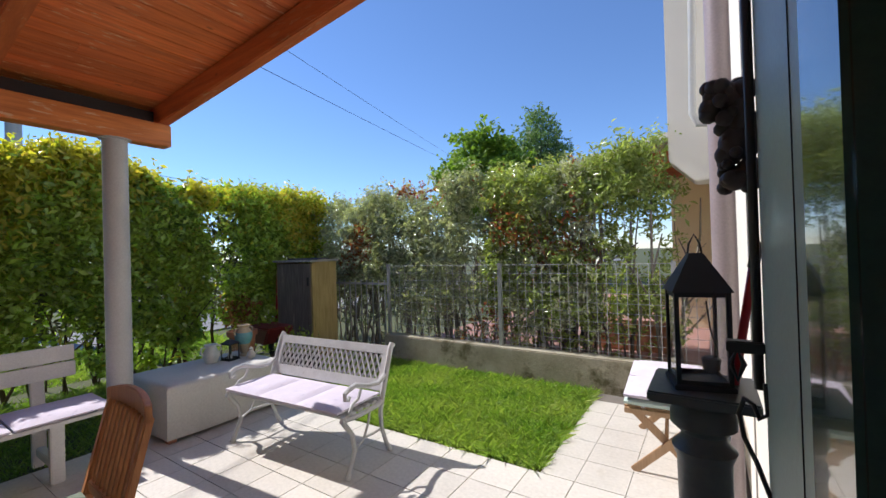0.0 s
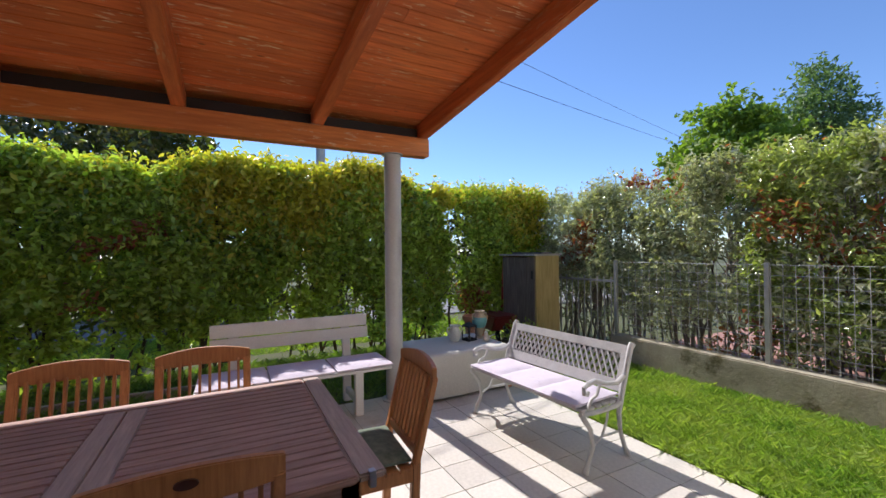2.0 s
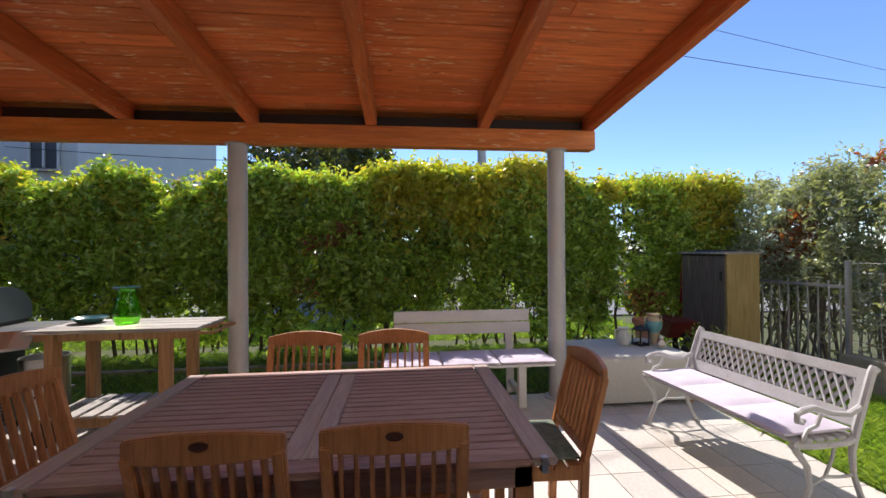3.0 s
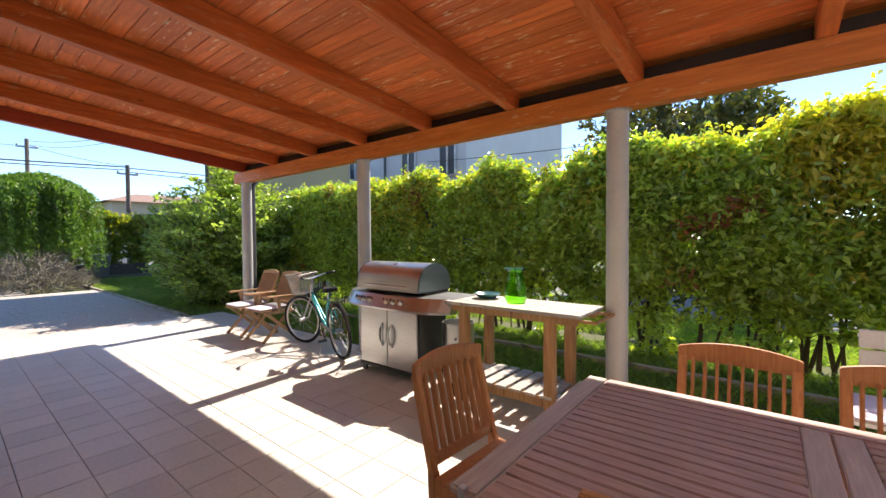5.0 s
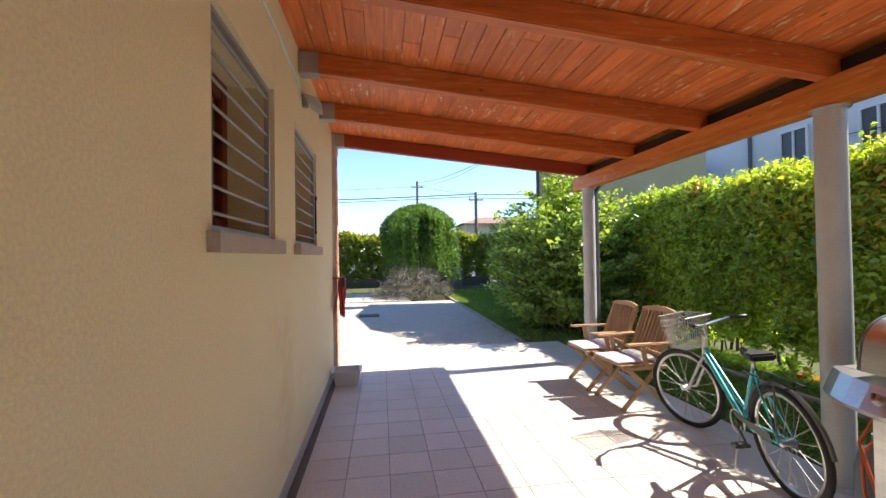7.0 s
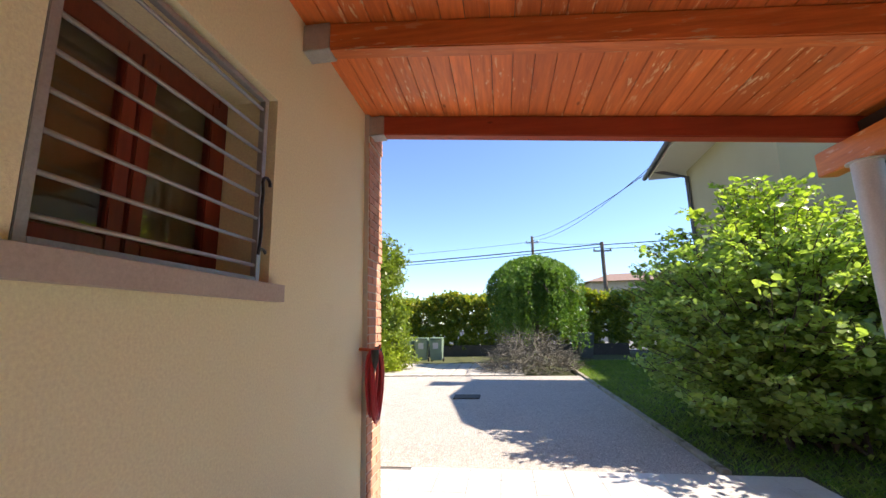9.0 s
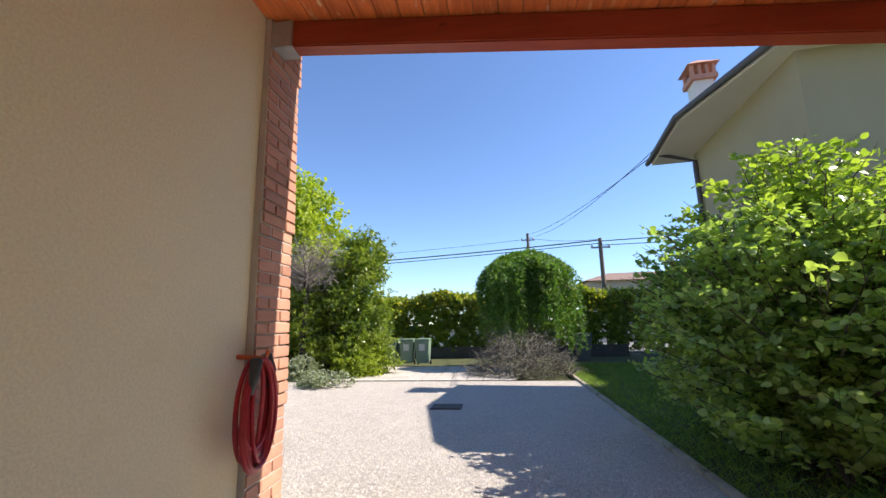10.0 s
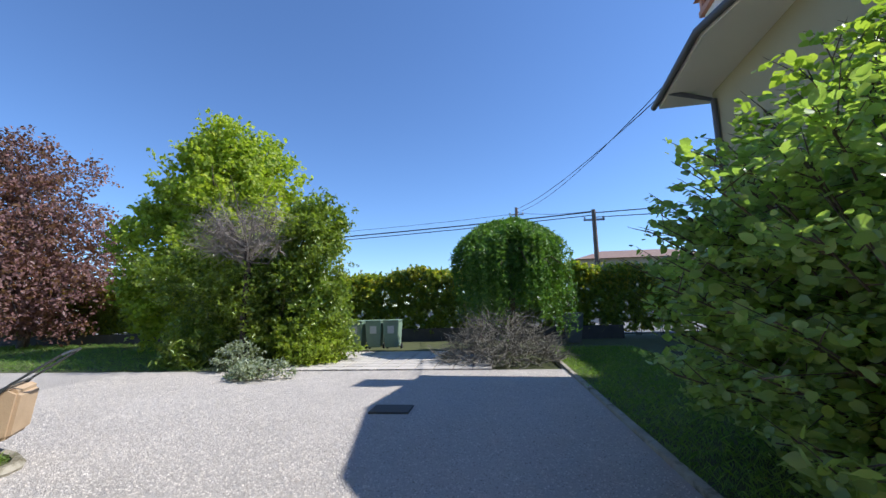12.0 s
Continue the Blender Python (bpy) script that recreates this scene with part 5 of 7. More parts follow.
for s in (-1, 1):
    part("seat_rail", Shape().box(-0.24, s * 0.4 - 0.02, 0.40, 0.24, s * 0.4 + 0.02, 0.435), M_PALETEAK, stool, "", 0.004)
    part("leg", Shape().bar((-0.2, s * 0.36, 0.0), (0.22, s * 0.36, 0.41), 0.022, 0.05), M_PALETEAK, stool, "", 0.004)
    part("leg", Shape().bar((0.22, s * 0.33, 0.0), (-0.2, s * 0.33, 0.41), 0.022, 0.05), M_PALETEAK, stool, "", 0.004)
for i in range(4):
    part("seat_slat", Shape().box(-0.24 + i * 0.125, -0.4, 0.435, -0.14 + i * 0.125, 0.4, 0.447), M_PALETEAK, stool)
part("stretcher", Shape().bar((0.0, -0.36, 0.2), (0.0, 0.36, 0.2), 0.025, 0.025), M_PALETEAK, stool)
M_MINT = surface("mint_cotton", (0.42, 0.55, 0.50), (0.55, 0.66, 0.6), 9, 150, 0.95, 0, 0.3)
for y in (-0.22, 0.24):
    for z, mt, lb in ((0.447, M_MINT, "mint green folded seat cushion"), (0.492, M_CUSHION, "white dotted seat cushion")):
        tagged(part("seat_cushion", Shape().pad(-0.24, y - 0.22, z - 0.004, 0.25, y + 0.225, z + 0.062, 10), mt, None, "", 0, True), lb + " stacked on the folding stool", "cushion", "stool cushions").matrix_basis = pose(0.1, 4.1, 0, 0, 0, 4)

# ---- neighbour's side ----
aw = thing("awning", "pale canvas awning on timber over the neighbouring terrace", "awning", pose(0, 0, 0))
part("canvas", Shape().add([(0.55, 5.78, 2.76), (0.55, 10.5, 2.76), (-1.9, 10.5, 2.6), (-1.9, 6.4, 2.5), (0.55, 5.78, 2.82), (0.55, 10.5, 2.82), (-1.9, 10.5, 2.65), (-1.9, 6.4, 2.55)], [(0, 1, 2, 3), (7, 6, 5, 4), (0, 4, 5, 1), (1, 5, 6, 2), (2, 6, 7, 3), (3, 7, 4, 0)]), surface("canvas", (0.66, 0.63, 0.57), (0.76, 0.73, 0.67), 3, 120, 0.9), aw)
part("beam", Shape().box(-1.85, 6.5, 2.34, 0.5, 6.6, 2.48), M_RAFTER, aw, "brown timber beam")
part("end_beam", Shape().box(-0.35, 6.42, 2.49, 0.5, 6.5, 2.66), M_RAFTER, aw, "short brown timber")
part("post", Shape().lathe([(0.06, 0), (0.06, 2.26)], (-1.7, 6.55, 0.08), 12), M_GREYPOST, aw)
structure("neighbour_wall", Shape().box(NORTH_X, 7.5, -0.2, NORTH_X + 0.35, 16, 6.0).box(-0.15, 9.0, -0.2, NORTH_X - 0.001, 9.3, 2.74), M_RENDER, "ochre rendered wall of the neighbouring house", "wall")
npl = thing("planter", "terracotta trough with a shrub on the neighbouring terrace", "planter", pose(-0.55, 7.0, 0.08))
part("trough", Shape().box(-0.5, -0.2, 0, 0.5, 0.2, 0.36), M_TERRA, npl, "", 0.02)
r = np.random.default_rng(6)
leaves("plant", np.stack([r.normal(scale=0.28, size=1500), r.normal(scale=0.15, size=1500), 0.45 + np.abs(r.normal(scale=0.25, size=1500))], 1), 0.07, M_DARKLEAF, npl, r)
tagged(part("red_cloth", Shape().pad(-2.14, 6.98, 0.85, -2.0, 7.02, 1.05, 5), M_RED, None, "", 0, True), "small bright red cloth hung beyond the fence", "cloth")
tagged(part("garden_table", Shape().box(-2.6, 6.8, 0.74, -1.2, 7.5, 0.78).box(-2.5, 6.9, 0.08, -2.44, 6.96, 0.74).box(-1.36, 6.9, 0.08, -1.3, 6.96, 0.74).box(-2.5, 7.35, 0.08, -2.44, 7.41, 0.74).box(-1.36, 7.35, 0.08, -1.3, 7.41, 0.74), M_STEELDARK), "dark garden table on the neighbouring terrace", "table")
tagged(part("hanging_line_post", Shape().tube([(-2.1, 7.0, 0.08), (-2.1, 7.0, 1.1)], 0.012, 6), M_GALV), "thin metal rod on the neighbouring terrace", "rod")

# ---- cooking corner ----
wt = thing("work_table", "rough pine work table with silvered top and slatted shelf", "table", pose(-3.33, -1.77, 0))
for i in range(4):
    part("top_board", Shape().box(-0.28 + i * 0.14, -0.64, 0.862, -0.143 + i * 0.14, 0.64, 0.89), M_GREYWOOD, wt, "", 0.004)
for x in (-0.2, 0.22):
    part("top_rail", Shape().box(x - 0.02, -0.58, 0.80, x + 0.02, 0.6, 0.862), M_PINE, wt, "", 0.004)
    part("shelf_rail", Shape().box(x - 0.02, -0.56, 0.12, x + 0.02, 0.56, 0.2), M_PINE, wt, "", 0.004)
    for y in (-0.45, 0.38):
        part("leg", Shape().box(x - 0.04, y - 0.04, 0.0 if y > 0 else 0.06, x + 0.04, y + 0.04, 0.862), M_PINE, wt, "", 0.006)
for y in (-0.45, 0.38):
    part("cross_rail", Shape().box(-0.16, y - 0.02, 0.79, 0.18, y + 0.02, 0.86), M_PINE, wt)
for i in range(8):
    part("shelf_slat", Shape().box(-0.25, -0.5 + i * 0.135, 0.2, 0.27, -0.4 + i * 0.135, 0.222), M_GREYWOOD, wt, "", 0.003)
for x in (-0.27, 0.29):
    part("wheel", Shape().tube([(x, -0.45 + 0.075 * math.cos(a * 0.3927), 0.1 + 0.075 * math.sin(a * 0.3927)) for a in range(16)], 0.026, 8, True).tube([(x - 0.012, -0.45, 0.1), (x + 0.012, -0.45, 0.1)], 0.06, 14), M_RUBBER, wt, "black solid wheel", 0, True)
part("handle", Shape().tube([(-0.2, 0.6, 0.84), (-0.2, 0.74, 0.84), (0.22, 0.74, 0.84), (0.22, 0.6, 0.84)], 0.013, 8), M_PINE, wt, "", 0, True)
gv = tagged(part("glass_vase", Shape().lathe([(0.05, 0), (0.078, 0.004), (0.098, 0.06), (0.094, 0.13), (0.072, 0.22), (0.06, 0.265), (0.064, 0.285), (0.112, 0.308), (0.114, 0.313), (0.064, 0.292), (0.0565, 0.265), (0.0685, 0.22), (0.0905, 0.13), (0.0945, 0.06), (0.074, 0.012), (0.02, 0.01)], (-3.27, -1.78, 0.891), 32), M_GREENGLASS, None, "", 0, True), "bright green blown glass vase on the work table", "vase")
gv.visible_shadow = False
bl = thing("bowl", "shallow blue-green bowl on the work table", "bowl", pose(-3.42, -2.17, 0.891))
part("dish", Shape().lathe([(0.06, 0), (0.08, 0.005), (0.12, 0.04), (0.13, 0.045), (0.125, 0.05), (0.08, 0.015), (0.02, 0.012)], (0, 0, 0), 28), surface("blue_glaze", (0.05, 0.14, 0.15), (0.1, 0.24, 0.25), 8, 50, 0.25), bl, "", 0, True)
bin_ = thing("steel_bin", "tall dented stainless steel drum beside the barbecue", "bin", pose(-3.42, -2.52, 0))
part("drum", Shape().lathe([(0.16, 0), (0.16, 0.6), (0.168, 0.605), (0.168, 0.62), (0.155, 0.62), (0.152, 0.05), (0.02, 0.04)], (0, 0, 0), 28), M_STEEL, bin_, "", 0, True)
for z in (0.32, 0.48):
    for a in range(3):
        part("lug", Shape().tube([(0.158 * math.cos(a * 2 + z), 0.158 * math.sin(a * 2 + z), z), (0.185 * math.cos(a * 2 + z), 0.185 * math.sin(a * 2 + z), z)], 0.012, 7), M_STEELDARK, bin_)

bq = thing("barbecue", "stainless steel gas barbecue with closed hood and doors", "barbecue", pose(-3.3, -3.2, 0))
# front towards +x; width along y
part("cart", Shape().box(-0.24, -0.43, 0.1, 0.21, 0.43, 0.74), M_STEELDARK, bq, "dark cabinet body", 0.008)
part("bottom_tray", Shape().box(-0.25, -0.44, 0.07, 0.235, 0.44, 0.10), M_STEELDARK, bq, "", 0.006)
for s in (-1, 1):
    d = part("door", Shape().box(0.212, 0.004 if s > 0 else -0.425, 0.115, 0.232, 0.425 if s > 0 else -0.004, 0.72), M_STEEL, bq, "brushed steel door", 0.005)
    part("handle", Shape().tube([(0.232, s * 0.07, 0.33), (0.255, s * 0.048, 0.38), (0.262, s * 0.04, 0.45), (0.255, s * 0.048, 0.52), (0.232, s * 0.07, 0.57)], 0.011, 8).tube([(0.232, s * 0.07, 0.33), (0.245, s * 0.10, 0.39), (0.247, s * 0.108, 0.45), (0.245, s * 0.10, 0.51), (0.232, s * 0.07, 0.57)], 0.011, 8), M_STEEL, d, "curved steel handle", 0, True)
front = Shape()
n = 16
for i in range(n + 1):
    u = 2 * i / n - 1
    y = -0.66 + 1.5 * i / n
    bow = 0.40 - 0.17 * abs(u) ** 4
    front.v += [(0.12, y, 0.75), (bow - 0.02, y, 0.75), (bow, y, 0.775), (bow - 0.075, y, 0.895), (0.12, y, 0.90)]
for i in range(n):
    front.f += [(i * 5 + k, i * 5 + (k + 1) % 5, (i + 1) * 5 + (k + 1) % 5, (i + 1) * 5 + k) for k in range(5)]
front.f += [(4, 3, 2, 1, 0), tuple(n * 5 + k for k in range(5))]
part("control_panel", front, M_STEEL, bq, "bowed polished steel control panel", 0, False)
for i, y in enumerate((-0.31, -0.21, -0.11, 0.13, 0.23, 0.33)):
    u = 2 * (y + 0.66) / 1.5 - 1
    x = 0.40 - 0.17 * abs(u) ** 4 - 0.045
    k = part("knob", Shape().tube([(x, y, 0.832), (x + 0.016, y, 0.842), (x + 0.042, y, 0.858)], [0.03, 0.026, 0.02], 14), M_STEEL, bq, "round control knob", 0, True)
    part("pointer", Shape().box(x + 0.036, y - 0.004, 0.845, x + 0.048, y + 0.004, 0.875), M_BLACK, k)
for a, b in ((-0.66, -0.45), (0.45, 0.84)):
    part("side_shelf", Shape().box(-0.22, a, 0.855, 0.12, b, 0.9), M_STEEL, bq, "steel side shelf", 0.008)
part("firebox", Shape().box(-0.25, -0.45, 0.74, 0.12, 0.45, 0.93), M_STEELDARK, bq, "", 0.006)
hood = [(-0.25, 0.93)] + [(-0.005 - 0.245 * math.cos(a), 1.0 + 0.215 * math.sin(a) ** 0.9) for a in [math.pi * k / 22 for k in range(21)]] + [(0.244, 1.0), (0.25, 0.93)]
h = part("hood", Shape().prism(hood, "y", -0.455, 0.455), M_STEEL, bq, "rounded brushed steel hood", 0, True)
# the caps' bluish reflection is painted in as a blue-grey base colour
for s in (-1, 1):
    part("end_cap", Shape().prism([(x * 1.01, z + 0.002) for x, z in hood], "y", s * 0.457, s * 0.475), plain("cap_blue_reflection", (0.24, 0.30, 0.33), 0.32, 0.6), h, "end cap tinted blue-grey for its reflection", 0.004)
part("handle", Shape().tube([(0.245, -0.3, 0.975), (0.29, -0.27, 0.985), (0.305, 0, 0.985), (0.29, 0.27, 0.985), (0.245, 0.3, 0.975)], 0.012, 10), M_STEEL, h, "long bar handle", 0, True)
part("thermometer", Shape().lathe([(0.03, 0), (0.03, 0.012), (0.02, 0.016)], (0, 0, 0), 18), M_STEEL, h, "round thermometer", 0, True).matrix_basis = pose(0.085, -0.0, 1.196, 0, 25, 0)
for x in (-0.2, 0.19):
    for y in (-0.4, 0.4):
        part("castor", Shape().tube([(x - 0.015, y, 0.035), (x + 0.015, y, 0.035)], 0.035, 12).box(x - 0.012, y - 0.015, 0.035, x + 0.012, y + 0.015, 0.075), M_BLACK, bq, "", 0, False)
for i in range(4):
    part("vent_slot", Shape().box(-0.02, 0.431, 0.18 + i * 0.03, 0.14, 0.434, 0.19 + i * 0.03), M_GALV, bq)
tagged(part("gas_hose", Shape().tube([(-3.25, -3.7, 0.74), (-3.2, -3.78, 0.5), (-3.15, -3.66, 0.25), (-3.2, -3.72, 0.1), (-3.28, -3.82, 0.2), (-3.24, -3.8, 0.42), (-3.3, -3.72, 0.6), (-3.35, -3.66, 0.5)], 0.009, 8), M_ORANGE, None, "", 0, True), "orange rubber gas hose hanging from the barbecue", "hose")
gb = thing("gas_bottle", "grey-blue gas bottle behind the barbecue", "gas bottle", pose(-3.42, -3.82, 0))
part("bottle", Shape().lathe([(0.1, 0), (0.12, 0.02), (0.125, 0.3), (0.1, 0.4), (0.05, 0.44), (0.05, 0.5)], (0, 0, 0), 20), plain("blue_grey_paint", (0.13, 0.16, 0.19), 0.45), gb, "", 0, True)

# ---- bicycle ----


def ring(c, r, k, lean=0.0, n=32):
    return [(c[0], c[1] + r * math.cos(2 * math.pi * i / n), c[2] + r * math.sin(2 * math.pi * i / n)) for i in range(n)]


bike = thing("bicycle", "teal and white bicycle with grey basket standing by a post", "bicycle", pose(-3.3, -4.58, 0.0, 0, 5, -15))
FW, RW, R0 = (0, -0.66, 0.345), (0, 0.47, 0.345), 0.325
for c, nm in ((FW, "front_wheel"), (RW, "rear_wheel")):
    tyre = part(nm, Shape().tube(ring(c, R0, 0), 0.021, 10, True), M_RUBBER, bike, "black rubber tyre", 0, True)
    part("rim", Shape().tube(ring(c, R0 - 0.03, 0), 0.012, 8, True), M_STEEL, tyre, "bright metal rim", 0, True)
    part("hub", Shape().tube([(-0.045, c[1], c[2]), (0.045, c[1], c[2])], 0.022, 10), M_STEEL, tyre, "", 0, True)
    for i in range(18):
        a = 2 * math.pi * i / 18
        part("spoke", Shape().tube([(0.03 * (-1) ** i, c[1], c[2]), (0, c[1] + (R0 - 0.03) * math.cos(a), c[2] + (R0 - 0.03) * math.sin(a))], 0.0022, 4), M_GALV, tyre)
BB, ST, HT = (0, 0.02, 0.3), (0, 0.2, 0.72), (0, -0.42, 0.78)
part("seat_tube", Shape().tube([BB, ST], 0.016, 10), M_TEAL, bike, "teal tube", 0, True)
part("down_tube", Shape().tube([BB, (0, -0.44, 0.68)], 0.019, 10).tube([(0, 0.06, 0.4), (0, -0.43, 0.74)], 0.016, 10), M_TEAL, bike, "teal frame tubes", 0, True)
part("head_tube", Shape().tube([(0, -0.455, 0.64), (0, -0.41, 0.84)], 0.02, 10), M_WHITE, bike, "white head tube", 0, True)
for s in (-1, 1):
    part("fork_blade", Shape().tube([(0, -0.455, 0.66), (s * 0.045, -0.47, 0.6), (s * 0.05, -0.6, 0.36), (s * 0.05, FW[1], FW[2])], 0.011, 8), M_WHITE, bike, "white fork blade", 0, True)
    part("stay", Shape().tube([BB, (s * 0.05, 0.2, 0.31), (s * 0.055, RW[1], RW[2])], 0.008, 6).tube([ST, (s * 0.055, RW[1], RW[2])], 0.008, 6), M_TEAL, bike, "", 0, True)
    part("grip", Shape().tube([(s * 0.24, -0.36, 0.97), (s * 0.31, -0.26, 0.98)], 0.016, 8), M_BLACK, bike, "black rubber grip", 0, True)
    part("crank", Shape().tube([(s * 0.06, 0.02, 0.3), (s * 0.07, 0.02 + s * 0.12, 0.3 - s * 0.1)], 0.01, 6).box(s * 0.07 - 0.01 if s > 0 else s * 0.07 - 0.09, 0.0 + s * 0.12, 0.28 - s * 0.1, s * 0.07 + (0.09 if s > 0 else 0.01), 0.06 + s * 0.12, 0.3 - s * 0.1), M_STEELDARK, bike, "crank with black pedal")
part("chainring", Shape().tube([(0.045, 0.02 + 0.085 * math.cos(i * 0.3927), 0.3 + 0.085 * math.sin(i * 0.3927)) for i in range(16)], 0.006, 6, True), M_STEEL, bike, "", 0, True)
part("chain_guard", Shape().prism(((0.0, 0.37), (0.4, 0.37), (0.42, 0.31), (0.05, 0.34)), "x", 0.05, 0.06), M_STEELDARK, bike)
part("handlebar", Shape().tube([(-0.31, -0.26, 0.98), (-0.24, -0.36, 0.97), (-0.1, -0.42, 0.94), (0, -0.42, 0.93), (0.1, -0.42, 0.94), (0.24, -0.36, 0.97), (0.31, -0.26, 0.98)], 0.011, 8).tube([(0, -0.41, 0.84), (0, -0.42, 0.94)], 0.013, 8), M_STEEL, bike, "", 0, True)
part("seat_post", Shape().tube([ST, (0, 0.23, 0.82)], 0.013, 8), M_STEEL, bike, "", 0, True)
part("saddle", Shape().prism(((-0.012, 0.08), (0.012, 0.08), (0.03, 0.2), (0.085, 0.27), (0.08, 0.34), (-0.08, 0.34), (-0.085, 0.27), (-0.03, 0.2)), "z", 0.82, 0.87), M_BLACK, bike, "black saddle", 0.018, True)
for c, a0, a1 in ((RW, 10, 190),):
    part("mudguard", Shape().tube([(0, c[1] + (R0 + 0.04) * math.cos(radians(a)), c[2] + (R0 + 0.04) * math.sin(radians(a))) for a in range(a0, a1, 12)], 0.014, 6), M_STEELDARK, bike, "dark mudguard", 0, True)
part("rack", Shape().tube([(-0.06, 0.2, 0.72), (-0.06, 0.6, 0.73), (0.06, 0.6, 0.73), (0.06, 0.2, 0.72)], 0.007, 6).tube([(0.05, 0.45, 0.335), (0.06, 0.5, 0.73)], 0.006, 6).tube([(-0.05, 0.45, 0.335), (-0.06, 0.5, 0.73)], 0.006, 6), M_STEELDARK, bike, "black luggage rack", 0, True)
bk = Shape()
for j in range(7):
    k = j / 6
    w, d, z = 0.11 + 0.055 * k, 0.08 + 0.05 * k, 0.72 + 0.28 * k
    bk.tube([(-w, -0.6 - d, z), (w, -0.6 - d, z), (w, -0.6 + d, z), (-w, -0.6 + d, z)], 0.006 if j == 6 else 0.0028, 5, True)
for j in range(11):
    u = 2 * j / 10 - 1
    for s in (-1, 1):
        bk.tube([(0.11 * u, -0.6 + s * 0.08, 0.72), (0.165 * u, -0.6 + s * 0.13, 1.0)], 0.0028, 4)
        bk.tube([(s * 0.11, -0.6 + 0.08 * u, 0.72), (s * 0.165, -0.6 + 0.13 * u, 1.0)], 0.0028, 4)
    bk.tube([(0.11 * u, -0.68, 0.72), (0.11 * u, -0.52, 0.72)], 0.0028, 4)
part("basket", bk, plain("grey_wire_basket", (0.34, 0.34, 0.33), 0.5), bike, "grey wire basket")
STEER = Matrix.Translation((0, -0.45, 0)) @ Matrix.Rotation(radians(28), 4, "Z") @ Matrix.Translation((0, 0.45, 0))
turned = ["front_wheel", "fork_blade", "handlebar", "grip", "basket"]
for ob in bike.children:
    if ob.name.split(".")[0] in turned:
        ob.matrix_basis = STEER
part("kickstand", Shape().tube([(0.04, 0.05, 0.28), (0.17, 0.14, 0.0)], 0.008, 6), M_STEEL, bike, "", 0, True)

# ---- folding armchairs ----


def folding_armchair(m):
    c = thing("folding_armchair", "pale teak folding armchair with grey cushion in the sun", "chair", m, "armchairs at the patio end")
    for s in (-1, 1):
        x = s * 0.26
        part("leg", Shape().bar((x, -0.24, 0.0), (x, 0.26, 0.44), 0.024, 0.045), M_PALETEAK, c, "", 0.004)
        part("leg", Shape().bar((x * 0.9, 0.28, 0.0), (x * 0.9, -0.14, 0.42), 0.024, 0.045).bar((x * 0.9, -0.14, 0.42), (x * 0.9, -0.34, 0.92), 0.024, 0.04), M_PALETEAK, c, "back stile running into the front leg", 0.004)
        part("armrest", Shape().box(x - 0.035, -0.28, 0.635, x + 0.035, 0.24, 0.66), M_PALETEAK, c, "", 0.01)
        part("arm_post", Shape().bar((x, 0.02, 0.4), (x, 0.06, 0.636), 0.022, 0.05), M_PALETEAK, c, "", 0.004)
        part("seat_rail", Shape().box(x - 0.012, -0.2, 0.4, x + 0.012, 0.28, 0.43), M_PALETEAK, c)
    crest(0.5, 0.9, -0.335, 0.028, M_PALETEAK, c, 0.05)
    part("lower_rail", Shape().bar((-0.23, -0.175, 0.52), (0.23, -0.175, 0.52), 0.022, 0.045), M_PALETEAK, c)
    for i in range(8):
        x = -0.19 + i * 0.0543
        part("back_slat", Shape().bar((x, -0.18, 0.52), (x, -0.345, 0.92), 0.036, 0.012, radians(90)), M_PALETEAK, c)
    for i in range(6):
        part("seat_slat", Shape().box(-0.25, -0.17 + i * 0.077, 0.43, 0.25, -0.105 + i * 0.077, 0.445), M_PALETEAK, c)
    part("cushion", Shape().pad(-0.21, -0.02, 0.446, 0.21, 0.30, 0.49), M_CUSHION, c, "pale cushion", 0, True)
    part("rolled_pad", Shape().pad(-0.21, -0.17, 0.446, 0.21, 0.0, 0.505), M_STRIPE, c, "grey striped pad", 0, True)
    return c


fc = folding_armchair(pose(-3.22, -5.85, 0, 0, 0, -88))
copy_thing(fc, pose(-3.2, -6.45, 0, 0, 0, -92))

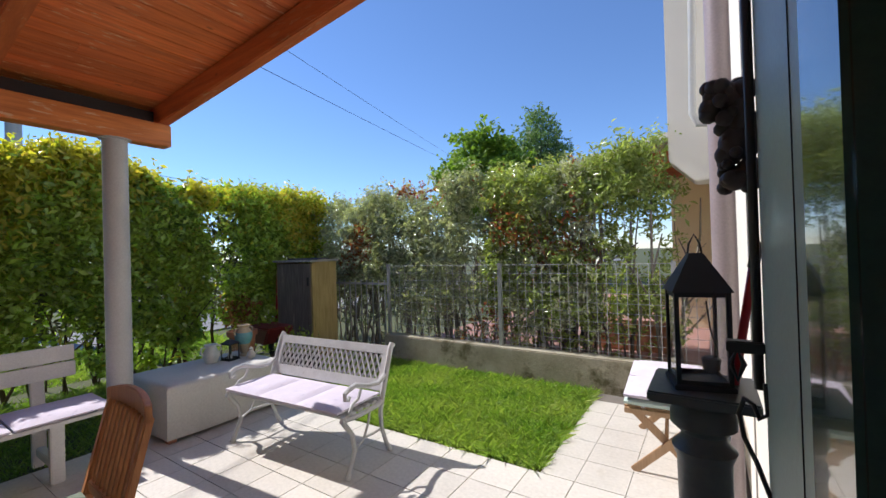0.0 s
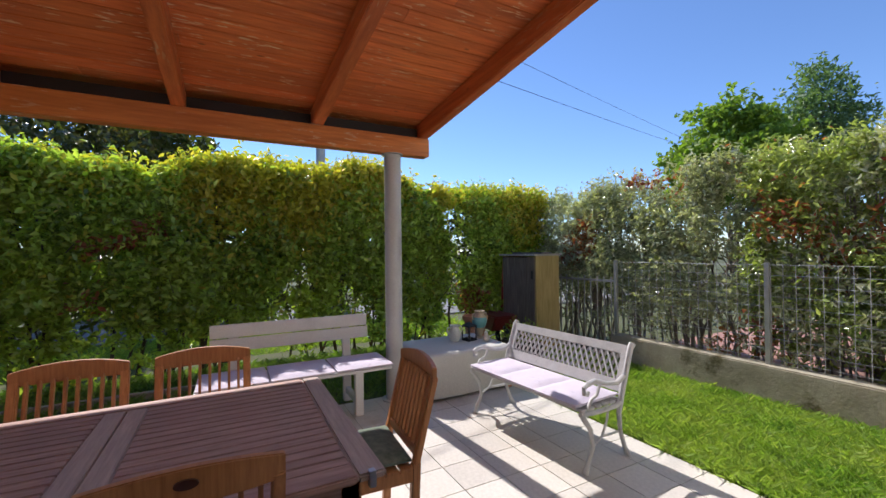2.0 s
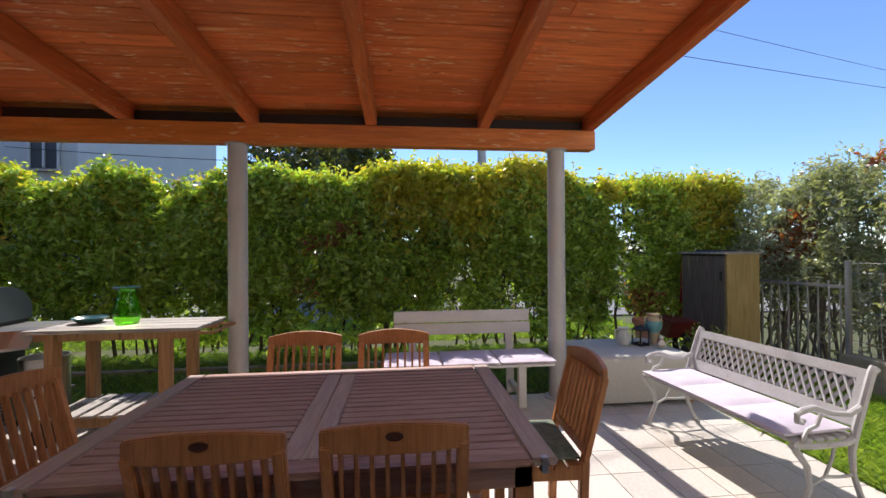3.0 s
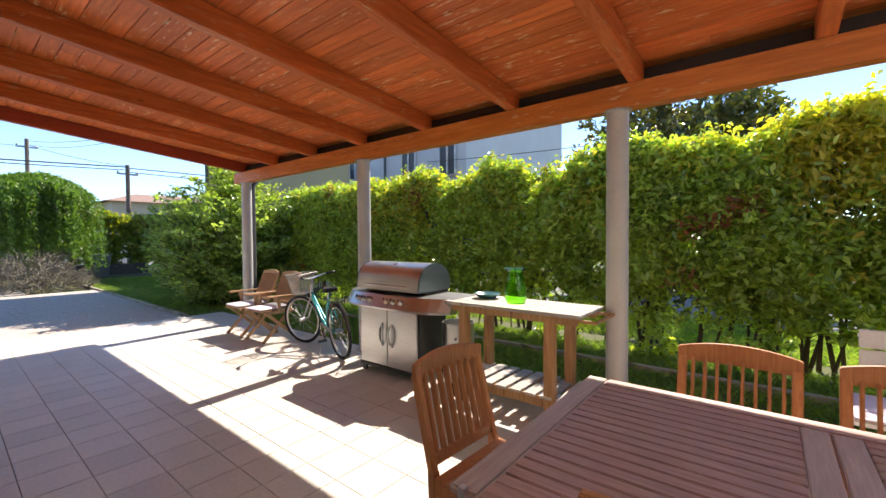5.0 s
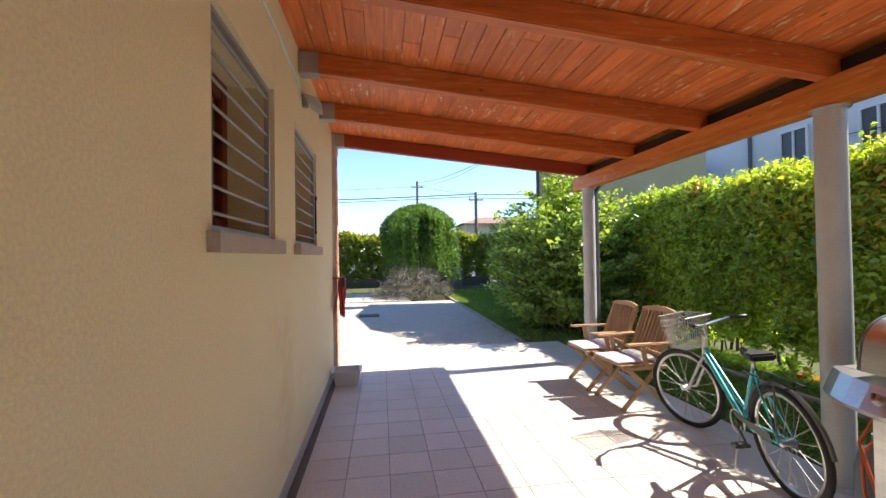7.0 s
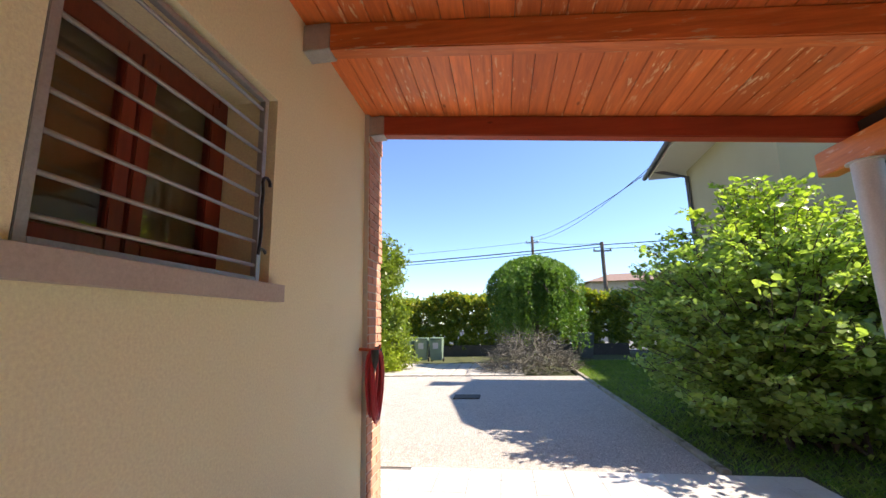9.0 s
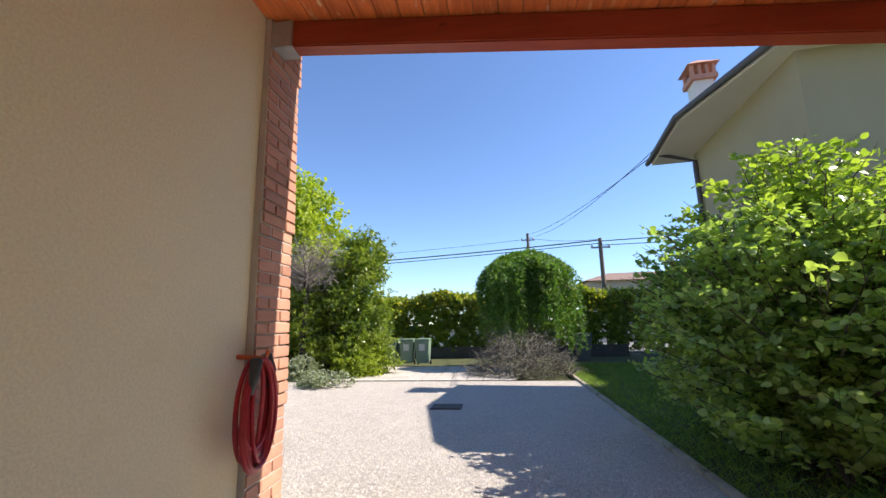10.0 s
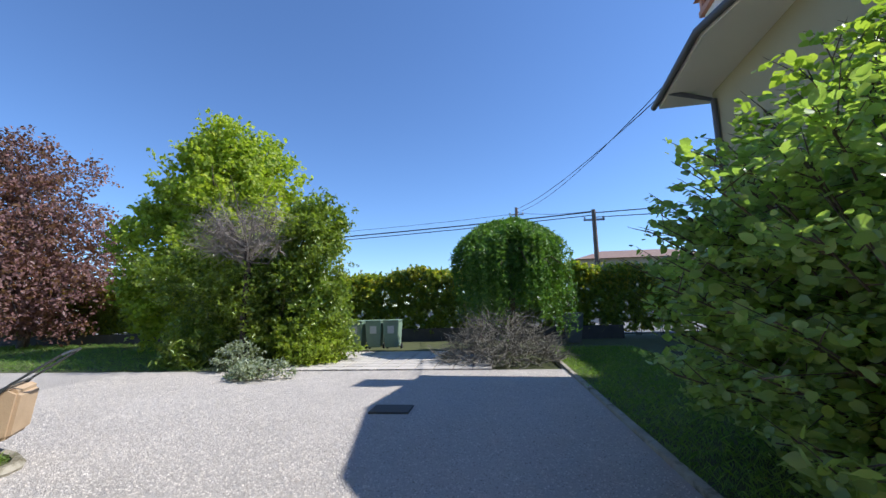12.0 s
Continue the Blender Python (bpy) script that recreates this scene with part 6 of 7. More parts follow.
# ---- on and by the ochre wall ----
for k, (a, b) in enumerate((W1, W2)):
    w = thing("window_%d" % (k + 1), "small window with galvanised bars and red-brown frame", "window", pose(0, (a + b) / 2, WZ0), "", "structure")
    hw, hh = (b - a) / 2, WZ1 - WZ0
    fr = Shape().box(0.27, -hw, 0, 0.33, -hw + 0.07, hh).box(0.27, hw - 0.07, 0, 0.33, hw, hh).box(0.27, -hw + 0.07, hh - 0.07, 0.33, hw - 0.07, hh).box(0.27, -hw + 0.07, 0, 0.33, hw - 0.07, 0.07)
    part("window_frame", fr, M_REDBROWN, w, "red-brown wooden frame", 0.006)
    for c in (-1, 1):
        mid = c * (hw / 2 - 0.03)
        sash = part("casement", Shape().box(0.255, mid - hw / 2 + 0.035, 0.06, 0.30, mid - hw / 2 + 0.10, hh - 0.06).box(0.255, mid + hw / 2 - 0.10, 0.06, 0.30, mid + hw / 2 - 0.035, hh - 0.06).box(0.255, mid - hw / 2 + 0.10, 0.06, 0.30, mid + hw / 2 - 0.10, 0.125).box(0.255, mid - hw / 2 + 0.10, hh - 0.125, 0.30, mid + hw / 2 - 0.10, hh - 0.06), M_REDBROWN, w, "red-brown casement", 0.005)
        g = part("pane", Shape().box(0.275, mid - hw / 2 + 0.10, 0.125, 0.282, mid + hw / 2 - 0.10, hh - 0.125), M_GLASS, sash, "clear pane")
        g.visible_shadow = False
    part("blind", Shape().box(0.345, -hw, 0, 0.355, hw, hh), surface("olive_curtain", (0.16, 0.13, 0.06), (0.26, 0.21, 0.1), 4, 60, 0.9), w, "olive curtain behind the pane")
    part("window_sill", Shape().box(-0.05, -hw - 0.06, -0.075, -0.001, hw + 0.05, 0.004).box(-0.001, -hw + 0.001, 0.0005, 0.27, hw - 0.001, 0.004), M_SILL, w, "pale stone sill", 0.006)
    a0, a1 = -hw + 0.055, hw - 0.012
    gr = part("grille_frame", Shape().box(0.012, a0, 0.012, 0.04, a0 + 0.03, hh - 0.03).box(0.012, a1 - 0.03, 0.012, 0.04, a1, hh - 0.03).box(0.012, a0 + 0.03, 0.012, 0.04, a1 - 0.03, 0.032).box(0.012, a0 + 0.03, hh - 0.055, 0.04, a1 - 0.03, hh - 0.03), M_GALV, w, "galvanised grille frame", 0.002)
    for i in range(8):
        part("bar", Shape().tube([(0.026, a0 + 0.02, 0.085 + i * 0.108), (0.026, a1 - 0.02, 0.085 + i * 0.108)], 0.008, 8), M_GALV, gr, "", 0, True)
    if k:
        hook = [(0.05 + 0.03 * math.cos(k * 0.55), 0.13 - 0.03 * math.sin(k * 0.55)) for k in range(-5, 1)] + [(0.072, 0.18), (0.066, 0.26), (0.074, 0.34), (0.068, 0.42), (0.072, 0.46)] + [(0.045 + 0.03 * math.cos(k * 0.55), 0.47 + 0.03 * math.sin(k * 0.55)) for k in range(0, 7)]
        part("shutter_hook", Shape().tube([(-0.004, -hw + 0.02 + y, z) for y, z in hook], 0.0075, 7), M_BLACK, w, "black twisted iron hook", 0, True)
fl = thing("floodlight", "small grey floodlight under the pergola roof", "floodlight", pose(-0.02, -5.4, 2.83))
part("housing", Shape().prism(((0.0, 0.06), (-0.13, 0.02), (-0.14, -0.07), (-0.04, -0.02)), "y", -0.09, 0.09), M_GREYPOST, fl, "", 0.008)
part("bracket", Shape().box(-0.03, -0.02, -0.03, 0.019, 0.02, 0.07), M_GALV, fl)
tagged(part("cable_duct", Shape().tube([(-0.012, -5.4, 2.9), (-0.012, -4.6, 2.96), (-0.012, -3.0, 2.97), (-0.012, -1.7, 2.97)], 0.011, 8), M_WHITE, None, "", 0, True), "white cable duct along the wall under the roof", "cable duct")
tub = thing("plastic_tub", "white rectangular plastic tub on the tiles by the wall", "tub", pose(-0.2, -7.05, 0, 0, 0, 3))
tb = Shape()
for z, w, d in ((0.0, 0.13, 0.1), (0.17, 0.16, 0.13), (0.175, 0.185, 0.15), (0.18, 0.185, 0.15), (0.178, 0.15, 0.12), (0.01, 0.12, 0.09)):
    tb.v += [(-w, -d, z), (w, -d, z), (w, d, z), (-w, d, z)]
for j in range(5):
    tb.f += [(j * 4 + i, j * 4 + (i + 1) % 4, j * 4 + 4 + (i + 1) % 4, j * 4 + 4 + i) for i in range(4)]
tb.f += [(3, 2, 1, 0), (20, 21, 22, 23)]
part("tub", tb, M_WHITE, tub, "", 0.004)
hs = thing("garden_hose", "coiled red garden hose hanging on the brick corner", "hose", pose(-0.07, -7.36, 1.27))
r = np.random.default_rng(9)
for i in range(9):
    w0, l0, o = r.uniform(0.05, 0.12), r.uniform(0.36, 0.5), r.uniform(-0.03, 0.03)
    part("coil", Shape().tube([(-0.03 - 0.006 * i + 0.015 * math.sin(2 * a), o + w0 * math.sin(a) * (1.15 - 0.5 * math.cos(a)) , -l0 / 2 + l0 / 2 * math.cos(a)) for a in [2 * math.pi * j / 20 for j in range(20)]], 0.011, 8, True), M_REDHOSE, hs, "loop of red rubber hose", 0, True)
part("hanger", Shape().tube([(0.07, 0, 0.01), (-0.08, 0, 0.0), (-0.09, 0, 0.04)], 0.012, 8), M_ORANGE, hs, "orange hanger hook", 0, True)
part("nozzle", Shape().tube([(-0.07, 0.06, 0.0), (-0.08, 0.09, -0.08), (-0.06, 0.08, -0.15)], [0.03, 0.022, 0.016], 10).tube([(-0.06, -0.03, 0.02), (-0.08, -0.06, -0.06), (-0.06, -0.075, -0.14)], [0.028, 0.022, 0.016], 10), M_STEELDARK, hs, "dark spray nozzle", 0, True)

# ---- drive and far garden ----
yard = thing("wheelie_bin", "green plastic wheeled waste bin with label on the paving", "bin", pose(1.45, -19.95, 0), "waste bins")
part("body", Shape().add([(-0.2, -0.25, 0.08), (0.2, -0.25, 0.08), (0.2, 0.22, 0.08), (-0.2, 0.22, 0.08), (-0.25, -0.3, 0.85), (0.25, -0.3, 0.85), (0.25, 0.27, 0.85), (-0.25, 0.27, 0.85)], [(3, 2, 1, 0), (4, 5, 6, 7), (0, 1, 5, 4), (1, 2, 6, 5), (2, 3, 7, 6), (3, 0, 4, 7)]), M_BINGREEN, yard, "", 0.02)
part("lid", Shape().box(-0.26, -0.33, 0.85, 0.26, 0.29, 0.9), M_BINGREEN, yard, "", 0.02)
part("label", Shape().box(-0.1, 0.252, 0.5, 0.1, 0.262, 0.74), M_WHITE, yard, "pale paper label")
for s in (-1, 1):
    part("wheel", Shape().tube([(s * 0.2, -0.22, 0.08), (s * 0.25, -0.22, 0.08)], 0.08, 14), M_RUBBER, yard)
copy_thing(yard, pose(2.03, -20.0, 0, 0, 0, 3))
copy_thing(yard, pose(2.6, -19.95, 0, 0, 0, -2))
pile = thing("brush_pile", "heap of dry cut branches on the gravel", "brush pile", pose(-1.85, -17.2, 0), "", "stuff")
r = np.random.default_rng(31)
st = Shape()
for i in range(900):
    a = r.uniform(0, 2 * math.pi)
    rr = 1.3 * math.sqrt(r.random())
    hh = 1.45 * (1 - (rr / 1.35) ** 2) * r.uniform(0.2, 1.0)
    p = Vector((rr * math.cos(a) * 1.05, rr * math.sin(a) * 0.7, max(0.03, hh * 0.8)))
    d = Vector((math.cos(a) * 0.5 + r.normal() * 0.6, math.sin(a) * 0.5 + r.normal() * 0.6, r.normal() * 0.45 + 0.15)).normalized() * r.uniform(0.25, 0.7)
    q = p + d
    q.z = max(0.02, q.z)
    mid = p.lerp(q, 0.5) + Vector(r.normal(scale=0.04, size=3))
    mid.z = max(0.02, mid.z)
    st.tube([p, mid, q], [0.010, 0.007, 0.003], 4)
tagged(part("branches", st, surface("cut_twig", (0.13, 0.12, 0.095), (0.27, 0.25, 0.205), 12, 70, 0.95, 0, 0.4), pile, "bare grey-brown twigs"), kind="stuff")
pp = crown(r, [(0, 0, 0.35, 1.1, 0.75, 0.65)], 900)[0]
leaves("dry_leaves", sprigs(pp, r.normal(size=pp.shape) * 0.5, 5, 0.2, r, 0.05), 0.06, surface("dry_leaf", (0.13, 0.12, 0.085), (0.27, 0.25, 0.19), 9, 50, 0.9), pile, r)
gp = thing("tall_planter", "tall square grey planter on the far lawn", "planter", pose(-4.25, -21.3, 0))
part("planter", Shape().add([(-0.2, -0.2, 0), (0.2, -0.2, 0), (0.2, 0.2, 0), (-0.2, 0.2, 0), (-0.3, -0.3, 0.95), (0.3, -0.3, 0.95), (0.3, 0.3, 0.95), (-0.3, 0.3, 0.95)], [(3, 2, 1, 0), (4, 5, 6, 7), (0, 1, 5, 4), (1, 2, 6, 5), (2, 3, 7, 6), (3, 0, 4, 7)]), plain("slate_plastic", (0.14, 0.16, 0.18), 0.5), gp, "", 0.02)
structure("manhole_cover", Shape().box(-0.56, -13.0, -0.05, -0.04, -12.6, 0.012), surface("rusty_iron", (0.05, 0.045, 0.04), (0.1, 0.085, 0.07), 9, 60, 0.7), "dark square iron manhole cover in the gravel", "manhole", 0.006)
slabs = structure("pavement", Shape().box(-1.6, -19.3, -0.2, 3.3, -16.02, -0.008), M_GROUT, "bed of the pale paving slabs beside the bins", "paving")
slab = part("slab", Shape().box(-0.195, -0.195, -0.008, 0.195, 0.195, 0.012), surface("pale_slab", (0.46, 0.42, 0.36), (0.58, 0.54, 0.48), 3, 50, 0.85, piece=0.1), slabs, "", 0.006)
for i in range(12):
    for j in range(8):
        if i or j:
            o = new("slab", slab.data)
            o.parent = slabs
        else:
            o = slab
        o.location = (-1.4 + i * 0.41, -19.09 + j * 0.41, 0)
structure("roadside_wall", Shape().box(-6.4, -23.35, -0.2, 30, -23.2, 0.42), surface("dark_wall", (0.05, 0.045, 0.04), (0.1, 0.09, 0.08), 3, 50, 0.9), "low dark wall along the road hedge", "wall")
rd = surface("white_kerb", (0.5, 0.48, 0.45), (0.62, 0.6, 0.56), 3, 50, 0.8)
structure("road_barrier", Shape().box(-30, -33.6, 0, 60, -33.3, 0.9), rd, "long pale wall across the road", "wall")

tree("silver_shrub", "low silver-leaved shrub at the gravel edge", pose(2.95, -15.1, 0), [(0, 0, 0.12, 0.7, 0.4, 0.18), (0.5, -0.3, 0.15, 0.45, 0.4, 0.24)], 0.2, M_SILVER, 700, 0.07, 32, 6, 8, 0.14, 0.5, 0.5, 4, "shrub", 0, 0.02)
tree("olive_shrub", "yellow-green low shrub beside the bins", pose(2.95, -16.75, 0), [(0, 0, 0.45, 0.6, 0.4, 0.5), (-0.45, -0.4, 0.55, 0.4, 0.5, 0.6)], 0.4, M_MAPLE, 1000, 0.08, 33, 6, 8, 0.16, 0.5, 0.5, 4, "shrub", 0, 0.03)
tree("fern_clump", "clump of arching green leaves at the lawn edge", pose(5.8, -16.6, 0), [(0, 0, 0.35, 0.6, 0.4, 0.4)], 0.2, M_DARKLEAF, 260, 0.2, 34, 5, 7, 0.25, 0.2, 0.25, 4, "shrub", 0, 0.02)
tree("low_shrub", "small grey-green shrub below the bare tree", pose(4.2, -16.2, 0), [(0, 0, 0.25, 0.5, 0.4, 0.3)], 0.3, M_SILVER, 300, 0.09, 35, 5, 7, 0.16, 0.5, 0.4, 4, "shrub", 0, 0.02)
dead = thing("bare_tree", "leafless grey-brown tree between green shrubs", "tree", pose(4.3, -16.75, 0))
r = np.random.default_rng(36)
st = Shape()
st.tube([(0, 0, 0), (0.05, 0, 1.2), (-0.03, 0.05, 2.3), (0.06, 0, 3.0)], [0.12, 0.10, 0.085, 0.06], 8)
part("trunk", st, surface("dark_bark", (0.035, 0.026, 0.02), (0.08, 0.06, 0.045), 12, 70, 0.95, 0, 0.9), dead, "", 0, True)
st = Shape()
for i in range(46):
    a = r.uniform(0, 2 * math.pi)
    out = 1.5 * math.sqrt(r.random())
    p = Vector((0.03, 0.02, r.uniform(2.3, 3.0)))
    q = Vector((math.cos(a) * out + 0.15, math.sin(a) * out * 0.6, r.uniform(2.75, 4.35 - 0.4 * out)))
    mid = p.lerp(q, 0.5) + Vector(r.normal(scale=0.1, size=3))
    st.tube([p, mid, q], [0.026, 0.017, 0.006], 5)
    for j in range(22):
        s0 = mid.lerp(q, r.random() * 1.05)
        e = s0 + Vector((r.normal(scale=0.26), r.normal(scale=0.22), r.normal(scale=0.2) + 0.05))
        st.tube([s0, e], [0.007, 0.003], 3)
        st.tube([s0.lerp(e, 0.6), e + Vector(r.normal(scale=0.12, size=3))], [0.0045, 0.002], 3)
tagged(part("branchwork", st, surface("grey_twig", (0.20, 0.17, 0.14), (0.36, 0.31, 0.265), 12, 70, 0.95, 0, 0.4), dead, "fine dry grey twigs"), kind="stuff")

mw = thing("lawn_mower", "red petrol lawn mower with beige grass bag on the gravel", "lawn mower", pose(3.47, -10.42, 0.025, 0, 0, 35))
part("deck", Shape().prism(((-0.45, 0.1), (-0.42, 0.2), (-0.2, 0.26), (0.3, 0.26), (0.42, 0.2), (0.42, 0.1)), "y", -0.24, 0.24), M_RED, mw, "red steel deck", 0.03)
part("engine", Shape().lathe([(0.16, 0.26), (0.17, 0.34), (0.15, 0.42), (0.08, 0.44)], (0.12, 0, 0), 20), M_RED, mw, "red engine cover", 0, True)
for x in (-0.38, 0.36):
    for s in (-1, 1):
        part("wheel", Shape().tube([(x, s * 0.25, 0.1), (x, s * 0.3, 0.1)], 0.1, 18), M_RUBBER, mw, "black wheel", 0.01)
part("grass_bag", Shape().prism(((-0.38, 0.13), (-0.82, 0.22), (-0.87, 0.62), (-0.78, 0.68), (-0.4, 0.47)), "y", -0.24, 0.24), surface("beige_cloth", (0.40, 0.28, 0.16), (0.52, 0.38, 0.24), 4, 120, 0.95, 0, 0.4), mw, "beige cloth grass bag", 0.03)
for s in (-1, 1):
    part("handle_tube", Shape().tube([(-0.36, s * 0.26, 0.24), (-0.8, s * 0.26, 0.70), (-1.12, s * 0.24, 0.93)], 0.012, 8), M_STEELDARK, mw, "", 0, True)
part("handle_bar", Shape().tube([(-1.12, -0.24, 0.93), (-1.17, -0.15, 0.96), (-1.17, 0.15, 0.96), (-1.12, 0.24, 0.93)], 0.012, 8), M_STEELDARK, mw, "", 0, True)
part("bag_frame", Shape().tube([(-0.4, -0.25, 0.48), (-0.79, -0.25, 0.69), (-0.79, 0.25, 0.69), (-0.4, 0.25, 0.48)], 0.01, 6), M_STEELDARK, mw, "", 0, True)
gi = thing("grass_island", "small rounded grass island with stone edging", "grass bed", pose(3.55, -10.6, 0))
part("edging", Shape().tube([(1.0 * math.cos(a * 0.2618), 0.42 * math.sin(a * 0.2618), 0.01) for a in range(24)], 0.06, 6, True), M_CONC, gi, "stone edging", 0, True)
part("turf", Shape().prism([(1.0 * math.cos(a * 0.2618), 0.42 * math.sin(a * 0.2618)) for a in range(24)], "z", -0.05, 0.025), M_GRASSBASE, gi)

# ---- houses beyond ----


def window_on(parent, x, y, z, w, h, along, face):
    """A framed window flush on a wall; along is the wall's axis, face the way it looks."""
    d = 0.06 * face
    def bx(a0, a1, z0, z1, d0, d1):
        lo, hi = min(d0, d1), max(d0, d1)
        return Shape().box(x + lo, y + a0, z0, x + hi, y + a1, z1) if along == "y" else Shape().box(x + a0, y + lo, z0, x + a1, y + hi, z1)
    wi = part("window", bx(-w / 2, w / 2, z, z + h, -0.05 * face, 0.01 * face), M_STEELDARK, parent, "dark window")
    for a0, a1, z0, z1 in ((-w / 2 - 0.07, -w / 2, z - 0.07, z + h + 0.07), (w / 2, w / 2 + 0.07, z - 0.07, z + h + 0.07), (-w / 2, w / 2, z + h, z + h + 0.07), (-0.03, 0.03, z, z + h)):
        part("frame", bx(a0, a1, z0, z1, 0, d), M_WHITE, wi)
    part("sill", bx(-w / 2 - 0.12, w / 2 + 0.12, z - 0.12, z - 0.05, 0, d * 2.2), M_SILL, wi)


nh = thing("neighbour_house", "olive rendered two-storey house with broad pale eaves", "house", pose(-6.03, -15.6, 0, 0, 0, -4.5))
part("wall", Shape().box(-3.2, 0.35, -0.2, 0, 4.2, 5.21), M_OLIVE, nh, "olive rendered wall")
part("soffit", Shape().prism(((-3.9, -0.1), (0.80, -0.1), (0.92, 2.3), (0.3, 4.4), (0.0, 4.75), (-3.9, 4.75)), "z", 5.2, 5.28), M_WHITEWALL, nh, "pale soffit under the eaves")
part("roof", Shape().add([(0.86, -0.15, 5.29), (0.98, 2.3, 5.29), (0.33, 4.45, 5.29), (0.0, 4.8, 5.29), (-4.0, 4.8, 5.29), (-4.0, -0.15, 5.29), (-1.6, -0.15, 6.3), (-1.6, 4.0, 6.3)], [(5, 4, 3, 2, 1, 0), (0, 1, 7, 6), (1, 2, 7), (2, 3, 7), (3, 4, 7), (4, 5, 6, 7), (5, 0, 6)]), M_ROOFTILE, nh, "tiled pitched roof")
part("gutter", Shape().tube([(0.87, -0.2, 5.28), (0.99, 2.3, 5.28), (0.34, 4.46, 5.28), (0.0, 4.84, 5.28)], 0.06, 10), M_DARKPIPE, nh, "dark gutter", 0, True)
chim = part("chimney", Shape().box(-0.2, 0.1, 5.0, 0.22, 0.52, 7.3), M_WHITEWALL, nh, "pale chimney stack")
chim.location = (-0.38, 0.0, -0.3)
for i in range(4):
    for j in range(2):
        part("cap_brick", Shape().box(-0.26 + i * 0.155, 0.04 if j else 0.48, 7.42, -0.19 + i * 0.155, 0.13 if j else 0.57, 7.68), M_BRICK, chim)
part("cap", Shape().box(-0.28, 0.02, 7.3, 0.3, 0.6, 7.42).add([(-0.34, -0.04, 7.68), (0.36, -0.04, 7.68), (0.36, 0.66, 7.68), (-0.34, 0.66, 7.68), (0.01, 0.31, 7.95)], [(3, 2, 1, 0), (0, 1, 4), (1, 2, 4), (2, 3, 4), (3, 0, 4)]), M_BRICK, chim, "brick chimney cap")
part("downpipe", Shape().tube([(0.06, 0.5, 0), (0.06, 0.5, 5.0), (0.8, 0.5, 5.24)], 0.05, 10), M_DARKPIPE, nh)
wb = thing("apartment_house", "pale grey rendered house with balcony beyond the hedge", "house", pose(-14, -10, 0))
part("wall", Shape().box(-10, -16, -0.2, 0, 0.05, 10.6), M_PALEHOUSE, wb, "pale grey rendered wall")
part("roof", Shape().box(-10.5, -16.5, 10.6, 0.5, 0.5, 10.85), M_ROOFTILE, wb, "flat-edged tiled roof")
part("balcony", Shape().box(0, -10.5, 4.3, 1.0, -6.5, 4.5).box(0.9, -10.5, 4.5, 1.0, -6.5, 5.3), M_PALEHOUSE, wb, "projecting balcony")
part("downpipe", Shape().tube([(0.06, -4.8, 0), (0.06, -4.8, 10.6)], 0.06, 8), M_DARKPIPE, wb)
for y, z in ((-0.9, 4.25), (-3.2, 4.25), (-7.5, 4.6), (-9.4, 4.6), (-13, 4.4), (-0.9, 1.4), (-3.2, 1.4)):
    window_on(wb, 0.05, y, z, 0.8, 1.2, "y", 1)
fh = thing("far_house", "low beige house with brown tiled roof across the road", "house", pose(-14.5, -46, 0))
part("wall", Shape().box(-6, -4, -0.2, 5, 2, 4.9), surface("beige_render", (0.5, 0.42, 0.32), (0.58, 0.5, 0.4), 1, 60, 0.9), fh)
part("roof", Shape().add([(-6.6, -4.6, 4.9), (5.6, -4.6, 4.9), (5.6, 2.6, 4.9), (-6.6, 2.6, 4.9), (-3.5, -1, 5.9), (2.5, -1, 5.9)], [(3, 2, 1, 0), (0, 1, 5, 4), (1, 2, 5), (2, 3, 4, 5), (3, 0, 4)]), M_ROOFTILE, fh, "brown hipped roof")
for x in (-4, -1, 2):
    window_on(fh, x, 2.0, 2.6, 1.0, 1.3, "x", 1)
M_POLE = surface("weathered_pole", (0.16, 0.12, 0.09), (0.26, 0.2, 0.16), 4, 40, 0.9)
for x, y, z, lb in ((-6.3, -25.8, 5.35, "dark wooden utility pole carrying cables"), (-3.4, -33.0, 7.3, "tall utility pole with insulators across the road")):
    po = thing("utility_pole", lb, "utility pole", pose(x, y, 0))
    part("pole", Shape().lathe([(0.13, -0.2), (0.09, z)], (0, 0, 0), 10), M_POLE, po, "", 0, True)
    part("crossarm", Shape().box(-0.45, -0.04, z - 0.5, 0.45, 0.04, z - 0.42), M_GALV, po)
    for s in (-0.4, 0.4):
        part("insulator", Shape().lathe([(0.03, 0), (0.05, 0.04), (0.02, 0.12)], (s, 0, z - 0.42), 8), M_WHITE, po)
po = thing("concrete_pole", "grey concrete pole beyond the hedge", "utility pole", pose(-12.0, 3.0, 0))
part("pole", Shape().lathe([(0.16, -0.2), (0.11, 9.2)], (0, 0, 0), 12), M_GREYPOST, po, "", 0, True)
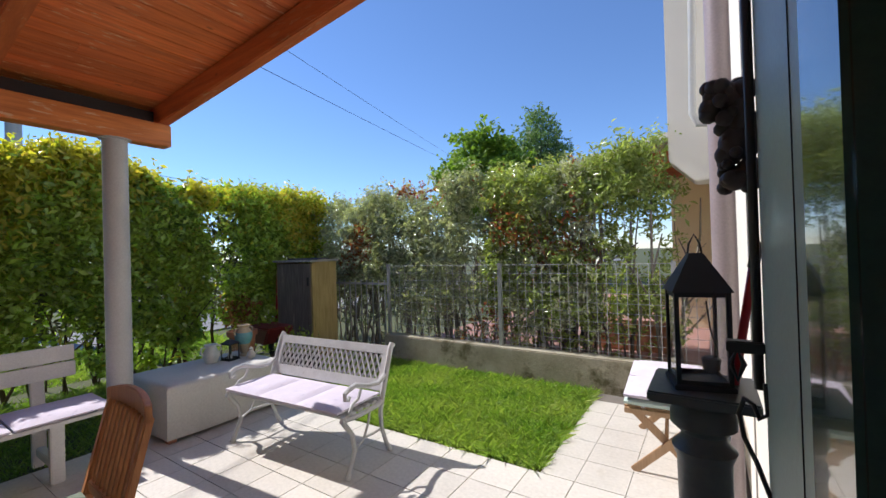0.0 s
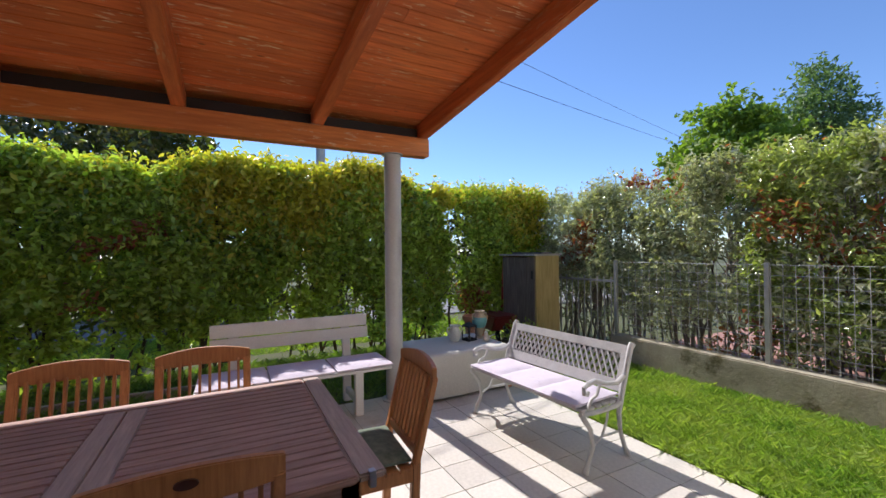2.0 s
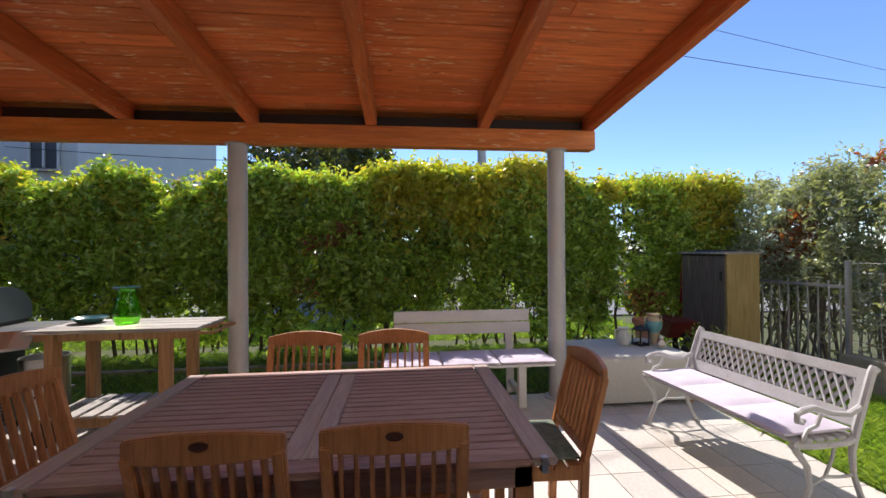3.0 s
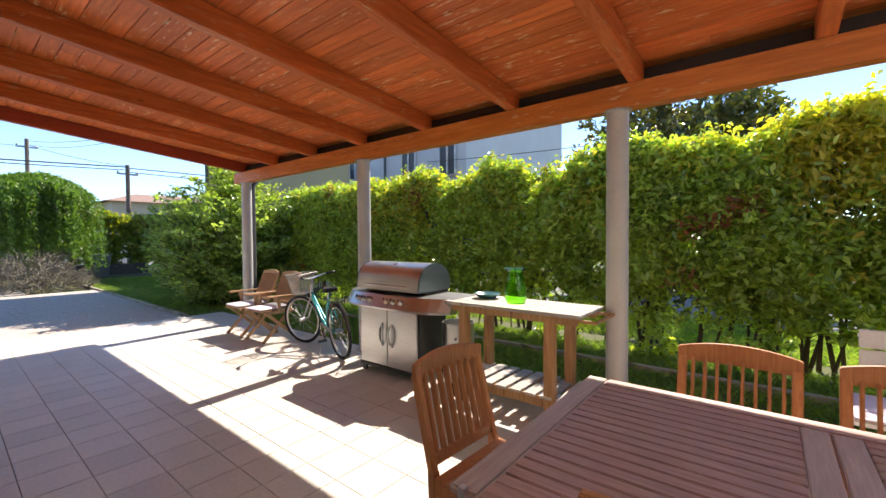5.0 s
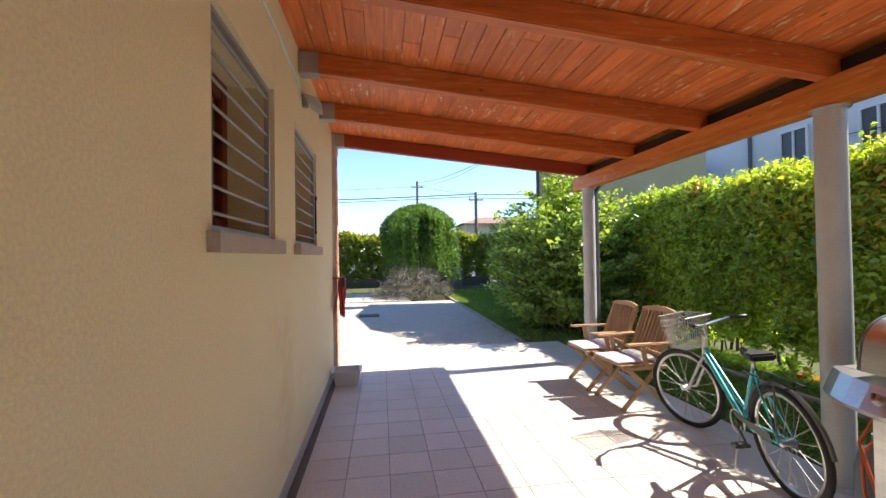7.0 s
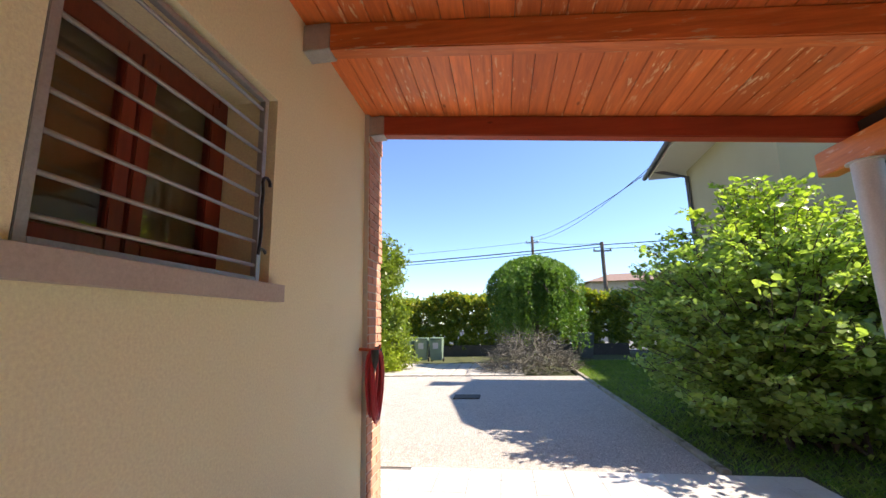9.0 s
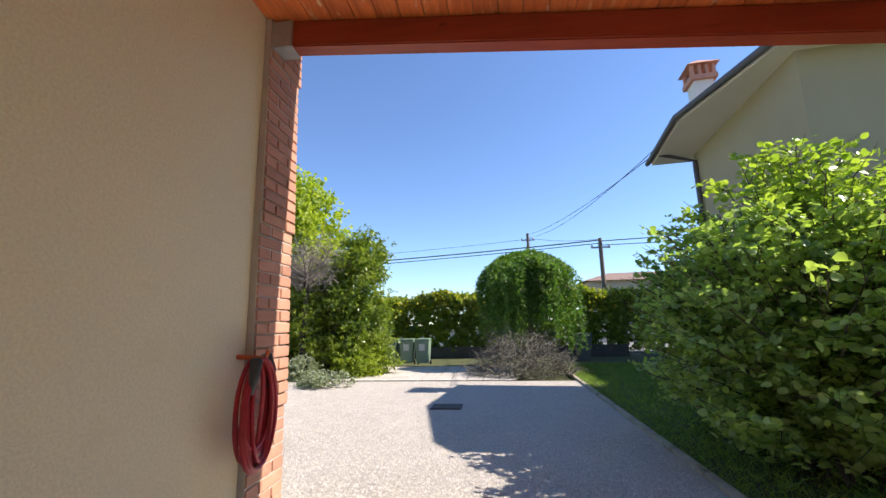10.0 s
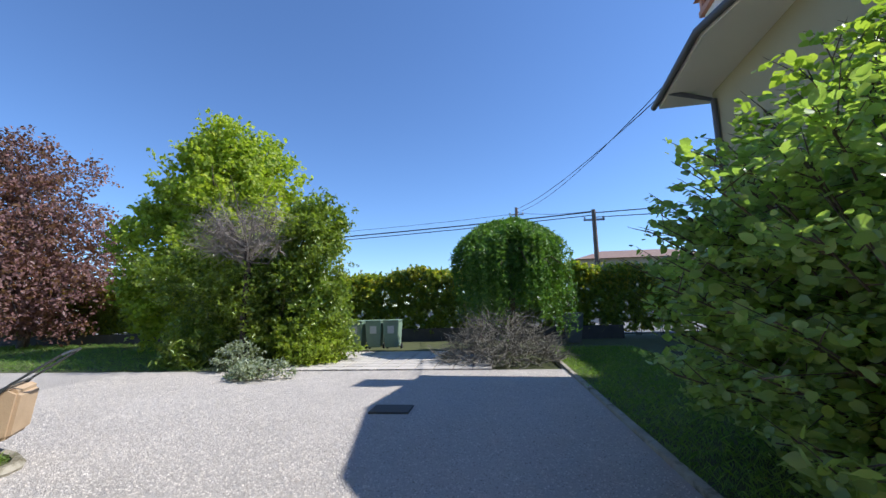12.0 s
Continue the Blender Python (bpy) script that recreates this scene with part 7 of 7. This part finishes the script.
for p, q, sag, rad in (((30, -29.5, 5.0), (-6.3, -25.8, 5.25), 0.35, 0.03), ((30, -29.5, 4.8), (-6.3, -25.8, 5.1), 0.35, 0.02), ((-6.3, -25.8, 5.2), (-40, -15.0, 5.6), 0.4, 0.025), ((-6.3, -25.8, 5.0), (-40, -15.3, 5.2), 0.5, 0.02),
                       ((-3.4, -33.0, 7.2), (-5.2, -15.3, 5.35), 0.3, 0.011), ((-3.4, -33.0, 7.0), (-5.1, -14.2, 5.3), 0.5, 0.009), ((-3.4, -33.0, 7.0), (-6.3, -25.8, 5.3), 0.15, 0.012), ((40, -36, 7.5), (-3.4, -33.0, 6.9), 0.8, 0.012),
                       ((-5.5, -8.5, 6.0), (-18.3, 32.5, 9.2), 0.1, 0.010), ((-4.4, -8.5, 6.6), (-19.0, 32.5, 10.2), 0.1, 0.008), ((-12.0, 3.0, 4.05), (-25.2, 16.4, 6.1), 0.1, 0.012), ((-12.0, 3.0, 4.1), (-13.9, -12, 4.9), 0.15, 0.012)):
    p, q = Vector(p), Vector(q)
    tagged(part("overhead_cable", Shape().tube([p.lerp(q, k / 12) - Vector((0, 0, sag * 4 * (k / 12) * (1 - k / 12))) for k in range(13)], rad, 5), M_BLACK), "thin black overhead cable against the sky", "cable", "overhead cables")

# ---- grass ----


def turf(name, label, spots, mat, tall, seed):
    """Grass blades standing at the given places."""
    r = np.random.default_rng(seed)
    n = len(spots)
    rise = np.repeat(lump(spots[::8] * np.array([1, 1, 0]) + 3, 4.0), 8)[:n]
    h = (tall * r.uniform(0.45, 1.4, n) * np.clip(1 + 1.1 * rise, 0.35, 1.7))[:, None]
    a = r.uniform(0, 2 * math.pi, n)
    side = np.stack([np.cos(a), np.sin(a), np.zeros(n)], 1) * 0.003
    lean = np.concatenate([r.normal(scale=0.45, size=(n, 2)), np.ones((n, 1))], 1)
    v = np.empty((n, 4, 3))
    v[:, 0], v[:, 1] = spots - side, spots + side
    v[:, 2] = spots + lean * h * 0.55 + side * 0.7
    v[:, 3] = spots + lean * np.array([1.5, 1.5, 1]) * h
    f = (np.arange(n)[:, None, None] * 4 + np.array([[0, 1, 2], [0, 2, 3]])[None]).reshape(-1)
    me = bpy.data.meshes.new(name)
    me.vertices.add(n * 4)
    me.vertices.foreach_set("co", v.reshape(-1).astype(np.float32))
    me.loops.add(n * 6)
    me.loops.foreach_set("vertex_index", f.astype(np.int32))
    me.polygons.add(n * 2)
    me.polygons.foreach_set("loop_start", np.arange(0, n * 6, 3, dtype=np.int32))
    me.update(calc_edges=True)
    me.materials.append(mat)
    return tagged(new(name, me), label, "grass", "", "stuff")


def patch(x0, y0, x1, y1, n, seed, z=-0.015):
    r = np.random.default_rng(seed)
    p = np.stack([r.uniform(x0, x1, n), r.uniform(y0, y1, n), np.full(n, z)], 1)
    g = lump(p[::6] * np.array([1, 1, 0]) + 9, 2.5)
    return p[np.repeat(r.random(len(g)) < np.clip(0.8 + 1.5 * g, 0.15, 1), 6)[: len(p)]]


turf("lawn_grass", "lush bright green lawn before the low wall", patch(-4.4, 3.405, -0.61, 5.15, 150000, 41), M_SUNGRASS, 0.05, 51)
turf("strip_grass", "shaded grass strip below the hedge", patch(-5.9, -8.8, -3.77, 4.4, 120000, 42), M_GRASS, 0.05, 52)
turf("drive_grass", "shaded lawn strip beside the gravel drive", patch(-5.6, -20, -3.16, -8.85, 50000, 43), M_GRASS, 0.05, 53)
turf("verge_grass", "sunlit grass beyond the clipped hedge", patch(-8.5, -6.0, -6.45, 5.0, 30000, 46, -0.055), M_SUNGRASS, 0.09, 56)
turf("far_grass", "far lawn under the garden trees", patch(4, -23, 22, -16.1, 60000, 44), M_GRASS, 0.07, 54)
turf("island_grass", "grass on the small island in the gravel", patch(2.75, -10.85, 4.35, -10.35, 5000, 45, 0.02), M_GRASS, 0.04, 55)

# ---- gravel stones ----
r = np.random.default_rng(61)
n = 150000
gx, gy = r.uniform(-3.0, 6.5, n), -8.85 - 7.0 * r.random(n) ** 1.5
sz = r.uniform(0.005, 0.0125, n)
base = np.array([[1, 0, 0], [0, 1, 0], [-1, 0, 0], [0, -1, 0], [0, 0, 0.7]])
v = base[None] * sz[:, None, None] * r.uniform(0.6, 1.3, (n, 5, 1))
ang = r.uniform(0, 2 * math.pi, n)
ca, sa = np.cos(ang)[:, None], np.sin(ang)[:, None]
v = np.stack([v[..., 0] * ca - v[..., 1] * sa + gx[:, None], v[..., 0] * sa + v[..., 1] * ca + gy[:, None], v[..., 2] - 0.013], 2)
f = (np.arange(n)[:, None, None] * 5 + np.array([[0, 1, 4], [1, 2, 4], [2, 3, 4], [3, 0, 4]])[None]).reshape(-1)
me = bpy.data.meshes.new("gravel")
me.vertices.add(n * 5)
me.vertices.foreach_set("co", v.reshape(-1).astype(np.float32))
me.loops.add(n * 12)
me.loops.foreach_set("vertex_index", f.astype(np.int32))
me.polygons.add(n * 4)
me.polygons.foreach_set("loop_start", np.arange(0, n * 12, 3, dtype=np.int32))
me.update(calc_edges=True)
me.materials.append(M_PEBBLE)
tagged(new("gravel", me), "loose pale grey gravel stones on the drive", "gravel", "", "stuff")

# ---- brick corner ----
corner = structure("brick_pillar", Shape().box(-0.035, END_Y + 0.004, -0.2, 0.35, END_Y + 0.336, 5.9), M_MORTAR, "red brick corner pillar with grooves", "pillar")
BH, BL = 0.058, 0.247
whole = Shape().box(0, 0, 0, 0.012, 0.222, BH)
half = Shape().box(0, 0, 0, 0.012, 0.106, BH)
endw = Shape().box(0, 0, 0, BL, 0.012, BH)
endh = Shape().box(0, 0, 0, 0.118, 0.012, BH)
meshes = {}
for k, s in (("whole", whole), ("half", half), ("end", endw), ("endhalf", endh)):
    o = part("brick", s, M_BRICK, corner, "", 0.004)
    meshes[k] = o.data
    bpy.data.objects.remove(o)
for row in range(52):
    z = row * 0.066
    flare = 0.016 * (1 - (row % 15) / 14)
    y0 = END_Y - 0.002 - flare
    for k, dy in ((("whole", 0.0), ("half", 0.232)) if row % 2 else (("half", 0.0), ("whole", 0.116))):
        o = new("brick", meshes[k])
        o.parent, o.location = corner, (-0.039 - 0.6 * flare, y0 + dy, z)
    for k, dx in ((("end", 0.0), ("endhalf", 0.257)) if row % 2 == 0 else (("endhalf", 0.0), ("end", 0.13))):
        o = new("brick", meshes[k])
        o.parent, o.location = corner, (-0.037 - 0.6 * flare + dx, y0, z)

# ---- patio tiles ----
TS = 0.305
floor_ob = bpy.data.objects["floor"]
first = part("tile", Shape().box(0.002, 0.0025, -0.012, TS - 0.0025, TS - 0.0025, 0.0), M_TILE, floor_ob, "", 0.0015)
tile_mesh = first.data
bpy.data.objects.remove(first)
rest = Shape()
count = 0
for i in range(0, 13):
    for j in range(-18, 29):
        x, y = -0.07 - (i + 1) * TS + TS, 3.39 - (j + 19) * TS + 1.83
        x1, y1 = x - TS, y - TS
        lawn_side = y > 3.395
        if x1 < -3.75 or y < -8.7 or y > 5.25 or x > 0.57:
            continue
        if y1 < -8.8:
            rest.box(x1 + 0.002, -8.8, -0.012, x - 0.002, y - 0.002, -0.0002)
            continue
        if lawn_side and x < -0.64:
            continue
        if lawn_side and x1 < -0.6:
            rest.box(-0.6, y1 + 0.002, -0.012, x - 0.002, y - 0.002, -0.0002)
            continue
        if -5.8 < y < 3.4 and x1 > -3.4 and count < 300 and not (-1.0 < y < 1.2 and -2.1 < x < -1.1):
            o = new("tile", tile_mesh)
            o.parent, o.location = floor_ob, (x1, y1, 0)
            count += 1
        else:
            rest.box(x1 + 0.002, y1 + 0.002, -0.012, x - 0.002, y - 0.002, -0.0002)
for i in range(2):
    for j in range(36):
        x1, y1 = -0.07 + i * TS, 5.22 - (j + 1) * TS
        if y1 > STEP_Y + 0.02:
            rest.box(x1 + 0.002, y1 + 0.002, -0.012, min(x1 + TS - 0.002, NORTH_X - 0.002), y1 + TS - 0.002, -0.0002)
for i in range(2):
    for j in range(3):
        x1, y1 = -0.07 + i * TS, -7.80 - (j + 1) * TS
        rest.box(x1 + 0.002, y1 + 0.002, -0.012, x1 + TS - 0.002, y1 + TS - 0.002, -0.0002)
tagged(part("tiles", rest, M_TILE, floor_ob, "beige ceramic patio tiles"), kind="stuff")
